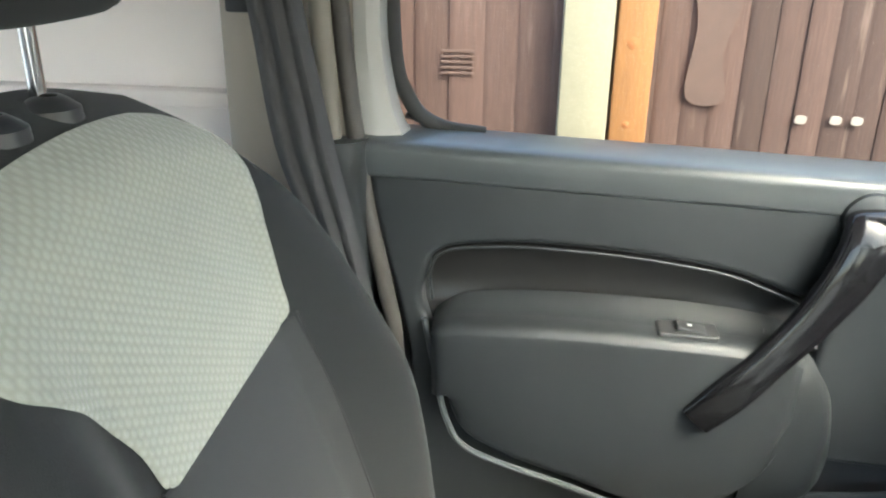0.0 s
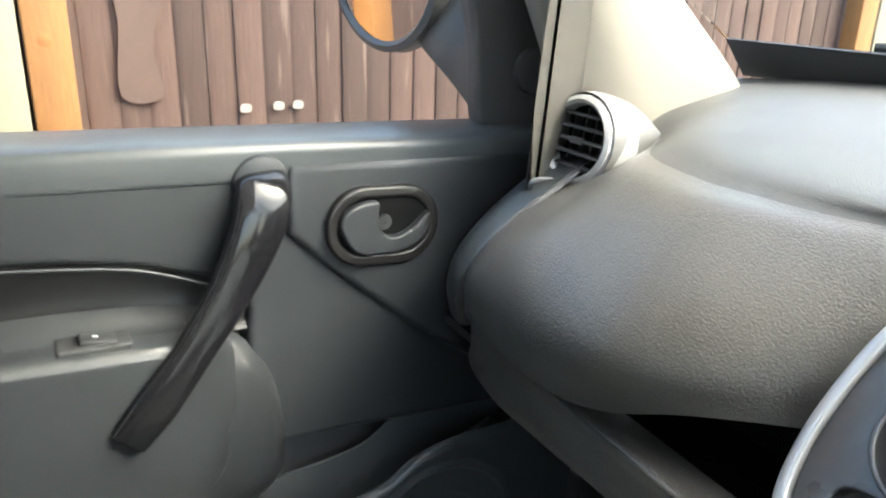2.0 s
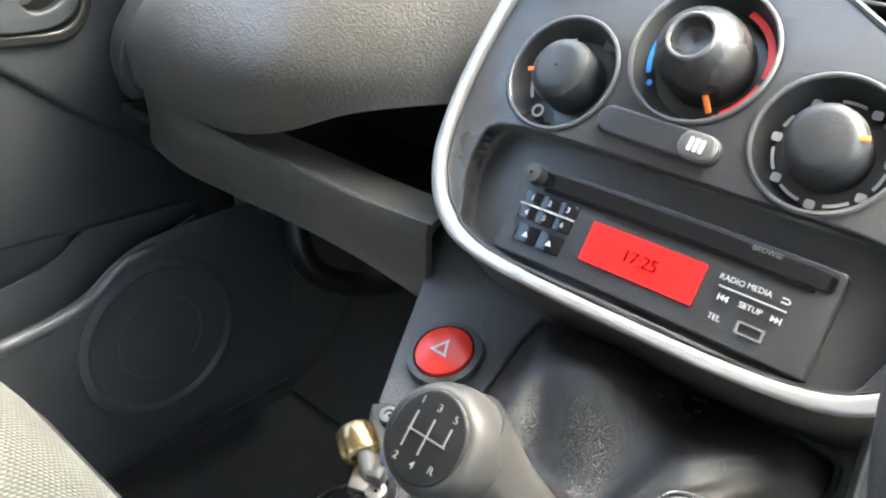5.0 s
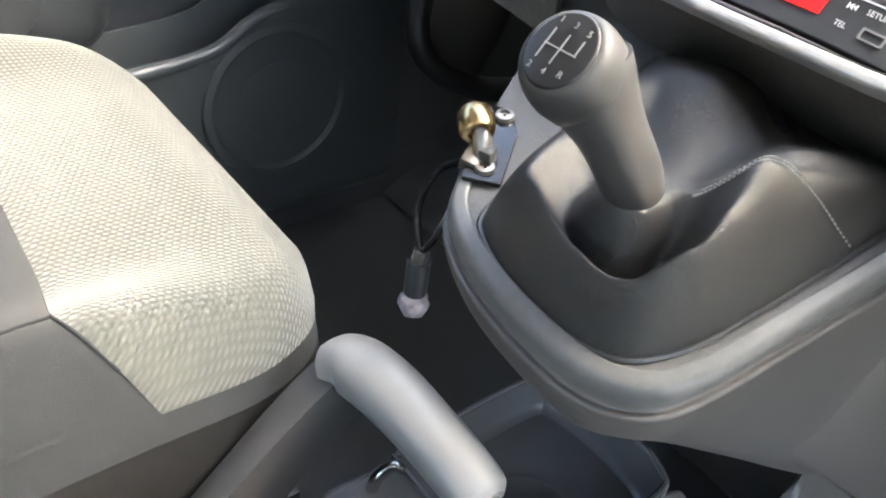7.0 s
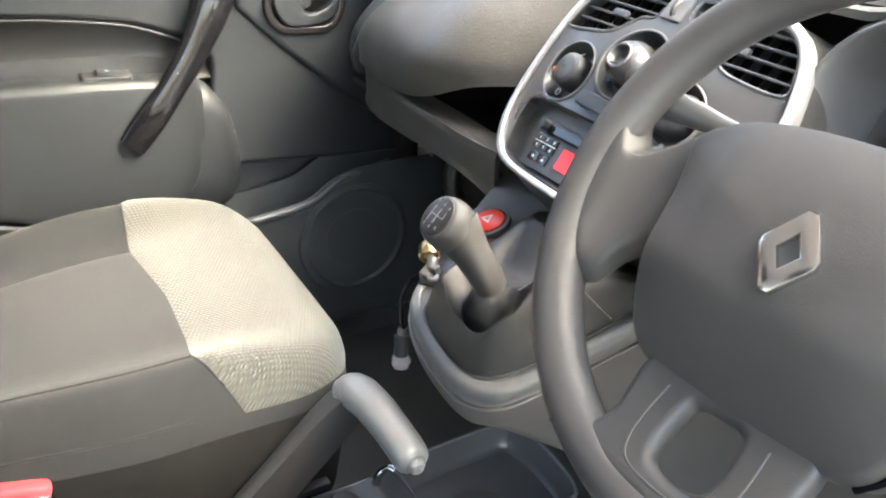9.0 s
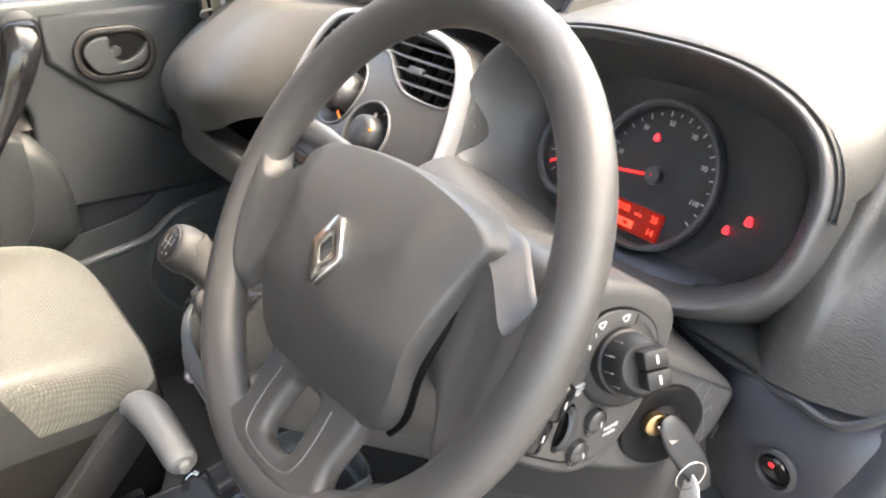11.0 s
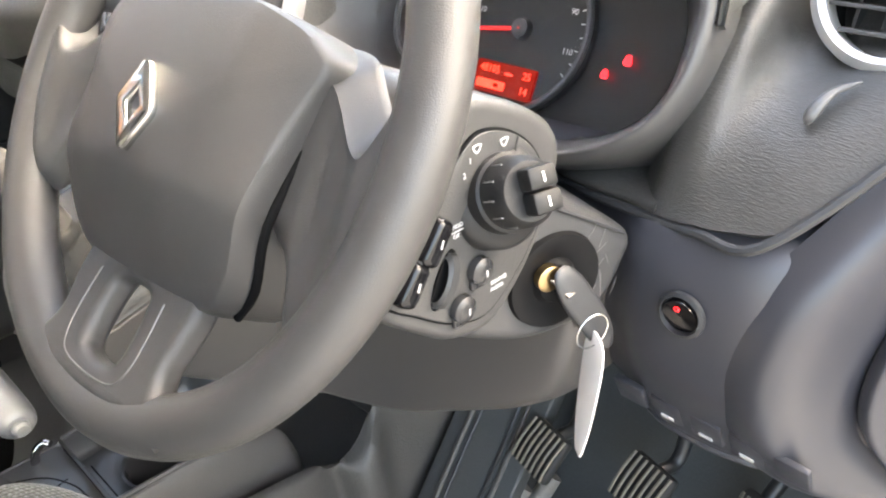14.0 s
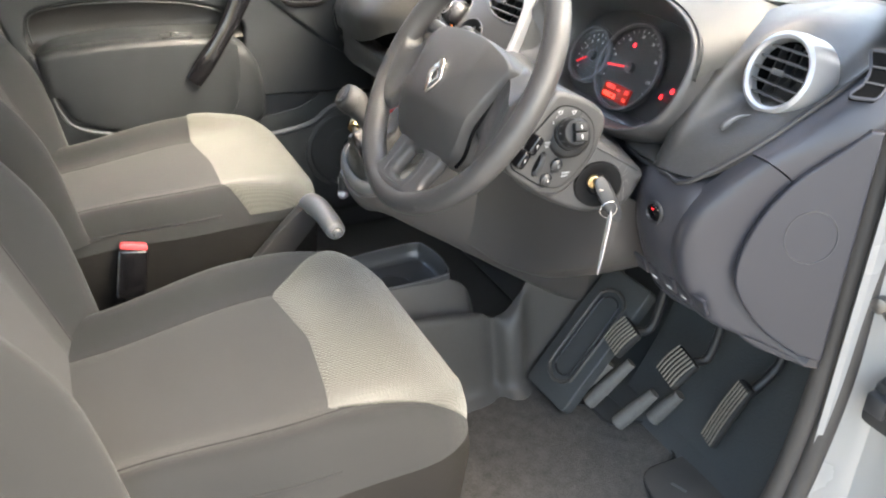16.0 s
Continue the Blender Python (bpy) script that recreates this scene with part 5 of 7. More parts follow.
for side in (-0.0017, 0.0017):
    st_pts = [seam_at(k) + Vector((side * -0.5, side, 0.0010)) for k in range(2, 46)]
    part("stitching", join(*[box(0.0016, 0.0009, 0.0009, Matrix.Translation((a + b) / 2) @ (b - a).to_track_quat("X", "Z").to_matrix().to_4x4()) for a, b in zip(st_pts[:-1], st_pts[1:])]), DIMPRINT, gt, "pale stitches")
SHIFTM = material("shift_plate_black", (0.012, 0.012, 0.013), 0.3, spec=0.25)
gl_ = thing("gear_lever", "grey gear lever knob with a white shift pattern", "gear lever", tuple(lever_base))
kp = [(0.031, 0.419, 0.560), (0.0265, 0.411, 0.580), (0.0215, 0.4035, 0.597), (0.012, 0.3945, 0.616), (0.002, 0.3855, 0.634), (-0.004, 0.380, 0.648)]
part("knob", tube(kp, [0.0130, 0.0155, 0.0172, 0.0182, 0.0226, 0.0240], 28), KNOBM, gl_)
KH = basis((-0.0045, 0.3775, 0.6435), (1, 0.03, 0), (0.05, 0.68, 0.73))
part("knob_top", lathe([(0.018, -0.024), (0.0242, -0.012), (0.0262, 0.0), (0.0258, 0.008), (0.0243, 0.0145), (0.0225, 0.0185), (0.0200, 0.0205), (0.001, 0.0210)], 36, KH), KNOBM, gl_)
PM = KH @ Matrix.Translation((0, 0, 0.0180))
pl = part("shift_plate", plate([ring2(0, 0, 0.0184, 0.0202)], 0.006, PM @ Matrix.Translation((0, 0, 0.004)), 0.0015), SHIFTM, gl_)
bars = [(0, 0, 0.022, 0.0012), (-0.009, 0, 0.0012, 0.018), (0, 0, 0.0012, 0.018), (0.009, 0.004, 0.0012, 0.009)]
part("pattern", join(*[plate([rrect(x, yy, w * (0.9 if w > 0.005 else 0.6), h * (0.9 if h > 0.005 else 0.6), 0.0003)], 0.0006, PM @ Matrix.Translation((0, 0, 0.0045))) for x, yy, w, h in bars]), DIMPRINT, pl)
for dg, x, yy in (("1", -0.009, 0.013), ("2", -0.009, -0.0125), ("3", 0, 0.013), ("4", 0, -0.0125), ("5", 0.009, 0.012), ("R", 0.009, -0.0105)):
    part("digit", text(dg, 0.0048, PM @ Matrix.Translation((x, yy, 0.0045)), 0.0002), DIMPRINT, pl)

# hazard switch and lock on the console edge
HM = basis((-0.114, 0.499, CM(0, 0.499) + 0.001), (1, 0, 0), (0, 0.93, 0.37))
hz = thing("hazard_switch", "round red hazard warning button", "button", tuple(HM.translation))
part("bezel", lathe([(0.026, 0), (0.025, 0.005), (0.021, 0.006), (0.020, 0.002)], 32, HM), COWLP, hz)
part("button", lathe([(0.0195, 0.001), (0.019, 0.007), (0.015, 0.009), (0.001, 0.0095)], 32, HM), RED, hz)
part("triangle", plate([[(-0.007, -0.005), (0.007, -0.005), (0, 0.0075)], [(-0.004, -0.0035), (0.004, -0.0035), (0, 0.0042)]], 0.0008, HM @ Matrix.Translation((0, 0, 0.0102))), PRINT, hz)
lk = thing("gear_lock", "small steel bracket with a brass lock and a cable loop", "lock", (-0.092, 0.42, 0.54))
LMX = basis((-0.099, 0.428, 0.539), (-0.60, 0.80, 0.24), (-0.75, -0.55, -0.05))
br = part("bracket", plate([rrect(0, 0, 0.074, 0.026, 0.002)], 0.004, LMX @ Matrix.Translation((0, 0, 0.004)), 0.0008), GLOSS, lk, "black steel bracket")
for x in (-0.026, 0.027):
    part("screw", lathe([(0.0068, 0), (0.0062, 0.003), (0.0035, 0.0035), (0.003, 0.0015), (0.001, 0.0015)], 16, LMX @ Matrix.Translation((x, 0, 0.004))), STEEL, br)
part("barrel", lathe([(0.0105, -0.010), (0.0120, -0.008), (0.0120, 0.006), (0.0105, 0.008), (0.007, 0.0082), (0.0065, 0.006), (0.001, 0.006)], 24, basis((-0.103, 0.412, 0.558), (0.45, 0.80, 0.1), (0.25, -0.25, 0.93))), BRASS, lk, "brass lock barrel")
part("stem", tube([(-0.100, 0.414, 0.556), (-0.094, 0.412, 0.546), (-0.092, 0.411, 0.536)], 0.0065, 10), STEEL, lk)
part("clamp", box(0.014, 0.018, 0.012, pose(-0.096, 0.408, 0.537, 20, 10, 30), 0.002), STEEL, lk)
part("clamp", box(0.010, 0.010, 0.016, pose(-0.088, 0.412, 0.541, 10, 0, 20), 0.002), BLACK, lk)
part("cable", tube([(-0.097, 0.407, 0.536), (-0.118, 0.398, 0.518), (-0.123, 0.389, 0.488), (-0.108, 0.383, 0.463)], 0.0026, 8), GLOSS, lk)
part("cable", tube([(-0.093, 0.404, 0.532), (-0.094, 0.394, 0.505), (-0.098, 0.386, 0.480), (-0.107, 0.383, 0.461)], 0.0026, 8), GLOSS, lk)
part("ferrule", tube([(-0.107, 0.383, 0.464), (-0.107, 0.382, 0.453)], 0.0055, 10), STEEL, lk)
part("sleeve", tube([(-0.107, 0.382, 0.455), (-0.1065, 0.3815, 0.440), (-0.106, 0.381, 0.427)], 0.0085, 12), BLACK, lk)
bm = bmesh.new()
bmesh.ops.create_icosphere(bm, subdivisions=2, radius=0.0122, matrix=Matrix.Translation((-0.106, 0.381, 0.417)))
part("pendant", from_bm(bm), CRYSTAL, lk, "faceted clear glass pendant", sharp=10)

ds = thing("console_dial", "small square switch with a round dial beside the radio", "switch", (0.142, 0.549, 0.604))
DQ = basis((0.142, 0.548, 0.605), (0.75, 0.62, -0.2), (-0.1, 0.42, 0.9))
part("frame", plate([rrect(0, 0, 0.046, 0.046, 0.004), rrect(0, 0, 0.040, 0.040, 0.003)], 0.006, DQ @ Matrix.Translation((0, 0, 0.003)), 0.001), GREYP, ds)
part("plate", plate([rrect(0, 0, 0.042, 0.042, 0.003)], 0.004, DQ @ Matrix.Translation((0, 0, 0.0005))), BLACK, ds)
part("dial", lathe([(0.012, 0), (0.0115, 0.006), (0.009, 0.008), (0.001, 0.008)], 24, DQ), COWLP, ds)
part("pointer", box(0.002, 0.016, 0.001, DQ @ pose(0, 0, 0.0085, 0, 0, 35)), PRINT, ds)

# ---------- driver's side of the dashboard ----------
df = {
    0.50: ((1.15, 0.862), (0.97, 0.872), (0.85, 0.868), (0.79, 0.855), (0.735, 0.80), (0.69, 0.75), (0.640, 0.678)),
    0.518: ((1.14, 0.860), (0.97, 0.871), (0.845, 0.867), (0.765, 0.848), (0.702, 0.80), (0.656, 0.748), (0.624, 0.681)),
    0.535: ((1.14, 0.860), (0.97, 0.871), (0.845, 0.867), (0.762, 0.846), (0.694, 0.80), (0.646, 0.746), (0.616, 0.684)),
    0.546: ((1.13, 0.858), (0.97, 0.87), (0.847, 0.866), (0.765, 0.844), (0.697, 0.797), (0.645, 0.744), (0.614, 0.686)),
    0.556: ((1.13, 0.858), (0.97, 0.87), (0.85, 0.866), (0.782, 0.842), (0.728, 0.792), (0.651, 0.742), (0.613, 0.688)),
    0.575: ((1.12, 0.857), (0.97, 0.868), (0.855, 0.865), (0.795, 0.840), (0.740, 0.790), (0.656, 0.742), (0.614, 0.690)),
    0.612: ((1.10, 0.855), (0.96, 0.866), (0.86, 0.863), (0.79, 0.838), (0.72, 0.79), (0.66, 0.745), (0.622, 0.70)),
    0.647: ((1.09, 0.853), (0.96, 0.864), (0.86, 0.860), (0.79, 0.838), (0.73, 0.80), (0.69, 0.768), (0.660, 0.736)),
    0.672: ((1.08, 0.85), (0.96, 0.862), (0.88, 0.858), (0.81, 0.842), (0.765, 0.817), (0.735, 0.797), (0.714, 0.781)),
    0.70: ((1.08, 0.85), (0.96, 0.86), (0.90, 0.860), (0.84, 0.856), (0.80, 0.850), (0.78, 0.844), (0.763, 0.835)),
    0.735: ((1.06, 0.85), (0.96, 0.857), (0.92, 0.862), (0.88, 0.868), (0.855, 0.870), (0.84, 0.87), (0.83, 0.868)),
}
part("driver_face", loft([[(x, yy, z) for yy, z in df[x]] for x in sorted(df)], 6, 6), DASHD, dash, "streaky grained face round the vent", solid=0.008)
part("face_tail", loft([[(x, 0.71, 0.688), (x, 0.672, 0.692), (x, 0.645 + d, 0.692), (x, 0.629 + d, 0.686 - 0.3 * d), (x, 0.628 + d, 0.679 - 0.3 * d), (x, 0.640 + d, 0.672 - 0.3 * d)] for x, d in ((0.425, 0.020), (0.445, 0.008), (0.47, 0.003), (0.50, 0.0), (0.525, -0.008))], 4, 4), DASHD, dash, "tail of the grained face below the instruments", solid=0.004)
seam = [(0.612, 0.634, 0.690), (0.647, 0.660, 0.737), (0.670, 0.713, 0.782), (0.700, 0.760, 0.836), (0.710, 0.810, 0.880)]
part("face_edge", tube([(0.43, 0.645, 0.672), (0.47, 0.632, 0.674), (0.52, 0.622, 0.678), (0.56, 0.613, 0.683), (0.60, 0.611, 0.689)] + [(x - 0.002, yy - 0.001, z + 0.002) for x, yy, z in seam[1:]], 0.0035, 8, 6), BLACK, dash)
mould = [[seam[1], (0.672, 0.666, 0.733), (0.688, 0.685, 0.717), (0.692, 0.697, 0.705)],
         [seam[2], (0.692, 0.705, 0.770), (0.711, 0.716, 0.753), (0.714, 0.728, 0.742)],
         [seam[3], (0.716, 0.750, 0.820), (0.736, 0.748, 0.784), (0.738, 0.760, 0.775)],
         [seam[4], (0.727, 0.806, 0.866), (0.748, 0.800, 0.830), (0.750, 0.810, 0.820)]]
part("end_moulding", loft(mould, 6, 5), PANELM, dash, "grey end moulding with a side vent", solid=0.01)
low = []
for x, dy in ((0.12, 0.05), (0.30, 0.05), (0.46, 0.035), (0.53, 0.0), (0.60, 0.001), (0.632, 0.022)):
    low.append([(x, 0.72 + dy, 0.71), (x, 0.632 + dy, 0.69), (x, 0.607 + dy, 0.662), (x, 0.604 + dy, 0.62), (x, 0.610 + dy, 0.575), (x, 0.623 + dy, 0.54), (x, 0.636 + dy, 0.512), (x, 0.648 + dy, 0.494), (x, 0.672 + dy, 0.486), (x, 0.88, 0.50)])
part("lower_panel", loft(low, 5, 5), PANELM, dash, "blue-grey lower dash panel", solid=0.006)
part("knee_shroud", loft([[(x, yy + 0.02, zt), (x, yy, zt - 0.03), (x, yy - 0.002, 0.5 * (zt + z)), (x, yy + 0.002, z + 0.025), (x, yy + 0.014, z + 0.004), (x, yy + 0.06, z - 0.012), (x, yy + 0.2, z - 0.02)] for x, yy, z, zt in ((0.112, 0.516, 0.380, 0.56), (0.130, 0.550, 0.360, 0.587), (0.160, 0.575, 0.343, 0.61), (0.205, 0.590, 0.345, 0.63), (0.27, 0.597, 0.366, 0.64), (0.35, 0.597, 0.413, 0.64), (0.42, 0.597, 0.46, 0.64), (0.465, 0.599, 0.51, 0.64), (0.485, 0.604, 0.61, 0.64))], 6, 5), CONSIDE, dash, "dark shroud below the steering column", sharp=70, solid=0.004)
corner = [[(0.645, 0.662, 0.7335), (0.672, 0.6665, 0.7305), (0.687, 0.686, 0.7135), (0.690, 0.700, 0.70)],
          [(0.622, 0.637, 0.700), (0.652, 0.640, 0.697), (0.674, 0.672, 0.688), (0.680, 0.690, 0.680)],
          [(0.597, 0.611, 0.655), (0.633, 0.610, 0.652), (0.659, 0.656, 0.639), (0.668, 0.675, 0.636)],
          [(0.585, 0.608, 0.600), (0.622, 0.603, 0.600), (0.650, 0.645, 0.593), (0.659, 0.665, 0.592)],
          [(0.582, 0.622, 0.550), (0.622, 0.614, 0.550), (0.650, 0.647, 0.550), (0.660, 0.667, 0.552)],
          [(0.585, 0.640, 0.512), (0.635, 0.638, 0.510), (0.664, 0.664, 0.515), (0.674, 0.682, 0.520)],
          [(0.590, 0.664, 0.488), (0.650, 0.663, 0.482), (0.690, 0.695, 0.481), (0.698, 0.712, 0.488)],
          [(0.600, 0.760, 0.483), (0.670, 0.745, 0.464), (0.727, 0.740, 0.447), (0.732, 0.752, 0.456)]]
part("panel_corner", loft(corner, 6, 6), PANELM, dash, "rounded end of the lower dash panel", solid=0.004)
for k in range(5):
    x = 0.515 + 0.031 * k
    NM = basis((x, 0.6305 + (0.03 if x < 0.5 else 0.0), 0.522), (1, 0, 0), (0, -0.42, 0.90))
    c = part("switch_blank", box(0.026, 0.030, 0.006, NM, 0.003), PANELM, dash)
    if 0 < k < 4:
        part("symbol", box(0.010, 0.004, 0.001, NM @ pose(0, -0.007, 0.0034)), PRINT, c)
# end lid facing the doorway
EM = basis((0.69, 0.695, 0.0), (0.64, 0.77, 0), (0, 0, 1))
rimo = [(-0.005, 0.72), (-0.036, 0.67), (-0.058, 0.626), (-0.067, 0.575), (-0.058, 0.525), (-0.016, 0.466), (0.066, 0.436), (0.085, 0.44), (0.085, 0.80), (0.07, 0.79)]
part("end_panel", plate([[tuple(p) for p in cr(rimo[:7], 5)] + [(0.085, 0.436), (0.085, 0.80), (0.07, 0.79)]], 0.05, EM @ Matrix.Translation((0, 0, -0.006)), 0.006, 3), PANELM, dash)
lido = cr([(0.066, 0.783), (0.032, 0.747), (-0.002, 0.712), (-0.032, 0.659), (-0.0475, 0.597), (-0.040, 0.550), (0.000, 0.498), (0.050, 0.466)], 5)
lid = part("fuse_lid", plate([[tuple(p) for p in lido] + [(0.08, 0.461), (0.08, 0.783)]], 0.014, EM @ Matrix.Translation((0, 0, 0.011)), 0.004, 3), PANELM, dash, "plain fuse cover at the end of the dash")
part("ring_mark", tube([tuple(EM @ Vector((0.030 + 0.03 * math.cos(a), 0.642 + 0.036 * math.sin(a), 0.0112))) for a in np.linspace(0, 2 * math.pi, 16, endpoint=False)], 0.0009, 6, 4, True), LOWTRIM, lid)
# slot vent at the end of the dash
sv = thing("side_vent", "narrow black side window vent", "air vent", (0.70, 0.81, 0.82))
VM = basis((0.712, 0.764, 0.834), (0.8145, 0.4015, -0.374), (0, 0.68, 0.73)) @ pose(-0.010, 0, 0.021)
sl_o = soft([(-0.013, 0.012), (-0.010, 0.016), (0.006, 0.022), (0.013, 0.017), (0.019, 0.004), (0.024, -0.013), (0.024, -0.027), (0.018, -0.032), (0.002, -0.040), (-0.001, -0.037), (0.003, -0.022), (-0.001, -0.005)], 3)
part("surround", tube([tuple(VM @ Vector((x, yy, -0.001))) for x, yy in sl_o], 0.0022, 8, 1, True), PANELM, sv)
part("duct", plate([sl_o], 0.014, VM @ Matrix.Translation((0, 0, 0.0005))), SHADEM, sv)
for x, h in ((0.0115, -0.016), (0.008, 0.003)):
    part("slat", box(0.021, 0.0020, 0.004, VM @ pose(x, h, 0.0005, 0, 0, 22)), COWLP, sv)
# small round rocker on the lower panel
rk = thing("rocker_switch", "small black rocker switch with a red spot", "switch", (0.57, 0.60, 0.639))
KM = basis((0.563, 0.599, 0.632), (1, 0, 0), (0, 0.05, 1))
part("bezel", lathe([(0.0165, 0), (0.016, 0.003), (0.0135, 0.004), (0.0125, 0.001)], 28, KM), BLACK, rk)
part("rocker", lathe([(0.0125, -0.002), (0.0120, 0.003), (0.001, 0.002)], 24, KM @ pose(0, 0, 0, 14, 0, 0)), GLOSS, rk)
part("lamp", lathe([(0.0022, 0), (0.001, 0.0006)], 10, KM @ pose(-0.002, 0.005, 0.0040)), LAMP, rk)

# ---------- instrument cluster ----------
cl = thing("instrument_cluster", "black instrument cluster with red needles and a grey hood", "instrument cluster", (0.335, 0.72, 0.74))
IM = basis((0.333, 0.711, 0.747), (1, 0, 0), (0, 0.44, 0.90))


def ell(rx, ry, cx, cy, d, n=24, top=1.0):
    out = []
    for a in np.linspace(0, 2 * math.pi, n, endpoint=False):
        c, s = math.cos(a), math.sin(a)
        ex = 2.6
        r = (abs(c) ** ex + abs(s) ** ex) ** (-1 / ex)
        out.append(tuple(IM @ Vector((cx + rx * (0.94 if c > 0 else 1) * r * c, cy + ry * r * s * (top if s > 0 else 1), d))))
    return out


part("hood_rim", loft([ell(0.150, 0.080, 0.005, 0.006, -0.004), ell(0.158, 0.083, 0.005, 0.006, 0.01), ell(0.185, 0.092, 0.008, 0.008, 0.06), ell(0.196, 0.098, 0.008, 0.008, 0.078), ell(0.203, 0.102, 0.008, 0.008, 0.076), ell(0.206, 0.104, 0.008, 0.006, 0.06), ell(0.206, 0.10, 0.008, 0.004, 0.0), ell(0.200, 0.096, 0.008, 0.004, -0.06)], 4, 3, True), COWLP, cl, "grey tapering instrument hood")
brow = []
for a in np.linspace(8, 146, 14):
    c, q = math.cos(radians(a)), math.sin(radians(a))
    r = (abs(c) ** 2.6 + q**2.6) ** (-1 / 2.6)
    f = IM @ Vector((0.008 + 0.2075 * (0.94 if c > 0 else 1) * r * c, 0.006 + 0.1055 * r * q, 0.074))
    rear = Vector((0.341 + (f.x - 0.341) * (1.06 if c < 0 else 1.0), 0.745 + 0.16 * q**0.8, 0.79 + 0.086 * q**0.6))
    brow.append([tuple(f + Vector((0, 0.003, -0.004))), tuple(f), tuple(f + Vector((0, 0.010, 0.004 * q))), tuple(f.lerp(rear, 0.5) + Vector((0, -0.004, 0.010 * q))), tuple(rear), tuple(rear + Vector((0, 0.06, -0.004)))])
part("brow", loft(brow, 3, 4), DASHTOP, cl, "dash skin sweeping over the instruments", sharp=80, solid=0.004)
part("back_plate", plate([[(p[0], p[1]) for p in rrect(0.005, 0.006, 0.31, 0.17, 0.07, 8)]], 0.004, IM @ Matrix.Translation((0, 0, -0.002))), DIAL, cl)


def gauge(cx, cy, r, name, a0, a1, majors, needle, nums):
    g = part(name, lathe([(r + 0.005, 0.0), (r + 0.006, 0.008), (r + 0.0025, 0.012), (r, 0.010), (r, 0.002), (0.001, 0.002)], 48, IM @ Matrix.Translation((cx, cy, 0))), DIAL, cl)
    part("bezel", tube([tuple(IM @ Vector((cx + (r + 0.004) * math.cos(a), cy + (r + 0.004) * math.sin(a), 0.0115))) for a in np.linspace(0, 2 * math.pi, 20, endpoint=False)], 0.0022, 8, 3, True), LOWTRIM, g)
    marks = []
    for k in range(majors * 2 - 1):
        a = a0 + (a1 - a0) * k / (majors * 2 - 2)
        ln = 0.005 if k % 2 == 0 else 0.003
        ar = radians(a)
        marks.append(box(ln, 0.0009, 0.0006, IM @ pose(cx + (r - 0.006) * math.cos(ar), cy + (r - 0.006) * math.sin(ar), 0.0028, 0, 0, a)))
    part("scale", join(*marks), PRINT, g)
    for s, a in nums:
        part("number", text(s, 0.0068, IM @ Matrix.Translation((cx + (r - 0.0145) * math.cos(radians(a)), cy + (r - 0.0145) * math.sin(radians(a)), 0.0026)), 0.0002), PRINT, g)
    nr = radians(needle)
    part("needle", box(r * 0.86, 0.0028, 0.0015, IM @ pose(cx + r * 0.42 * math.cos(nr), cy + r * 0.42 * math.sin(nr), 0.0065, 0, 0, needle), 0.0006), NEEDLE, g)
    part("boss", lathe([(0.0085, 0.002), (0.008, 0.009), (0.006, 0.010), (0.001, 0.0102)], 24, IM @ Matrix.Translation((cx, cy, 0))), BLACK, g)


gauge(-0.088, -0.001, 0.040, "rev_counter", 225, 20, 7, 213, [("1", 200), ("2", 160), ("3", 130), ("4", 100), ("5", 70), ("6", 40)])
gauge(0.008, 0.004, 0.063, "speedometer", 205, -30, 12, 188, [("10", 168), ("30", 128), ("50", 95), ("70", 62), ("90", 25), ("110", -12)])
part("trip_display", plate([rrect(0.004, -0.0385, 0.062, 0.026, 0.002)], 0.003, IM @ Matrix.Translation((0, 0, 0.0055))), IDISP, cl, "dark trip screen with lit red digits")
for s, x, yy, sz in (("48105", -0.012, -0.032, 0.0085), ("miles", 0.0085, -0.0335, 0.0042), ("25", 0.027, -0.0325, 0.0085), ("14", 0.027, -0.0445, 0.0085)):
    part("digits", text(s, sz, IM @ Matrix.Translation((x, yy, 0.0060)), 0.0002), LCDTXT, cl)
part("fuel_bar", plate([rrect(-0.008, -0.0445, 0.030, 0.007, 0.001), rrect(-0.002, -0.0445, 0.006, 0.003, 0.0005)], 0.0006, IM @ Matrix.Translation((0, 0, 0.0062))), LCDTXT, cl)
for x, yy, w in ((0.094, -0.016, 0.0058), (0.110, -0.003, 0.0066), (-0.006, 0.037, 0.0055)):
    if w:
        part("warning_lamp", plate([soft([(x - w / 2, yy - w * 0.5), (x + w / 2, yy - w * 0.5), (x + w * 0.3, yy + w * 0.5), (x - w * 0.3, yy + w * 0.5)], 3)], 0.0008, IM @ Matrix.Translation((0, 0, 0.0035))), LAMP, cl)
lens_ = part("cover_glass", plate([[(p[0], p[1]) for p in rrect(0.005, 0.006, 0.31, 0.165, 0.07, 8)]], 0.002, IM @ Matrix.Translation((0, 0, 0.018))), GLASS, cl)
lens_.visible_shadow = False

# ---------- steering column, stalk pod, ignition ----------
PODM = material("pod_face_plastic", (0.05, 0.0495, 0.0495), 0.42, grain=0.25, size=900, vary=0.1)
col = thing("steering_column", "dark grey steering column cowl with controls", "steering column", (0.36, 0.55, 0.65))
XM = basis((0.494, 0.53, 0), (0.30, 0.954, 0), (0, 0, 1))
cow = [(0.432, 0.700), (0.455, 0.735), (0.50, 0.752), (0.535, 0.728), (0.575, 0.696), (0.608, 0.670), (0.606, 0.650), (0.588, 0.620), (0.560, 0.612), (0.52, 0.616), (0.46, 0.648), (0.437, 0.672)]
part("cowl", plate([soft([((yy - 0.53) / 0.954, z) for yy, z in cow], 4)], 0.33, XM, 0.012, 3), COWLP, col)
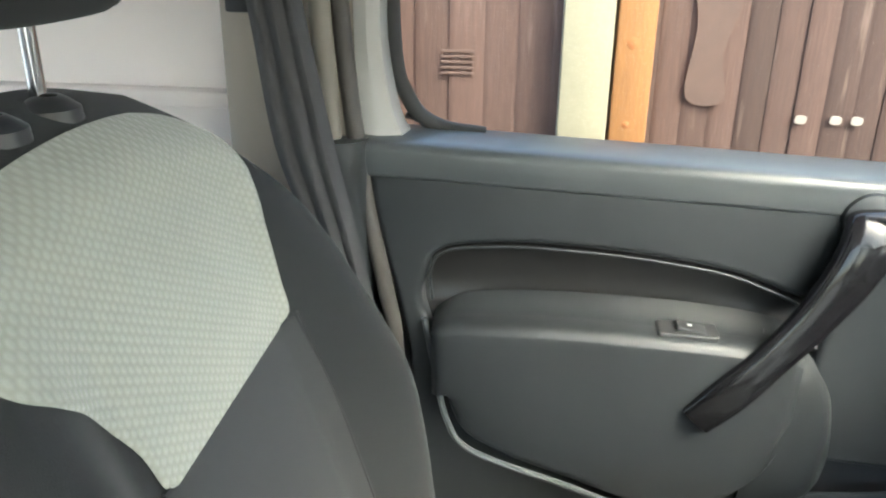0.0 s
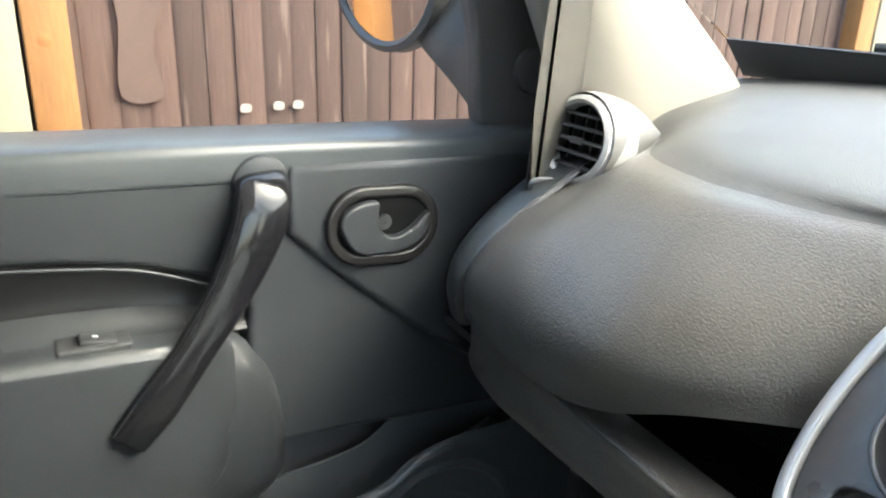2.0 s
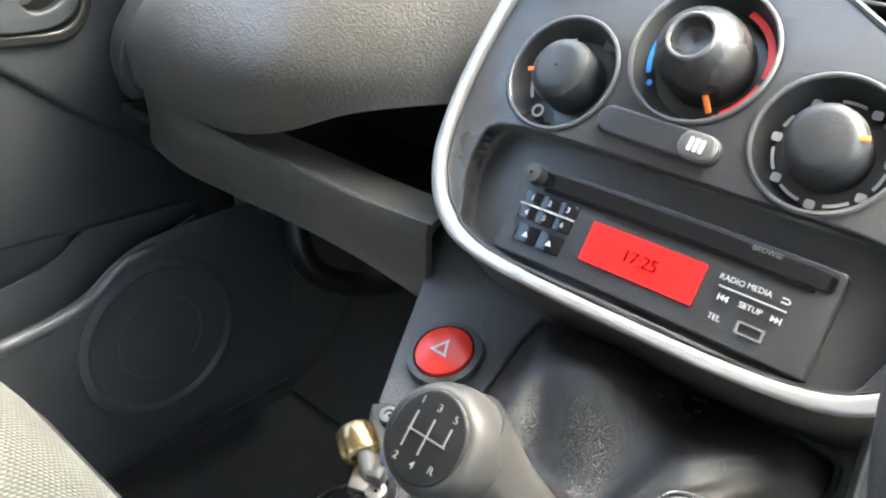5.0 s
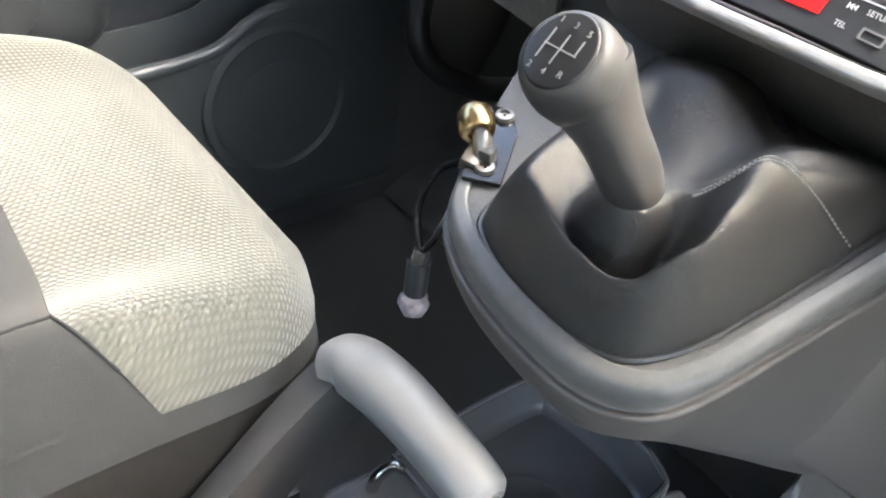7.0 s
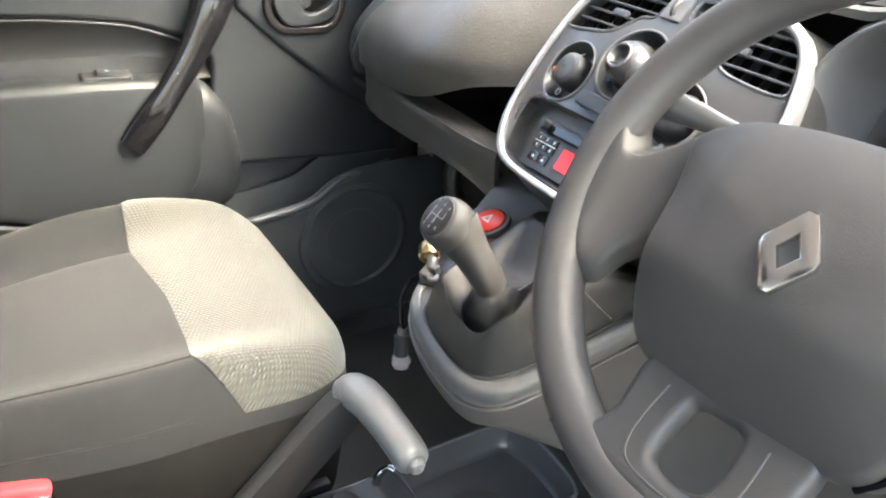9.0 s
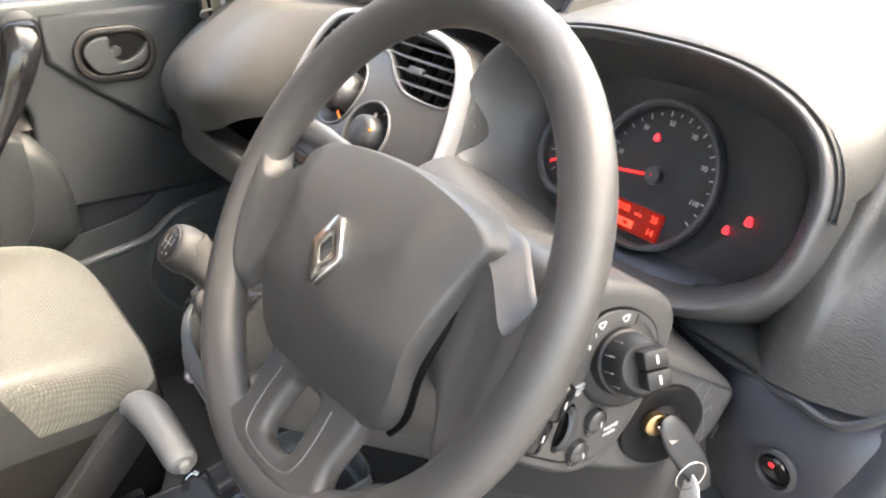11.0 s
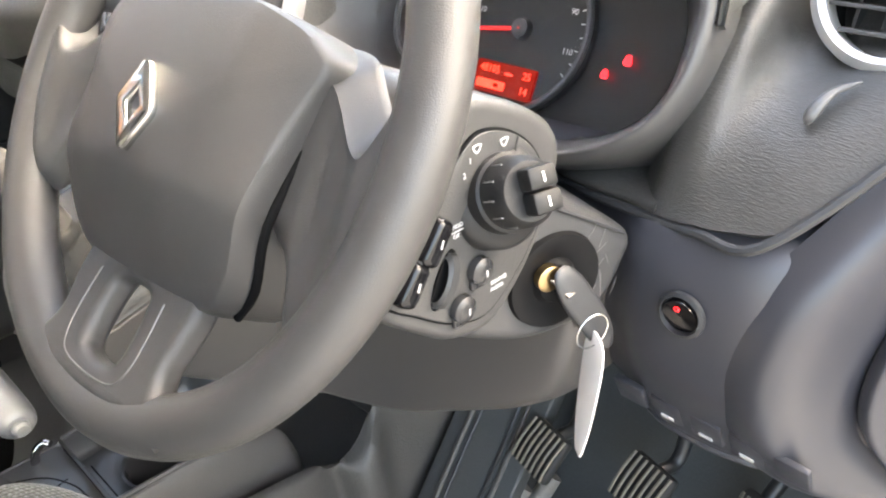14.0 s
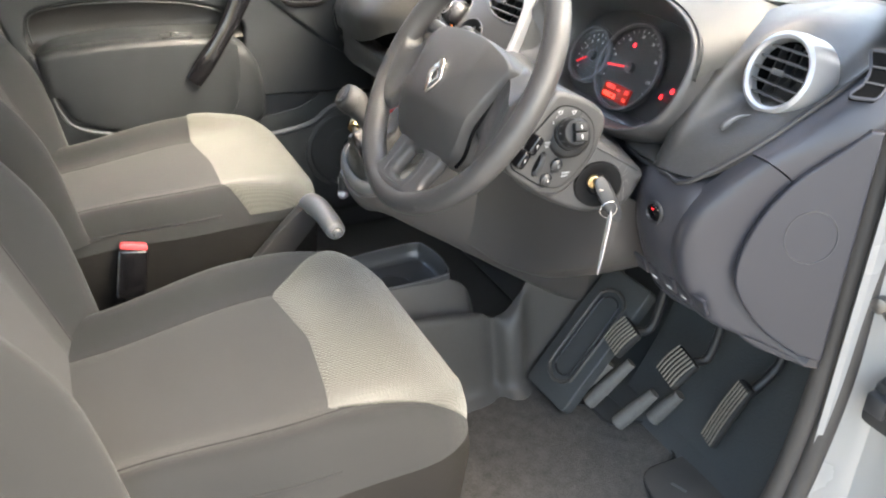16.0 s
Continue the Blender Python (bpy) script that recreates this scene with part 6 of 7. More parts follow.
part("cowl_seam", tube([(0.4925, 0.524, 0.722), (0.504, 0.56, 0.70), (0.5165, 0.600, 0.674)], 0.0012, 6), BLACK, col)
part("column_tube", tube([(0.335, 0.40, 0.755), (0.335, 0.60, 0.66), (0.335, 0.9, 0.45)], 0.05, 16), BLACK, col)
pod_o = [(0.404, 0.709), (0.430, 0.742), (0.452, 0.775), (0.474, 0.797), (0.50, 0.790), (0.531, 0.773), (0.547, 0.758), (0.552, 0.741), (0.546, 0.720), (0.537, 0.699), (0.515, 0.672), (0.49, 0.655), (0.462, 0.658), (0.436, 0.675)]
PX = 0.524
XP = basis((PX - 0.022, 0, 0), (0, 1, 0), (0, 0, 1))
pod = part("control_pod", plate([soft(pod_o, 4)], 0.11, XP, 0.008, 3), COWLP, col, "satin control pod beside the wheel")
fp = [(0.449, 0.755), (0.472, 0.775), (0.488, 0.777), (0.509, 0.768), (0.526, 0.751), (0.532, 0.729), (0.526, 0.704), (0.501, 0.678), (0.48, 0.668), (0.455, 0.676), (0.431, 0.693), (0.410, 0.713), (0.428, 0.737)]
part("face_groove", tube([tuple(XP @ Vector((x, z, 0.0004))) for x, z in fp], 0.0014, 6, 5, True), SHADEM, pod)
part("face_plate", plate([soft(fp, 4)], 0.004, XP @ Matrix.Translation((0, 0, 0.0022)), 0.001), PODM, pod)
QM = XP @ Matrix.Translation((0, 0, 0.003))
TM = basis((0.505, 0.4915, 0.7405), (0.26, 0.966, 0), (-0.4, 0.1, 0.9))
STALKM = material("stalk_black", (0.013, 0.013, 0.0135), 0.48, spec=0.3, grain=0.15, size=900)
stk = part("rotary_stalk", lathe([(0.0305, -0.012), (0.0300, 0.000), (0.0270, 0.004), (0.0215, 0.0055), (0.0210, 0.015), (0.0192, 0.016), (0.0190, 0.0175), (0.0182, 0.029), (0.0150, 0.033), (0.001, 0.033)], 40, TM), STALKM, pod, "black rotary wiper control")
for k in (-1, 1):
    key = part("stalk_key", box(0.0165, 0.0115, 0.014, TM @ pose(0.003, 0.0061 * k, 0.036, 0, 0, 0), 0.002), STALKM, stk)
    part("arrow", box(0.0012, 0.005, 0.0006, TM @ pose(0.003, 0.0061 * k, 0.0432)), PRINT, key)
for a in range(5):
    ar = radians(120 + a * 30)
    part("grip_mark", box(0.0008, 0.0008, 0.010, TM @ pose(0.0186 * math.cos(ar), 0.0186 * math.sin(ar), 0.023)), DIMPRINT, stk)
for x, z in ((0.475, 0.7015), (0.4605, 0.684)):
    b = part("button", lathe([(0.0085, 0), (0.008, 0.004), (0.005, 0.0062), (0.001, 0.0068)], 24, QM @ Matrix.Translation((x, z, 0))), KNOBB, pod)
    part("button_base", plate([rrect(x - 0.001, z - 0.006, 0.012, 0.010, 0.002)], 0.003, QM @ Matrix.Translation((0, 0, 0.002)), 0.001), KNOBB, b)
    part("arrow", box(0.0010, 0.004, 0.0005, QM @ pose(x, z, 0.0069)), PRINT, b)
part("wheel_slot", plate([ring2(0, 0, 0.0058, 0.0172, n=28)], 0.0012, QM @ pose(0.449, 0.707, 0.0004, 0, 0, -27)), SHADEM, pod)
part("thumb_wheel", lathe([(0.012, -0.0042), (0.0155, -0.0026), (0.0155, 0.0026), (0.012, 0.0042)], 28, QM @ pose(0.449, 0.707, 0, 0, 0, -27) @ Matrix.Diagonal((1, 1, 0.5, 1)) @ pose(0, 0, 0, 0, 90, 0)), BLACK, pod)
for lx, lz, ln in ((0.4385, 0.7365, 0.026), (0.4215, 0.7200, 0.024)):
    lever = part("lever_switch", box(0.014, ln, 0.017, QM @ pose(lx, lz, 0.002, 0, 10, -37), 0.0045, 4), GLOSS, pod, "gloss black rocker lever")
    part("arrow", box(0.0010, 0.0045, 0.0005, QM @ pose(lx + 0.001, lz, 0.0107, 0, 10, -20)), PRINT, lever)
part("lever_step", box(0.012, 0.005, 0.013, QM @ pose(0.4305, 0.7275, 0.001, 0, 10, -37), 0.0015), BLACK, pod)
for s, x, z, sz in (("MODE", 0.4620, 0.7340, 0.0034), ("OK", 0.4600, 0.7285, 0.0034), ("SOURCE", 0.4915, 0.6870, 0.0034), ("AUDIO", 0.4900, 0.6828, 0.0034), ("1", 0.472, 0.766, 0.0044), ("2", 0.4675, 0.7595, 0.0044)):
    part("lettering", text(s, sz, QM @ pose(x, z, 0, 0, 0, -2), 0.0003), PRINT, pod)
part("letter_line", box(0.009, 0.0005, 0.0006, QM @ pose(0.461, 0.7312, 0.0)), PRINT, pod)
for x, z in ((0.477, 0.7715), (0.4975, 0.7685)):
    part("symbol", plate([soft([(x - 0.0032, z + 0.0016), (x + 0.0032, z + 0.0016), (x + 0.0012, z - 0.0024), (x - 0.0012, z - 0.0024)], 3), soft([(x - 0.0024, z + 0.001), (x + 0.0024, z + 0.001), (x + 0.0007, z - 0.0018), (x - 0.0007, z - 0.0018)], 3)], 0.0006, QM @ Matrix.Translation((0, 0, 0.0004))), PRINT, pod)
part("plate_line", tube([tuple(QM @ Vector((x, z, 0))) for x, z in ((0.509, 0.7675), (0.5075, 0.763), (0.506, 0.758))], 0.0005, 5), BLACK, pod)
# ignition and key
# Near-black puts the concave dish's own shade into its colour.
IGNSHADE = material("ignition_shade", (0.004, 0.004, 0.0045), 0.6, spec=0.2, grain=0.1, size=900)
ign = part("ignition", lathe([(0.0335, -0.001), (0.0325, 0.003), (0.029, 0.0035), (0.022, 0.001), (0.016, 0.0005), (0.013, 0.005), (0.001, 0.006)], 36, basis((0.5005, 0.548, 0.657), (0.30, 0.954, 0), (0, 0, 1))), IGNSHADE, col)
part("barrel", lathe([(0.0088, 0.002), (0.0088, 0.0075), (0.0075, 0.0085), (0.001, 0.0085)], 24, basis((0.4985, 0.5405, 0.664), (0.30, 0.954, 0), (0, 0, 1))), BRASS, ign)
key = thing("ignition_key", "black ignition key in the lock with a ring and white tag", "key", (0.512, 0.541, 0.662))
part("blade", box(0.02, 0.007, 0.002, pose(0.511, 0.541, 0.661, 0, 25, 0), 0.0005), STEEL, key)
part("fob", loft([[(0.512 + 0.0045 * k, 0.5425 + 0.0042 * k + dx, 0.664 - 0.0095 * k + dz) for dx, dz in ((-0.008 * w, 0.010 * w), (0.006 * w, 0.013 * w), (0.012 * w, 0.002 * w), (0.008 * w, -0.012 * w), (-0.006 * w, -0.012 * w), (-0.012 * w, 0))] for k, w in ((-0.3, 0.5), (0.2, 0.75), (1.1, 0.92), (2.4, 0.92), (3.7, 0.85), (4.6, 0.62), (5.0, 0.3))], 4, 4, True, True), BLACK, key, "black plastic key head")
rc = Vector((0.533, 0.5455, 0.634))
part("ring", tube([tuple(rc + 0.0115 * (math.cos(a) * Vector((0.3, 0.95, 0)) + math.sin(a) * Vector((0.0, 0.1, 1)))) for a in np.linspace(0, 2 * math.pi, 14, endpoint=False)], 0.0006, 8, 3, True), CHROME, key)
part("tag", xf(plate([soft([(-0.012, 0.0), (0.012, 0.0), (0.0125, -0.05), (0.006, -0.088), (0.0, -0.091), (-0.006, -0.086), (-0.0125, -0.05)], 4)], 0.0012, Matrix.Identity(4), 0.0003), basis((0.534, 0.5475, 0.625), (0.85, -0.53, 0), (0.04, 0.09, 1))), PAPER, key, "plain white paper key tag")

# ---------- steering wheel ----------
HUBM = material("hub_shroud_plastic", (0.022, 0.019, 0.0165), 0.55, grain=0.2, size=1200)
whl = thing("steering_wheel", "dark grey three-spoke steering wheel with a silver badge", "steering wheel", (0.335, 0.415, 0.777))
WM = basis((0.337, 0.415, 0.777), (1, 0, 0), (0, 0.568, 0.823)) @ pose(0, 0, 0, 0, 0, 3.5)


def W(x, yy, z=0.0):
    return tuple(WM @ Vector((x, yy, z)))


part("rim", tube([W(0.184 * math.cos(a), 0.184 * math.sin(a)) for a in np.linspace(0, 2 * math.pi, 32, endpoint=False)], 0.0165, 20, 4, True, flat=1.12), WHEELM, whl, "moulded foam rim")
pad_o = [(0.0, 0.064), (0.05, 0.061), (0.090, 0.052), (0.110, 0.042), (0.1155, 0.033), (0.111, 0.018), (0.104, -0.008), (0.097, -0.050), (0.089, -0.085), (0.074, -0.104), (0.045, -0.112), (0.0, -0.114)]
pad_o += [(-x, yy) for x, yy in pad_o[-2:0:-1]]


def pad_fall(x, yy):
    """How far the airbag cover drops towards its lower facet and its upper corners."""
    d = -yy - 0.046
    return 0.36 * (d + math.sqrt(d * d + 0.00002)) / 2 + 0.27 * max(0, abs(x) - 0.068) * smooth((yy + 0.06) / 0.08)


psec = []
for sc, h in [(1.0, -0.030), (1.003, -0.002), (1.002, 0.006), (0.998, 0.0105), (0.990, 0.0148), (0.978, 0.0178)] + [(q, 0.0300 - 0.0115 * (q / 0.965) ** 2.4) for q in np.linspace(0.96, 0.02, 22)]:
    psec.append([W(x * sc, -0.02 + (yy + 0.02) * sc, h - pad_fall(x * sc, -0.02 + (yy + 0.02) * sc)) for x, yy in soft(pad_o, 5)])
part("airbag_cover", grid_geo(np.array(psec), True), WHEELM, whl, "domed airbag cover")
# Near-black tubes stand for the shadow beside the cover.
part("cover_gap", tube([W(x * 1.016, -0.02 + (yy + 0.02) * 1.012, 0.0002 - min(pad_fall(x, yy), 0.005 if yy > -0.06 else 1)) for x, yy in pad_o[5:10]], 0.0026, 8, 4), SHADEM, whl, "near-black tube standing for the shaded gap round the airbag cover")
part("cover_gap", tube([W(-x * 1.008, -0.02 + (yy + 0.02) * 1.008, -0.002 - pad_fall(x, yy)) for x, yy in pad_o[5:10]], 0.0022, 8, 4), SHADEM, whl, "near-black tube standing for the shaded gap round the airbag cover")
for s in (1, -1):
    rows = []
    for x, up, lo, z, dish in ((0.070, 0.046, -0.050, -0.016, 0.002), (0.100, 0.044, -0.057, -0.013, 0.001), (0.116, 0.039, -0.066, -0.010, 0.0), (0.127, 0.029, -0.080, -0.008, -0.002), (0.136, 0.020, -0.098, -0.006, -0.002), (0.148, 0.010, -0.102, -0.003, -0.002), (0.159, 0.009, -0.092, 0.0, 0.0), (0.168, 0.024, -0.083, 0.0, 0.002), (0.177, 0.050, -0.070, 0.0, 0.002)):
        up += 0.008 if s < 0 else 0.0
        lo += 0.020 if s < 0 else 0.0
        md = (up + lo) / 2
        rows.append([W(s * x, up + 0.004, z - 0.016), W(s * x, up + 0.002, z - 0.006), W(s * x, up - (0.012 if s > 0 else 0.004), z + (0.008 if s > 0 else 0.003) + 0.4 * dish), W(s * x, up - (0.017 if s > 0 else 0.012), z + 0.0095 + 0.6 * dish), W(s * x, md - 0.004, z + 0.009 + dish), W(s * x, lo + 0.014, z + 0.009), W(s * x, lo + 0.003, z + 0.003), W(s * x, lo, z - 0.008), W(s * x, md, z - 0.020)])
    part("spoke", loft(rows, 5, 4, True, True), WHEELM, whl, "broad dished spoke")
FK = WM @ pose(0, -0.115, 0.001, -13, 0, 0)
fork = [(-0.056, 0.026), (-0.064, 0.008), (-0.063, -0.012), (-0.061, -0.028), (-0.067, -0.042), (-0.080, -0.052), (-0.094, -0.056), (-0.05, -0.062), (0.0, -0.064), (0.05, -0.062), (0.094, -0.056), (0.080, -0.052), (0.067, -0.042), (0.061, -0.028), (0.063, -0.012), (0.064, 0.008), (0.056, 0.026), (0.0, 0.030)]
hole = soft([(-0.016, 0.002), (-0.020, -0.008), (-0.021, -0.030), (-0.016, -0.040), (0.0, -0.043), (0.016, -0.040), (0.021, -0.030), (0.020, -0.008), (0.016, 0.002), (0.0, 0.005)], 4)
part("lower_spoke", plate([soft(fork, 5), hole], 0.020, FK, 0.008, 5), WHEELM, whl, "forked lower spoke with an oval opening")
lp = [(-0.037, 0.003), (-0.0385, -0.020), (-0.037, -0.038), (-0.028, -0.050), (0.0, -0.053), (0.028, -0.050), (0.037, -0.038), (0.0385, -0.020), (0.037, 0.003)]
part("spoke_outline", tube([tuple(FK @ Vector((x, yy, 0.0))) for x, yy in lp], 0.0007, 6, 6), GREYP, whl, "thin pale groove")
hub = [[W(k * x, -0.035 + k * yy, z) for x, yy in rrect(0, 0, 0.19, 0.128, 0.05, 6)] for k, z in ((0.9, -0.020), (1.0, -0.026), (1.0, -0.034), (0.94, -0.05), (0.8, -0.07), (0.5, -0.09))]
part("hub_shroud", loft(hub, 2, 3, True, True), HUBM, whl, "brown-black hub shroud")
part("airbag_mark", plate([rrect(0.07, 0.038, 0.010, 0.006, 0.0015), rrect(0.07, 0.038, 0.008, 0.004, 0.001)], 0.001, WM @ pose(0, 0, 0.0218, 0, 10, 0)), LOWTRIM, whl)
part("airbag_mark", plate([rrect(0.0, -0.088, 0.018, 0.009, 0.0015), rrect(0.0, -0.088, 0.016, 0.007, 0.001)], 0.001, WM @ pose(0, 0, 0.0065, 16, 0, 0)), LOWTRIM, whl)
BM = WM @ pose(0.002, -0.012, 0.0295, 0, 0, -3)
BM = BM @ Matrix.Diagonal((0.84, 0.84, 1, 1))
dia = [(0.0, 0.030), (0.021, 0.0), (0.0, -0.030), (-0.021, 0.0)]
badge = part("badge", plate([[(0.004, 0.030), (0.022, 0.003), (0.022, -0.003), (0.004, -0.030), (-0.004, -0.030), (-0.022, -0.003), (-0.022, 0.003), (-0.004, 0.030)], [(x * 0.42, yy * 0.42) for x, yy in dia]], 0.007, BM @ Matrix.Translation((0, 0, 0.005)), 0.002, 1), CHROME, whl, "silver diamond badge")
part("badge_core", plate([[(x * 0.5, yy * 0.5) for x, yy in dia]], 0.003, BM @ Matrix.Translation((0, 0, 0.001))), LOWTRIM, badge)
part("column_stalk", tube([(0.25, 0.46, 0.80), (0.215, 0.462, 0.803), (0.175, 0.46, 0.805), (0.13, 0.455, 0.805)], [0.010, 0.008, 0.011, 0.012], 12), GREYP, col)

# fine scratches round the ignition and scuffs on the airbag cover
rs = random.Random(9)
SCRATCH = material("pale_scratch", (0.16, 0.155, 0.15), 0.6)
for k in range(16):
    cx, cz, a = rs.uniform(0.035, 0.072), rs.uniform(0.632, 0.690), rs.uniform(0.5, 2.4)
    ln = rs.uniform(0.006, 0.020)
    part("scratch", tube([tuple(XM @ Vector((cx + q * ln * math.cos(a), cz + q * ln * math.sin(a) + 0.001 * q * q, 0.0001))) for q in (-0.5, 0, 0.5)], 0.00022, 4, 3), SCRATCH, col)

# ---------- seats ----------


def smooth_step(a, b, x):
    t = min(max((x - a) / (b - a), 0.0), 1.0)
    return t * t * (3 - 2 * t)


def cushion(cx, s, yy, off=0.0):
    """A point of the cushion's top; s across from -1 to 1."""
    fr = max(0.0, (yy - 0.20) / 0.169)
    w = 0.268 * (1 - min(fr, 0.98) ** 3.4) ** 0.44 - 0.04 * smooth_step(0.12, -0.1, yy)
    z = 0.414 + 0.020 * smooth_step(-0.2, 0.15, yy)
    z += 0.026 * math.exp(-(((abs(s) - 0.80) / 0.17) ** 2)) * smooth_step(0.34, 0.17, yy)
    z -= 0.046 * max(0.0, (abs(s) - 0.80) / 0.20) ** 2.2
    z -= 0.046 * max(0.0, (yy - 0.283) / 0.076) ** 2.2
    n = Vector((0.9 * s**5, 0.9 * smooth_step(0.29, 0.36, yy), 1)).normalized()
    return tuple(Vector((cx + s * w, yy - (0.014 if cx > 0 else 0.0), z)) + n * off)


BOLSTER = ((0.0, 0.050), (0.23, 0.076), (0.40, 0.089), (0.53, 0.070), (0.70, 0.045), (0.80, 0.018), (0.88, 0.002), (1.0, 0.0))


def backrest(cx, s, h, off=0.0):
    """A point of the backrest's face; h from 0 at the cushion to 1 at the top."""
    z = 0.40 + 0.54 * h
    y0 = -0.148 - 0.18 * h
    w = 0.268 - 0.02 * (1 - h) - 0.085 * smooth_step(0.62, 1.02, h) ** 1.5
    bol = sum(float(np.interp(h + d, [a for a, b in BOLSTER], [b for a, b in BOLSTER])) for d in (-0.07, -0.03, 0, 0.03, 0.07)) / 5 * smooth_step(0.50, 0.86, abs(s))
    edge = -0.075 * max(0.0, (abs(s) - 0.88) / 0.12) ** 2
    crown = -0.06 * max(0.0, (h - 0.90) / 0.1) ** 2
    zz = z - 0.03 * smooth_step(0.75, 1.0, h) * s * s
    return tuple(Vector((cx + s * w, y0 + bol + edge + crown, zz)) + Vector((0.5 * s**5, 1, 0.3 * smooth_step(0.9, 1, h))).normalized() * off)


def patch(fn, cx, loop_rows, off, n=10):
    """Rows of (s0, s1, v) between which a patch of the seat's skin is laid, off metres proud."""
    rows = cr(np.array(loop_rows, float), 6)
    g = np.array([[fn(cx, a + (b - a) * k / n, v, off if 0 < k < n else 0.0018) for k in range(n + 1)] for a, b, v in rows])
    return grid_geo(g)


def seat(cx, group, seam_l, seam_r, rear, label):
    s_ = thing("seat", label, "car seat", (cx, 0.1, 0.0), group)
    ys = [-0.24 + 0.599 * (k / 60) ** 0.8 for k in range(61)]
    g = [[cushion(cx, sx, yy) for sx in np.linspace(-1, 1, 65)] for yy in ys]
    side_l, side_r = [], []
    for row in g:
        a, b = row[0], row[-1]
        side_l.append([a, (a[0] - 0.006, a[1], a[2] - 0.03), (a[0] + 0.012, a[1] - 0.01, 0.215)])
        side_r.append([b, (b[0] + 0.006, b[1], b[2] - 0.03), (b[0] - 0.012, b[1] - 0.01, 0.215)])
    last = g[-1]
    front = [last, [(p[0], p[1] + 0.005, p[2] - 0.03) for p in last], [(p[0] * 0.98 + cx * 0.02, p[1] - 0.03, 0.215) for p in last]]
    part("cushion", grid_geo(np.array(g)), CLOTH, s_, "charcoal cloth cushion")
    for geo in (side_l, side_r, front):
        part("side_panel", grid_geo(np.array(geo)), SHADECLOTH, s_, "charcoal cloth side panel, darkened for the shade on it")
    # pale front pad behind a curved rear seam that sweeps forward over the bolsters
    rs_, ry_ = [a for a, b in rear], [b for a, b in rear]

    def rear_edge(q):
        return sum(float(np.interp(q + d, rs_, ry_)) for d in (-0.03, 0, 0.03)) / 3

    across = np.linspace(-0.97, 0.97, 90)
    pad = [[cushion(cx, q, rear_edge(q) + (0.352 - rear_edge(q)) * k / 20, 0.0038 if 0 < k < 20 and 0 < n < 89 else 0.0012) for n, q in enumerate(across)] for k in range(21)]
    # Front pad colour is dimmed against the light that falls on it.
    part("front_pad", grid_geo(np.array(pad)), PADCLOTH, s_, "cream honeycomb knit front pad, darkened against the strong light on it")
    inner = np.linspace(seam_l, seam_r, 28)
    mid = [[cushion(cx, q, -0.2 + (rear_edge(q) + 0.2) * k / 16, 0.003 if 0 < n < 27 else 0.0008) for n, q in enumerate(inner)] for k in range(17)]
    part("centre_pad", grid_geo(np.array(mid)), MIDCLOTH, s_, "mid grey cloth centre pad")
    part("pad_seam", tube([cushion(cx, q, rear_edge(q), 0.0005) for q in across[2:-2:3]], 0.0014, 6, 3), CLOTH, s_)
    for ss, sm in ((-1, seam_l), (1, seam_r)):
        part("piping", tube([cushion(cx, 0.955 * ss, yy, 0.0) for yy in np.linspace(-0.2, 0.14, 8)], 0.0024, 6, 4), CLOTH, s_)
        part("pad_seam", tube([cushion(cx, sm, yy, 0.0005) for yy in np.linspace(-0.2, rear_edge(sm), 7)], 0.0014, 6, 4), CLOTH, s_)
    # backrest
    hs_ = np.linspace(0, 1, 60)
    bg = [[backrest(cx, sx, h) for sx in np.linspace(-1, 1, 97)] for h in hs_]
    for row, h in zip(bg, hs_):
        a, b = row[0], row[-1]
        bk = -0.30 - 0.16 * h
        row.insert(0, (a[0] + 0.01, (a[1] + bk) / 2, a[2]))
        row.insert(0, (a[0] + 0.03, bk, a[2]))
        row.append((b[0] - 0.01, (b[1] + bk) / 2, b[2]))
        row.append((b[0] - 0.03, bk, b[2]))
    bg.append([(p[0] * 0.95 + cx * 0.05, -0.43 + 0.2 * (p[1] + 0.43), p[2] + 0.004) for p in bg[-1]])
    bg.append([(p[0], -0.48, p[2] - 0.03) for p in bg[-1]])
    bg.append([(p[0], -0.36, 0.40) for p in bg[-1]])
    part("backrest", grid_geo(np.array(bg)), CLOTH, s_, "charcoal cloth backrest with deep bolsters")
    rows = [(-0.50, 0.42, 0.562), (-0.578, 0.455, 0.575), (-0.60, 0.485, 0.64), (-0.64, 0.60, 0.72), (-0.69, 0.74, 0.77), (-0.75, 0.87, 0.81), (-0.82, 0.93, 0.845), (-0.88, 0.94, 0.89), (-0.86, 0.90, 0.94), (-0.74, 0.76, 0.962), (-0.5, 0.5, 0.970)]
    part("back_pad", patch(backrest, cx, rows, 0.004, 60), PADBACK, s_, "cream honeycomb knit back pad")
    part("back_seam", tube([backrest(cx, -0.59 + 1.06 * k / 24, 0.567, 0.001) for k in range(25)], 0.0022, 6, 2), CLOTH, s_)
    # Lighter cloth here stands for the light on the inner panel.
    rows = [(-0.60, 0.56, 0.04), (-0.61, 0.56, 0.2), (-0.605, 0.52, 0.4), (-0.59, 0.46, 0.562)]
    part("lumbar_pad", patch(backrest, cx, rows, 0.003, 24), MIDCLOTH, s_)
    for ss in (-0.608, 0.6):
        part("bolster_seam", tube([backrest(cx, ss, h, 0.0008) for h in np.linspace(0.04, 0.57, 12)], 0.0018, 6, 3), CLOTH, s_)
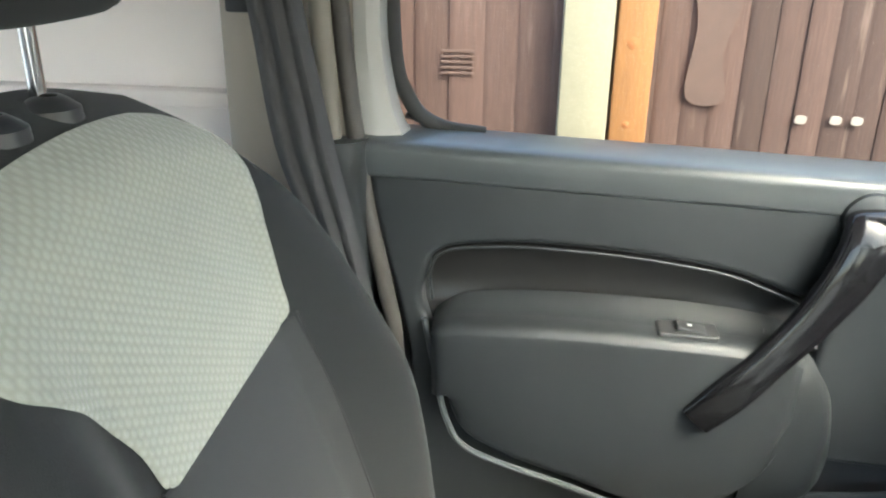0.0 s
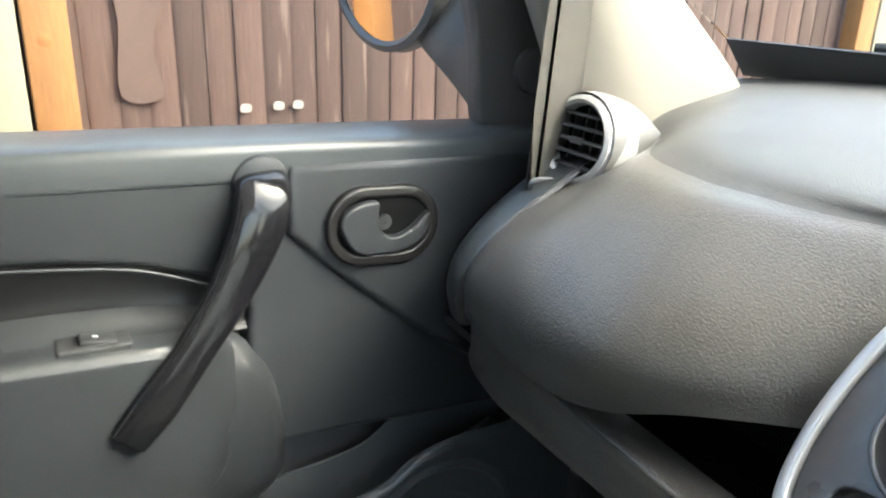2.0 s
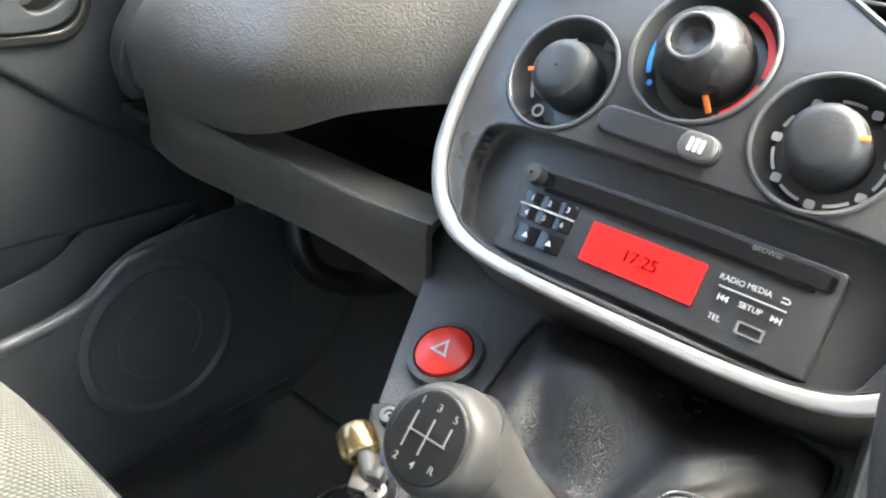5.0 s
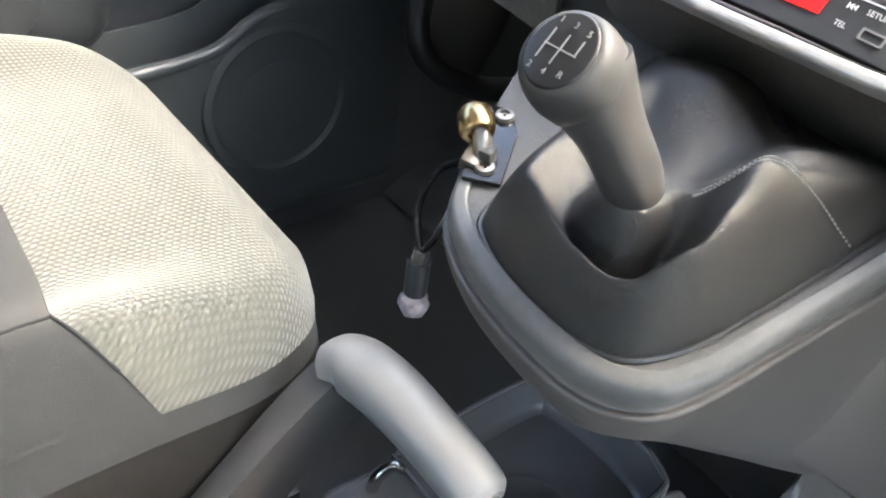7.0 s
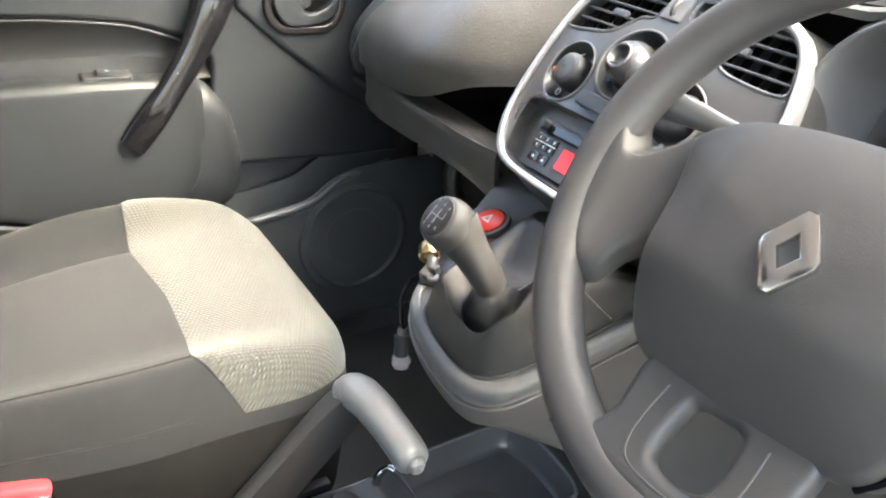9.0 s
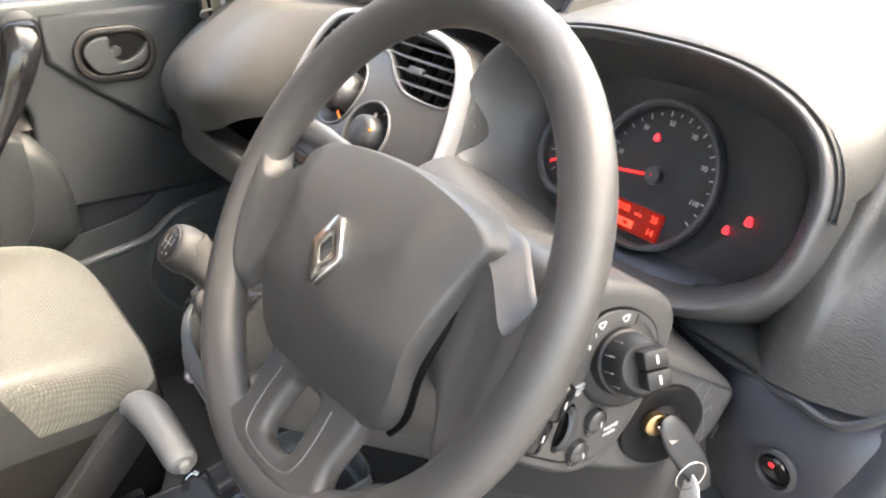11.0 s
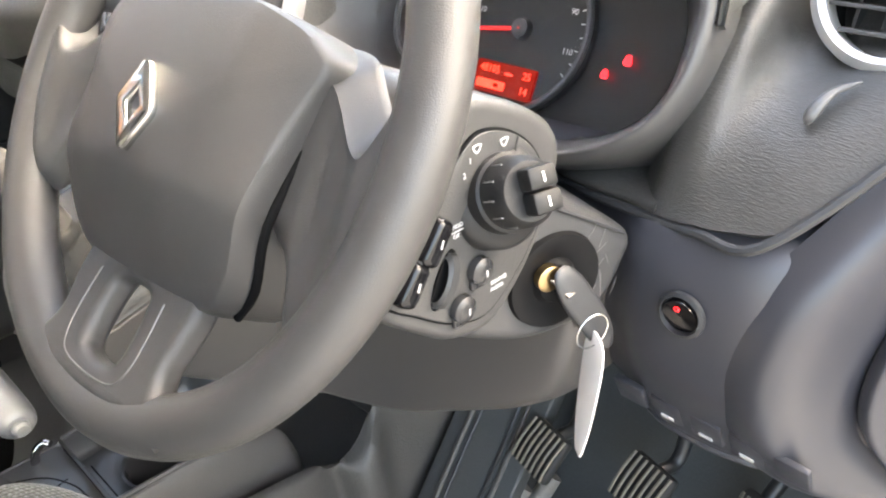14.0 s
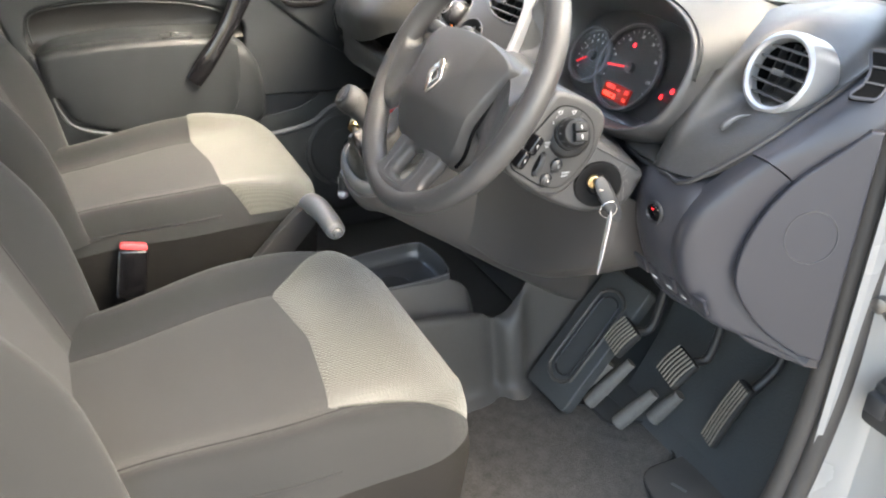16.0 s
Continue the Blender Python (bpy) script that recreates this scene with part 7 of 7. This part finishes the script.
    # headrest
    for ss in (-1, 1):
        part("headrest_rod", tube([(cx + 0.034 * ss + 0.006, -0.385, 0.90), (cx + 0.034 * ss + 0.006, -0.385, 1.06)], 0.0065, 12), CHROME, s_)
        part("rod_guide", lathe([(0.024, -0.006), (0.023, 0.004), (0.015, 0.010), (0.010, 0.013), (0.0075, 0.013)], 20, pose(cx + 0.034 * ss + 0.006, -0.378, 0.931)), BLACK, s_)
    part("headrest", loft([[(cx + sx * w, yy, z) for sx, yy in ((-1, -0.36), (-0.5, -0.332), (0.5, -0.332), (1, -0.36), (1, -0.405), (0.5, -0.435), (-0.5, -0.435), (-1, -0.405))] for z, w in ((1.004, 0.09), (1.012, 0.125), (1.05, 0.14), (1.14, 0.14), (1.19, 0.125), (1.20, 0.09))], 4, 4, True, True), CLOTH, s_)
    # plinth and side cover
    part("plinth", loft([[(cx + a * 0.21, yy, z) for a, yy in ((-1, -0.22), (1, -0.22), (1, 0.29), (-1, 0.29))] for z in (0.0, 0.08, 0.22)], 3, 1, True, True), BLACK, s_)
    ob_ = 1 if cx > 0 else -1
    part("side_cover", loft([[(cx + ob_ * 0.255, yy, lo), (cx + ob_ * 0.272, yy, (lo + hi) / 2), (cx + ob_ * 0.262, yy, hi), (cx + ob_ * 0.235, yy, hi), (cx + ob_ * 0.235, yy, lo)] for yy, lo, hi in ((-0.26, 0.14, 0.30), (-0.1, 0.10, 0.27), (0.15, 0.10, 0.25), (0.27, 0.13, 0.24), (0.31, 0.17, 0.22))], 4, 4, True, True), GREYP, s_, "light grey plastic side cover")
    part("height_lever", box(0.014, 0.05, 0.012, pose(cx - ob_ * 0.262, 0.26, 0.27, 0, 0, 0), 0.003), BLACK, s_)
    return s_


seat(-0.365, "front seats", -0.42, 0.73, ((-1, 0.178), (-0.87, 0.163), (-0.42, 0.148), (0.1, 0.166), (0.5, 0.163), (0.73, 0.155), (0.84, 0.165), (0.93, 0.182), (1, 0.20)), "charcoal cloth passenger seat with cream honeycomb pads")
seat(0.365, "front seats", -0.50, 0.70, ((-1, 0.325), (-0.84, 0.276), (-0.50, 0.158), (0.0, 0.178), (0.40, 0.166), (0.70, 0.151), (0.735, 0.21), (0.80, 0.262), (0.88, 0.295), (1, 0.345)), "charcoal cloth driver's seat with cream honeycomb pads")

for bx, by, bz, tl in ((-0.114, -0.032, 0.368, -10), (0.110, -0.044, 0.376, 8)):
    b = thing("belt_buckle", "black seat belt buckle with a red release button", "seat belt buckle", (bx, by - 0.02, bz - 0.12), "belt buckles")
    M = pose(bx, by, bz, -14, tl, 0)
    part("body", box(0.026, 0.055, 0.10, M @ pose(0, 0, -0.03), 0.008, 3), GLOSS, b)
    part("release_button", box(0.020, 0.048, 0.014, M @ pose(0, 0, 0.022), 0.004), REDSOFT, b)
    part("stem", tube([tuple(M @ Vector((0, 0, -0.07))), tuple(M @ Vector((0, -0.02, -0.16)))], 0.010, 8), GLOSS, b)

# ---------- tunnel tray and handbrake ----------
TRAYSIDE = material("worn_tray_side", (0.085, 0.080, 0.076), 0.45, grain=0.35, size=700, vary=0.3, blotch=18)
tray = thing("tunnel_tray", "black plastic tunnel tray with a cup holder", "console tray", (0, 0.3, 0.1))

lip = [(-0.086, 0.368), (-0.091, 0.42), (-0.092, 0.49), (-0.089, 0.525), (-0.076, 0.541), (-0.03, 0.551), (0.02, 0.550), (0.048, 0.543), (0.060, 0.525), (0.060, 0.45), (0.056, 0.368)]
ring = []
lc = cr(lip, 6)
for k, (x, yy) in enumerate(lc):
    run = lc[min(k + 1, len(lc) - 1)] - lc[max(k - 1, 0)]
    n = Vector((run[1], -run[0], 0)).normalized()
    ring.append([(x + n.x * d, yy + n.y * d, z) for d, z in ((-0.016, 0.02), (-0.006, 0.20), (-0.0035, 0.268), (-0.002, 0.2745), (0.0005, 0.2765), (0.003, 0.2745), (0.0045, 0.268), (0.009, 0.250), (0.015, 0.243), (0.022, 0.2415))])
part("bin_wall", grid_geo(np.array(ring)), TRAYP, tray, "glossy black wall round the cup bin")
part("rim", tube([(x, yy, 0.2765) for x, yy in lip], 0.0022, 8, 6), GREYP, tray, "mid grey bead along the bin's edge")
CUPX, CUPY = 0.004, 0.437
part("cup_deck", plate([[(-0.086, 0.368), (0.057, 0.368), (0.057, 0.537), (-0.03, 0.548), (-0.084, 0.535)], ring2(CUPX, CUPY, 0.0375)], 0.006, pose(0, 0, 0.2425), 0.001), TRAYP, tray)
cup = part("cup_holder", lathe([(0.0400, 0.0), (0.0395, 0.002), (0.0370, 0.002), (0.0355, -0.006), (0.0335, -0.040), (0.030, -0.044), (0.001, -0.044)], 40, pose(CUPX, CUPY, 0.2432)), TRAYP, tray, "round cup well")
part("cup_lip", tube([(CUPX + 0.0385 * math.cos(a), CUPY + 0.0385 * math.sin(a), 0.2445) for a in np.linspace(0, 2 * math.pi, 16, endpoint=False)], 0.0018, 8, 3, True), TRAYP, cup)
part("divider", box(0.150, 0.005, 0.032, pose(-0.015, 0.366, 0.258), 0.002), TRAYP, tray)
part("deck_groove", box(0.110, 0.0016, 0.002, pose(0.002, 0.381, 0.2430)), SHADEM, tray)
part("switch_deck", loft([[(-0.086, yy, z - 0.02), (-0.084, yy, z - 0.003), (-0.078, yy, z), (0.0, yy, z + 0.004), (0.050, yy, z), (0.056, yy, z - 0.003), (0.058, yy, z - 0.02)] for yy, z in ((0.228, 0.258), (0.236, 0.270), (0.25, 0.2745), (0.30, 0.2755), (0.355, 0.2745), (0.3635, 0.270))], 4, 4), TRAYP, tray, "satin black switch panel", solid=0.003)
part("deck_line", tube([(-0.074, 0.262, 0.2762), (-0.04, 0.322, 0.2785), (0.0, 0.345, 0.2792), (0.030, 0.350, 0.278)], 0.0008, 6, 8), SHADEM, tray)
part("deck_line", tube([(-0.012, 0.345, 0.2790), (0.000, 0.29, 0.2794), (0.010, 0.240, 0.2770)], 0.0008, 6, 6), SHADEM, tray)
lsm = pose(0.023, 0.302, 0.2790, 0, 3, -8)
ls = part("lock_switch", plate([rrect(0, 0, 0.046, 0.030, 0.006)], 0.004, lsm @ Matrix.Translation((0, 0, 0.0012)), 0.001), GLOSS, tray)
part("rocker", box(0.024, 0.020, 0.005, lsm @ pose(-0.002, 0, 0.002, 0, 6, 0), 0.0015), TRAYP, ls)
part("symbol", box(0.0025, 0.018, 0.001, lsm @ pose(-0.011, 0, 0.0052)), DIMPRINT, ls)
part("symbol", box(0.0018, 0.020, 0.001, lsm @ pose(0.016, 0, 0.0014)), DIMPRINT, ls)
cap = part("socket_cap", lathe([(0.0185, 0.0), (0.0195, 0.006), (0.0195, 0.014), (0.0170, 0.018), (0.010, 0.0195), (0.001, 0.0195)], 28, pose(-0.044, 0.277, 0.2770, -12, 8, 0)), TRAYP, tray, "round black socket cap")
part("cap_tab", box(0.012, 0.010, 0.005, pose(-0.036, 0.260, 0.292, -12, 8, 20), 0.002), GLOSS, cap)
part("release_lever", tube([(-0.070, 0.330, 0.270), (-0.068, 0.335, 0.290), (-0.064, 0.345, 0.300), (-0.056, 0.350, 0.300)], [0.0055, 0.005, 0.0045, 0.004], 10), CHROME, tray)
# rear of the tray: a raised frame round a long bin and the brake's slot
frame_o = [(-0.088, -0.20), (0.060, -0.20), (0.060, 0.232), (-0.086, 0.232)]
part("rear_frame", plate([frame_o, rrect(-0.012, 0.165, 0.085, 0.105, 0.02), rrect(-0.015, -0.055, 0.10, 0.21, 0.024), rrect(-0.066, 0.083, 0.030, 0.075, 0.012)], 0.012, pose(0, 0, 0.262, -4, 0, 0), 0.004, 3), TRAYP, tray, "satin frame round the tray bins")
for bx_, by_, bw_, bl_, bz_ in ((-0.012, 0.165, 0.09, 0.11, 0.215), (-0.015, -0.055, 0.105, 0.215, 0.19), (-0.066, 0.083, 0.034, 0.08, 0.22)):
    part("bin_floor", box(bw_, bl_, 0.004, pose(bx_, by_, bz_), 0.001), BLACK, tray)
part("side_panel", loft([[(0.0595, yy, zt), (0.064, yy, zt - 0.003), (0.074, yy, zt - 0.03), (0.095, yy, 0.15), (0.118, yy, 0.02)] for yy, zt in ((-0.2, 0.262), (0.0, 0.262), (0.23, 0.266), (0.37, 0.272), (0.50, 0.271), (0.545, 0.262), (0.575, 0.235), (0.59, 0.19))], 4, 4), TRAYSIDE, tray, "worn outer side of the tray", solid=0.003)
part("side_panel", loft([[(-0.0885, yy, 0.262), (-0.092, yy, 0.255), (-0.10, yy, 0.15), (-0.112, yy, 0.02)] for yy in (-0.2, 0.0, 0.2, 0.36, 0.50, 0.54)], 4, 3), TRAYP, tray, solid=0.003)

hb = thing("handbrake", "grey angled handbrake lever with a silvered grip", "handbrake", (-0.09, 0.06, 0.2))
a0, a1 = Vector((-0.080, 0.094, 0.206)), Vector((-0.073, 0.300, 0.412))
d = (a1 - a0)
part("arm", loft([[tuple(a0 + d * t + Vector((sx * w, -0.70 * sh * hgt, 0.71 * sh * hgt))) for sx, sh in ((-1, -0.7), (-1, 0.7), (-0.7, 1), (0.7, 1), (1, 0.7), (1, -0.7), (0.7, -1), (-0.7, -1))] for t, w, hgt in ((0.0, 0.012, 0.028), (0.3, 0.012, 0.028), (0.6, 0.012, 0.027), (0.85, 0.0125, 0.026), (0.98, 0.013, 0.022), (1.05, 0.011, 0.015))], 4, 2, True, True), KNOBM, hb, "dark grey brake arm")
gp = [(-0.080, 0.293, 0.420), (-0.066, 0.304, 0.428), (-0.035, 0.309, 0.431), (0.0, 0.311, 0.430), (0.035, 0.312, 0.427), (0.052, 0.312, 0.424), (0.058, 0.312, 0.423)]
part("grip", tube(gp, [0.015, 0.0205, 0.0208, 0.0195, 0.0188, 0.0175, 0.012], 20, flat=1.08), GRIPM, hb, "smooth silvery grey grip")
part("release_button", lathe([(0.0085, 0), (0.0085, 0.006), (0.006, 0.009), (0.001, 0.0095)], 18, basis((0.057, 0.312, 0.423), (0, 1, 0), (0.05, 0, 1))), GRIPM, hb)
part("grip_seam", tube([(-0.052, 0.3065 + 0.0188 * math.cos(a), 0.4300 + 0.0190 * math.sin(a)) for a in np.linspace(0, 2 * math.pi, 12, endpoint=False)], 0.0009, 6, 3, True), LOWTRIM, hb)

# ---------- driver's footwell ----------
mold = thing("footwell_moulding", "worn black footwell moulding beside the pedals", "floor moulding", (0.2, 0.7, 0.0))
part("tunnel_side", loft([[(0.105, yy, zt), (0.118 + k, yy, zt - 0.012), (0.135 + k, yy, zt * 0.5), (0.145 + k, yy, 0.03), (0.175 + k, yy, 0.008)] for yy, zt, k in ((0.18, 0.20, 0.0), (0.40, 0.22, 0.0), (0.56, 0.20, 0.0), (0.61, 0.18, -0.015), (0.635, 0.175, 0.01), (0.66, 0.19, 0.012), (0.70, 0.235, -0.01), (0.80, 0.27, 0.0), (0.92, 0.34, 0.0))], 5, 4), MOULD, mold, solid=0.005)
FM = basis((0.215, 0.775, 0.15), (1, 0.05, 0.0), (0, 0.66, 0.75))
part("foot_plate", plate([rrect(0, 0.0, 0.130, 0.30, 0.012)], 0.03, FM, 0.004, 3), FLOORM, mold)
part("oval_rib", tube([tuple(FM @ Vector((x, yy, 0.001))) for x, yy in rrect(0, 0.0, 0.075, 0.22, 0.035, 4)], 0.004, 8, 2, True), MOULD, mold)
part("oval_rib", tube([tuple(FM @ Vector((x, yy, 0.001))) for x, yy in rrect(0, 0.0, 0.050, 0.19, 0.024, 4)], 0.0025, 8, 2, True), BLACK, mold)
part("toe_board", loft([[(x, 0.72, -0.004), (x, 0.84, 0.005), (x, 0.905, 0.09), (x, 0.98, 0.26), (x, 1.03, 0.42)] for x in (0.26, 0.36, 0.45, 0.55, 0.70)], 4, 5), FLOORM, mold, solid=0.006)
WORNRIB = material("scuffed_rib", (0.16, 0.15, 0.135), 0.6, grain=0.5, size=400, vary=0.5, blotch=60)
for a, b in (((0.236, 0.705, 0.012), (0.275, 0.795, 0.115)), ((0.262, 0.762, 0.015), (0.292, 0.835, 0.115)), ((0.343, 0.776, 0.018), (0.375, 0.83, 0.10)), ((0.372, 0.838, 0.03), (0.40, 0.872, 0.10))):
    part("heel_rib", tube([a, tuple((Vector(a) + Vector(b)) / 2), b], [0.016, 0.015, 0.011], 10), WORNRIB, mold, "grey scuffed heel rib")
mat = thing("floor_mat", "dusty dark carpet floor mat with a bound edge", "floor mat", (0.37, 0.5, 0.0))
mo = [(0.15, 0.20), (0.15, 0.52), (0.135, 0.57), (0.15, 0.69), (0.232, 0.702), (0.262, 0.757), (0.332, 0.767), (0.357, 0.832), (0.45, 0.829), (0.466, 0.80), (0.47, 0.751), (0.523, 0.716), (0.62, 0.70), (0.655, 0.60), (0.66, 0.20)]
part("carpet", plate([mo], 0.008, pose(0, 0, 0.010), 0.003), CARPET, mat)
part("binding", tube([(x, yy, 0.0095) for x, yy in mo[1:-1]], 0.0035, 8, 3), RUBBER, mat)
part("heel_pad", plate([soft([(0.48, 0.735), (0.468, 0.81), (0.482, 0.866), (0.563, 0.862), (0.61, 0.78), (0.58, 0.72)], 4)], 0.006, pose(0, 0, 0.016), 0.002), MOULD, mat)
part("pad_mark", box(0.03, 0.006, 0.001, pose(0.53, 0.775, 0.0165, 0, 0, 20)), DIMPRINT, mat)
# dust and debris lying on the floor


def pedal(name, at, w, h, ribs, tilt, turn, label, along=False):
    p = thing(name, label, "pedal", at, "pedals")
    M = pose(*at, 90 - tilt, 0, turn)
    part("arm", tube([tuple(M @ Vector((0, h * 0.35, -0.012))), tuple(M @ Vector((0.0, h * 0.9, -0.03))), (at[0] + 0.01, at[1] + 0.09, at[2] + 0.16), (at[0] + 0.01, at[1] + 0.12, at[2] + 0.3)], 0.009, 10), BLACK, p)
    part("pad", box(w, h, 0.016, M, 0.006, 3), RUBBER, p)
    for k in range(ribs):
        if along:
            x = -w / 2 + w * (k + 0.5) / ribs
            part("rib", tube([tuple(M @ Vector((x, q * h, 0.008 + 0.004 * (1 - 4 * q * q)))) for q in (-0.46, -0.2, 0.1, 0.46)], 0.0021, 6), STEELY, p)
        else:
            yy = -h / 2 + h * (k + 0.5) / ribs
            part("rib", box(w * 0.92, h / ribs * 0.30, 0.007, M @ pose(0, yy, 0.009), 0.0012), STEELY, p)


STEELY = material("worn_rubber_rib", (0.20, 0.18, 0.15), 0.42, metal=0.3, vary=0.7, blotch=140)
pedal("clutch_pedal", (0.297, 0.80, 0.192), 0.066, 0.064, 7, 42, -14, "worn ribbed clutch pedal shining at the edges", True)
pedal("brake_pedal", (0.428, 0.825, 0.201), 0.066, 0.064, 7, 42, -14, "worn ribbed brake pedal", True)
pedal("accelerator_pedal", (0.536, 0.852, 0.165), 0.038, 0.135, 5, 24, -16, "long ribbed accelerator pedal", True)
# white bracket low on the passenger's footwell side and wiring below the dash
solo("footwell_bracket", box(0.05, 0.012, 0.065, pose(-0.687, 0.735, 0.395, 0, 0, 0), 0.005), WHITEP, "white metal bracket in the passenger footwell", "bracket")
solo("footwell_hose", tube([(-0.60, 0.80, 0.52), (-0.585, 0.74, 0.42), (-0.56, 0.74, 0.35), (-0.54, 0.82, 0.30), (-0.53, 0.95, 0.28)], 0.018, 10), BLACK, "black ribbed hose below the dash", "hose")
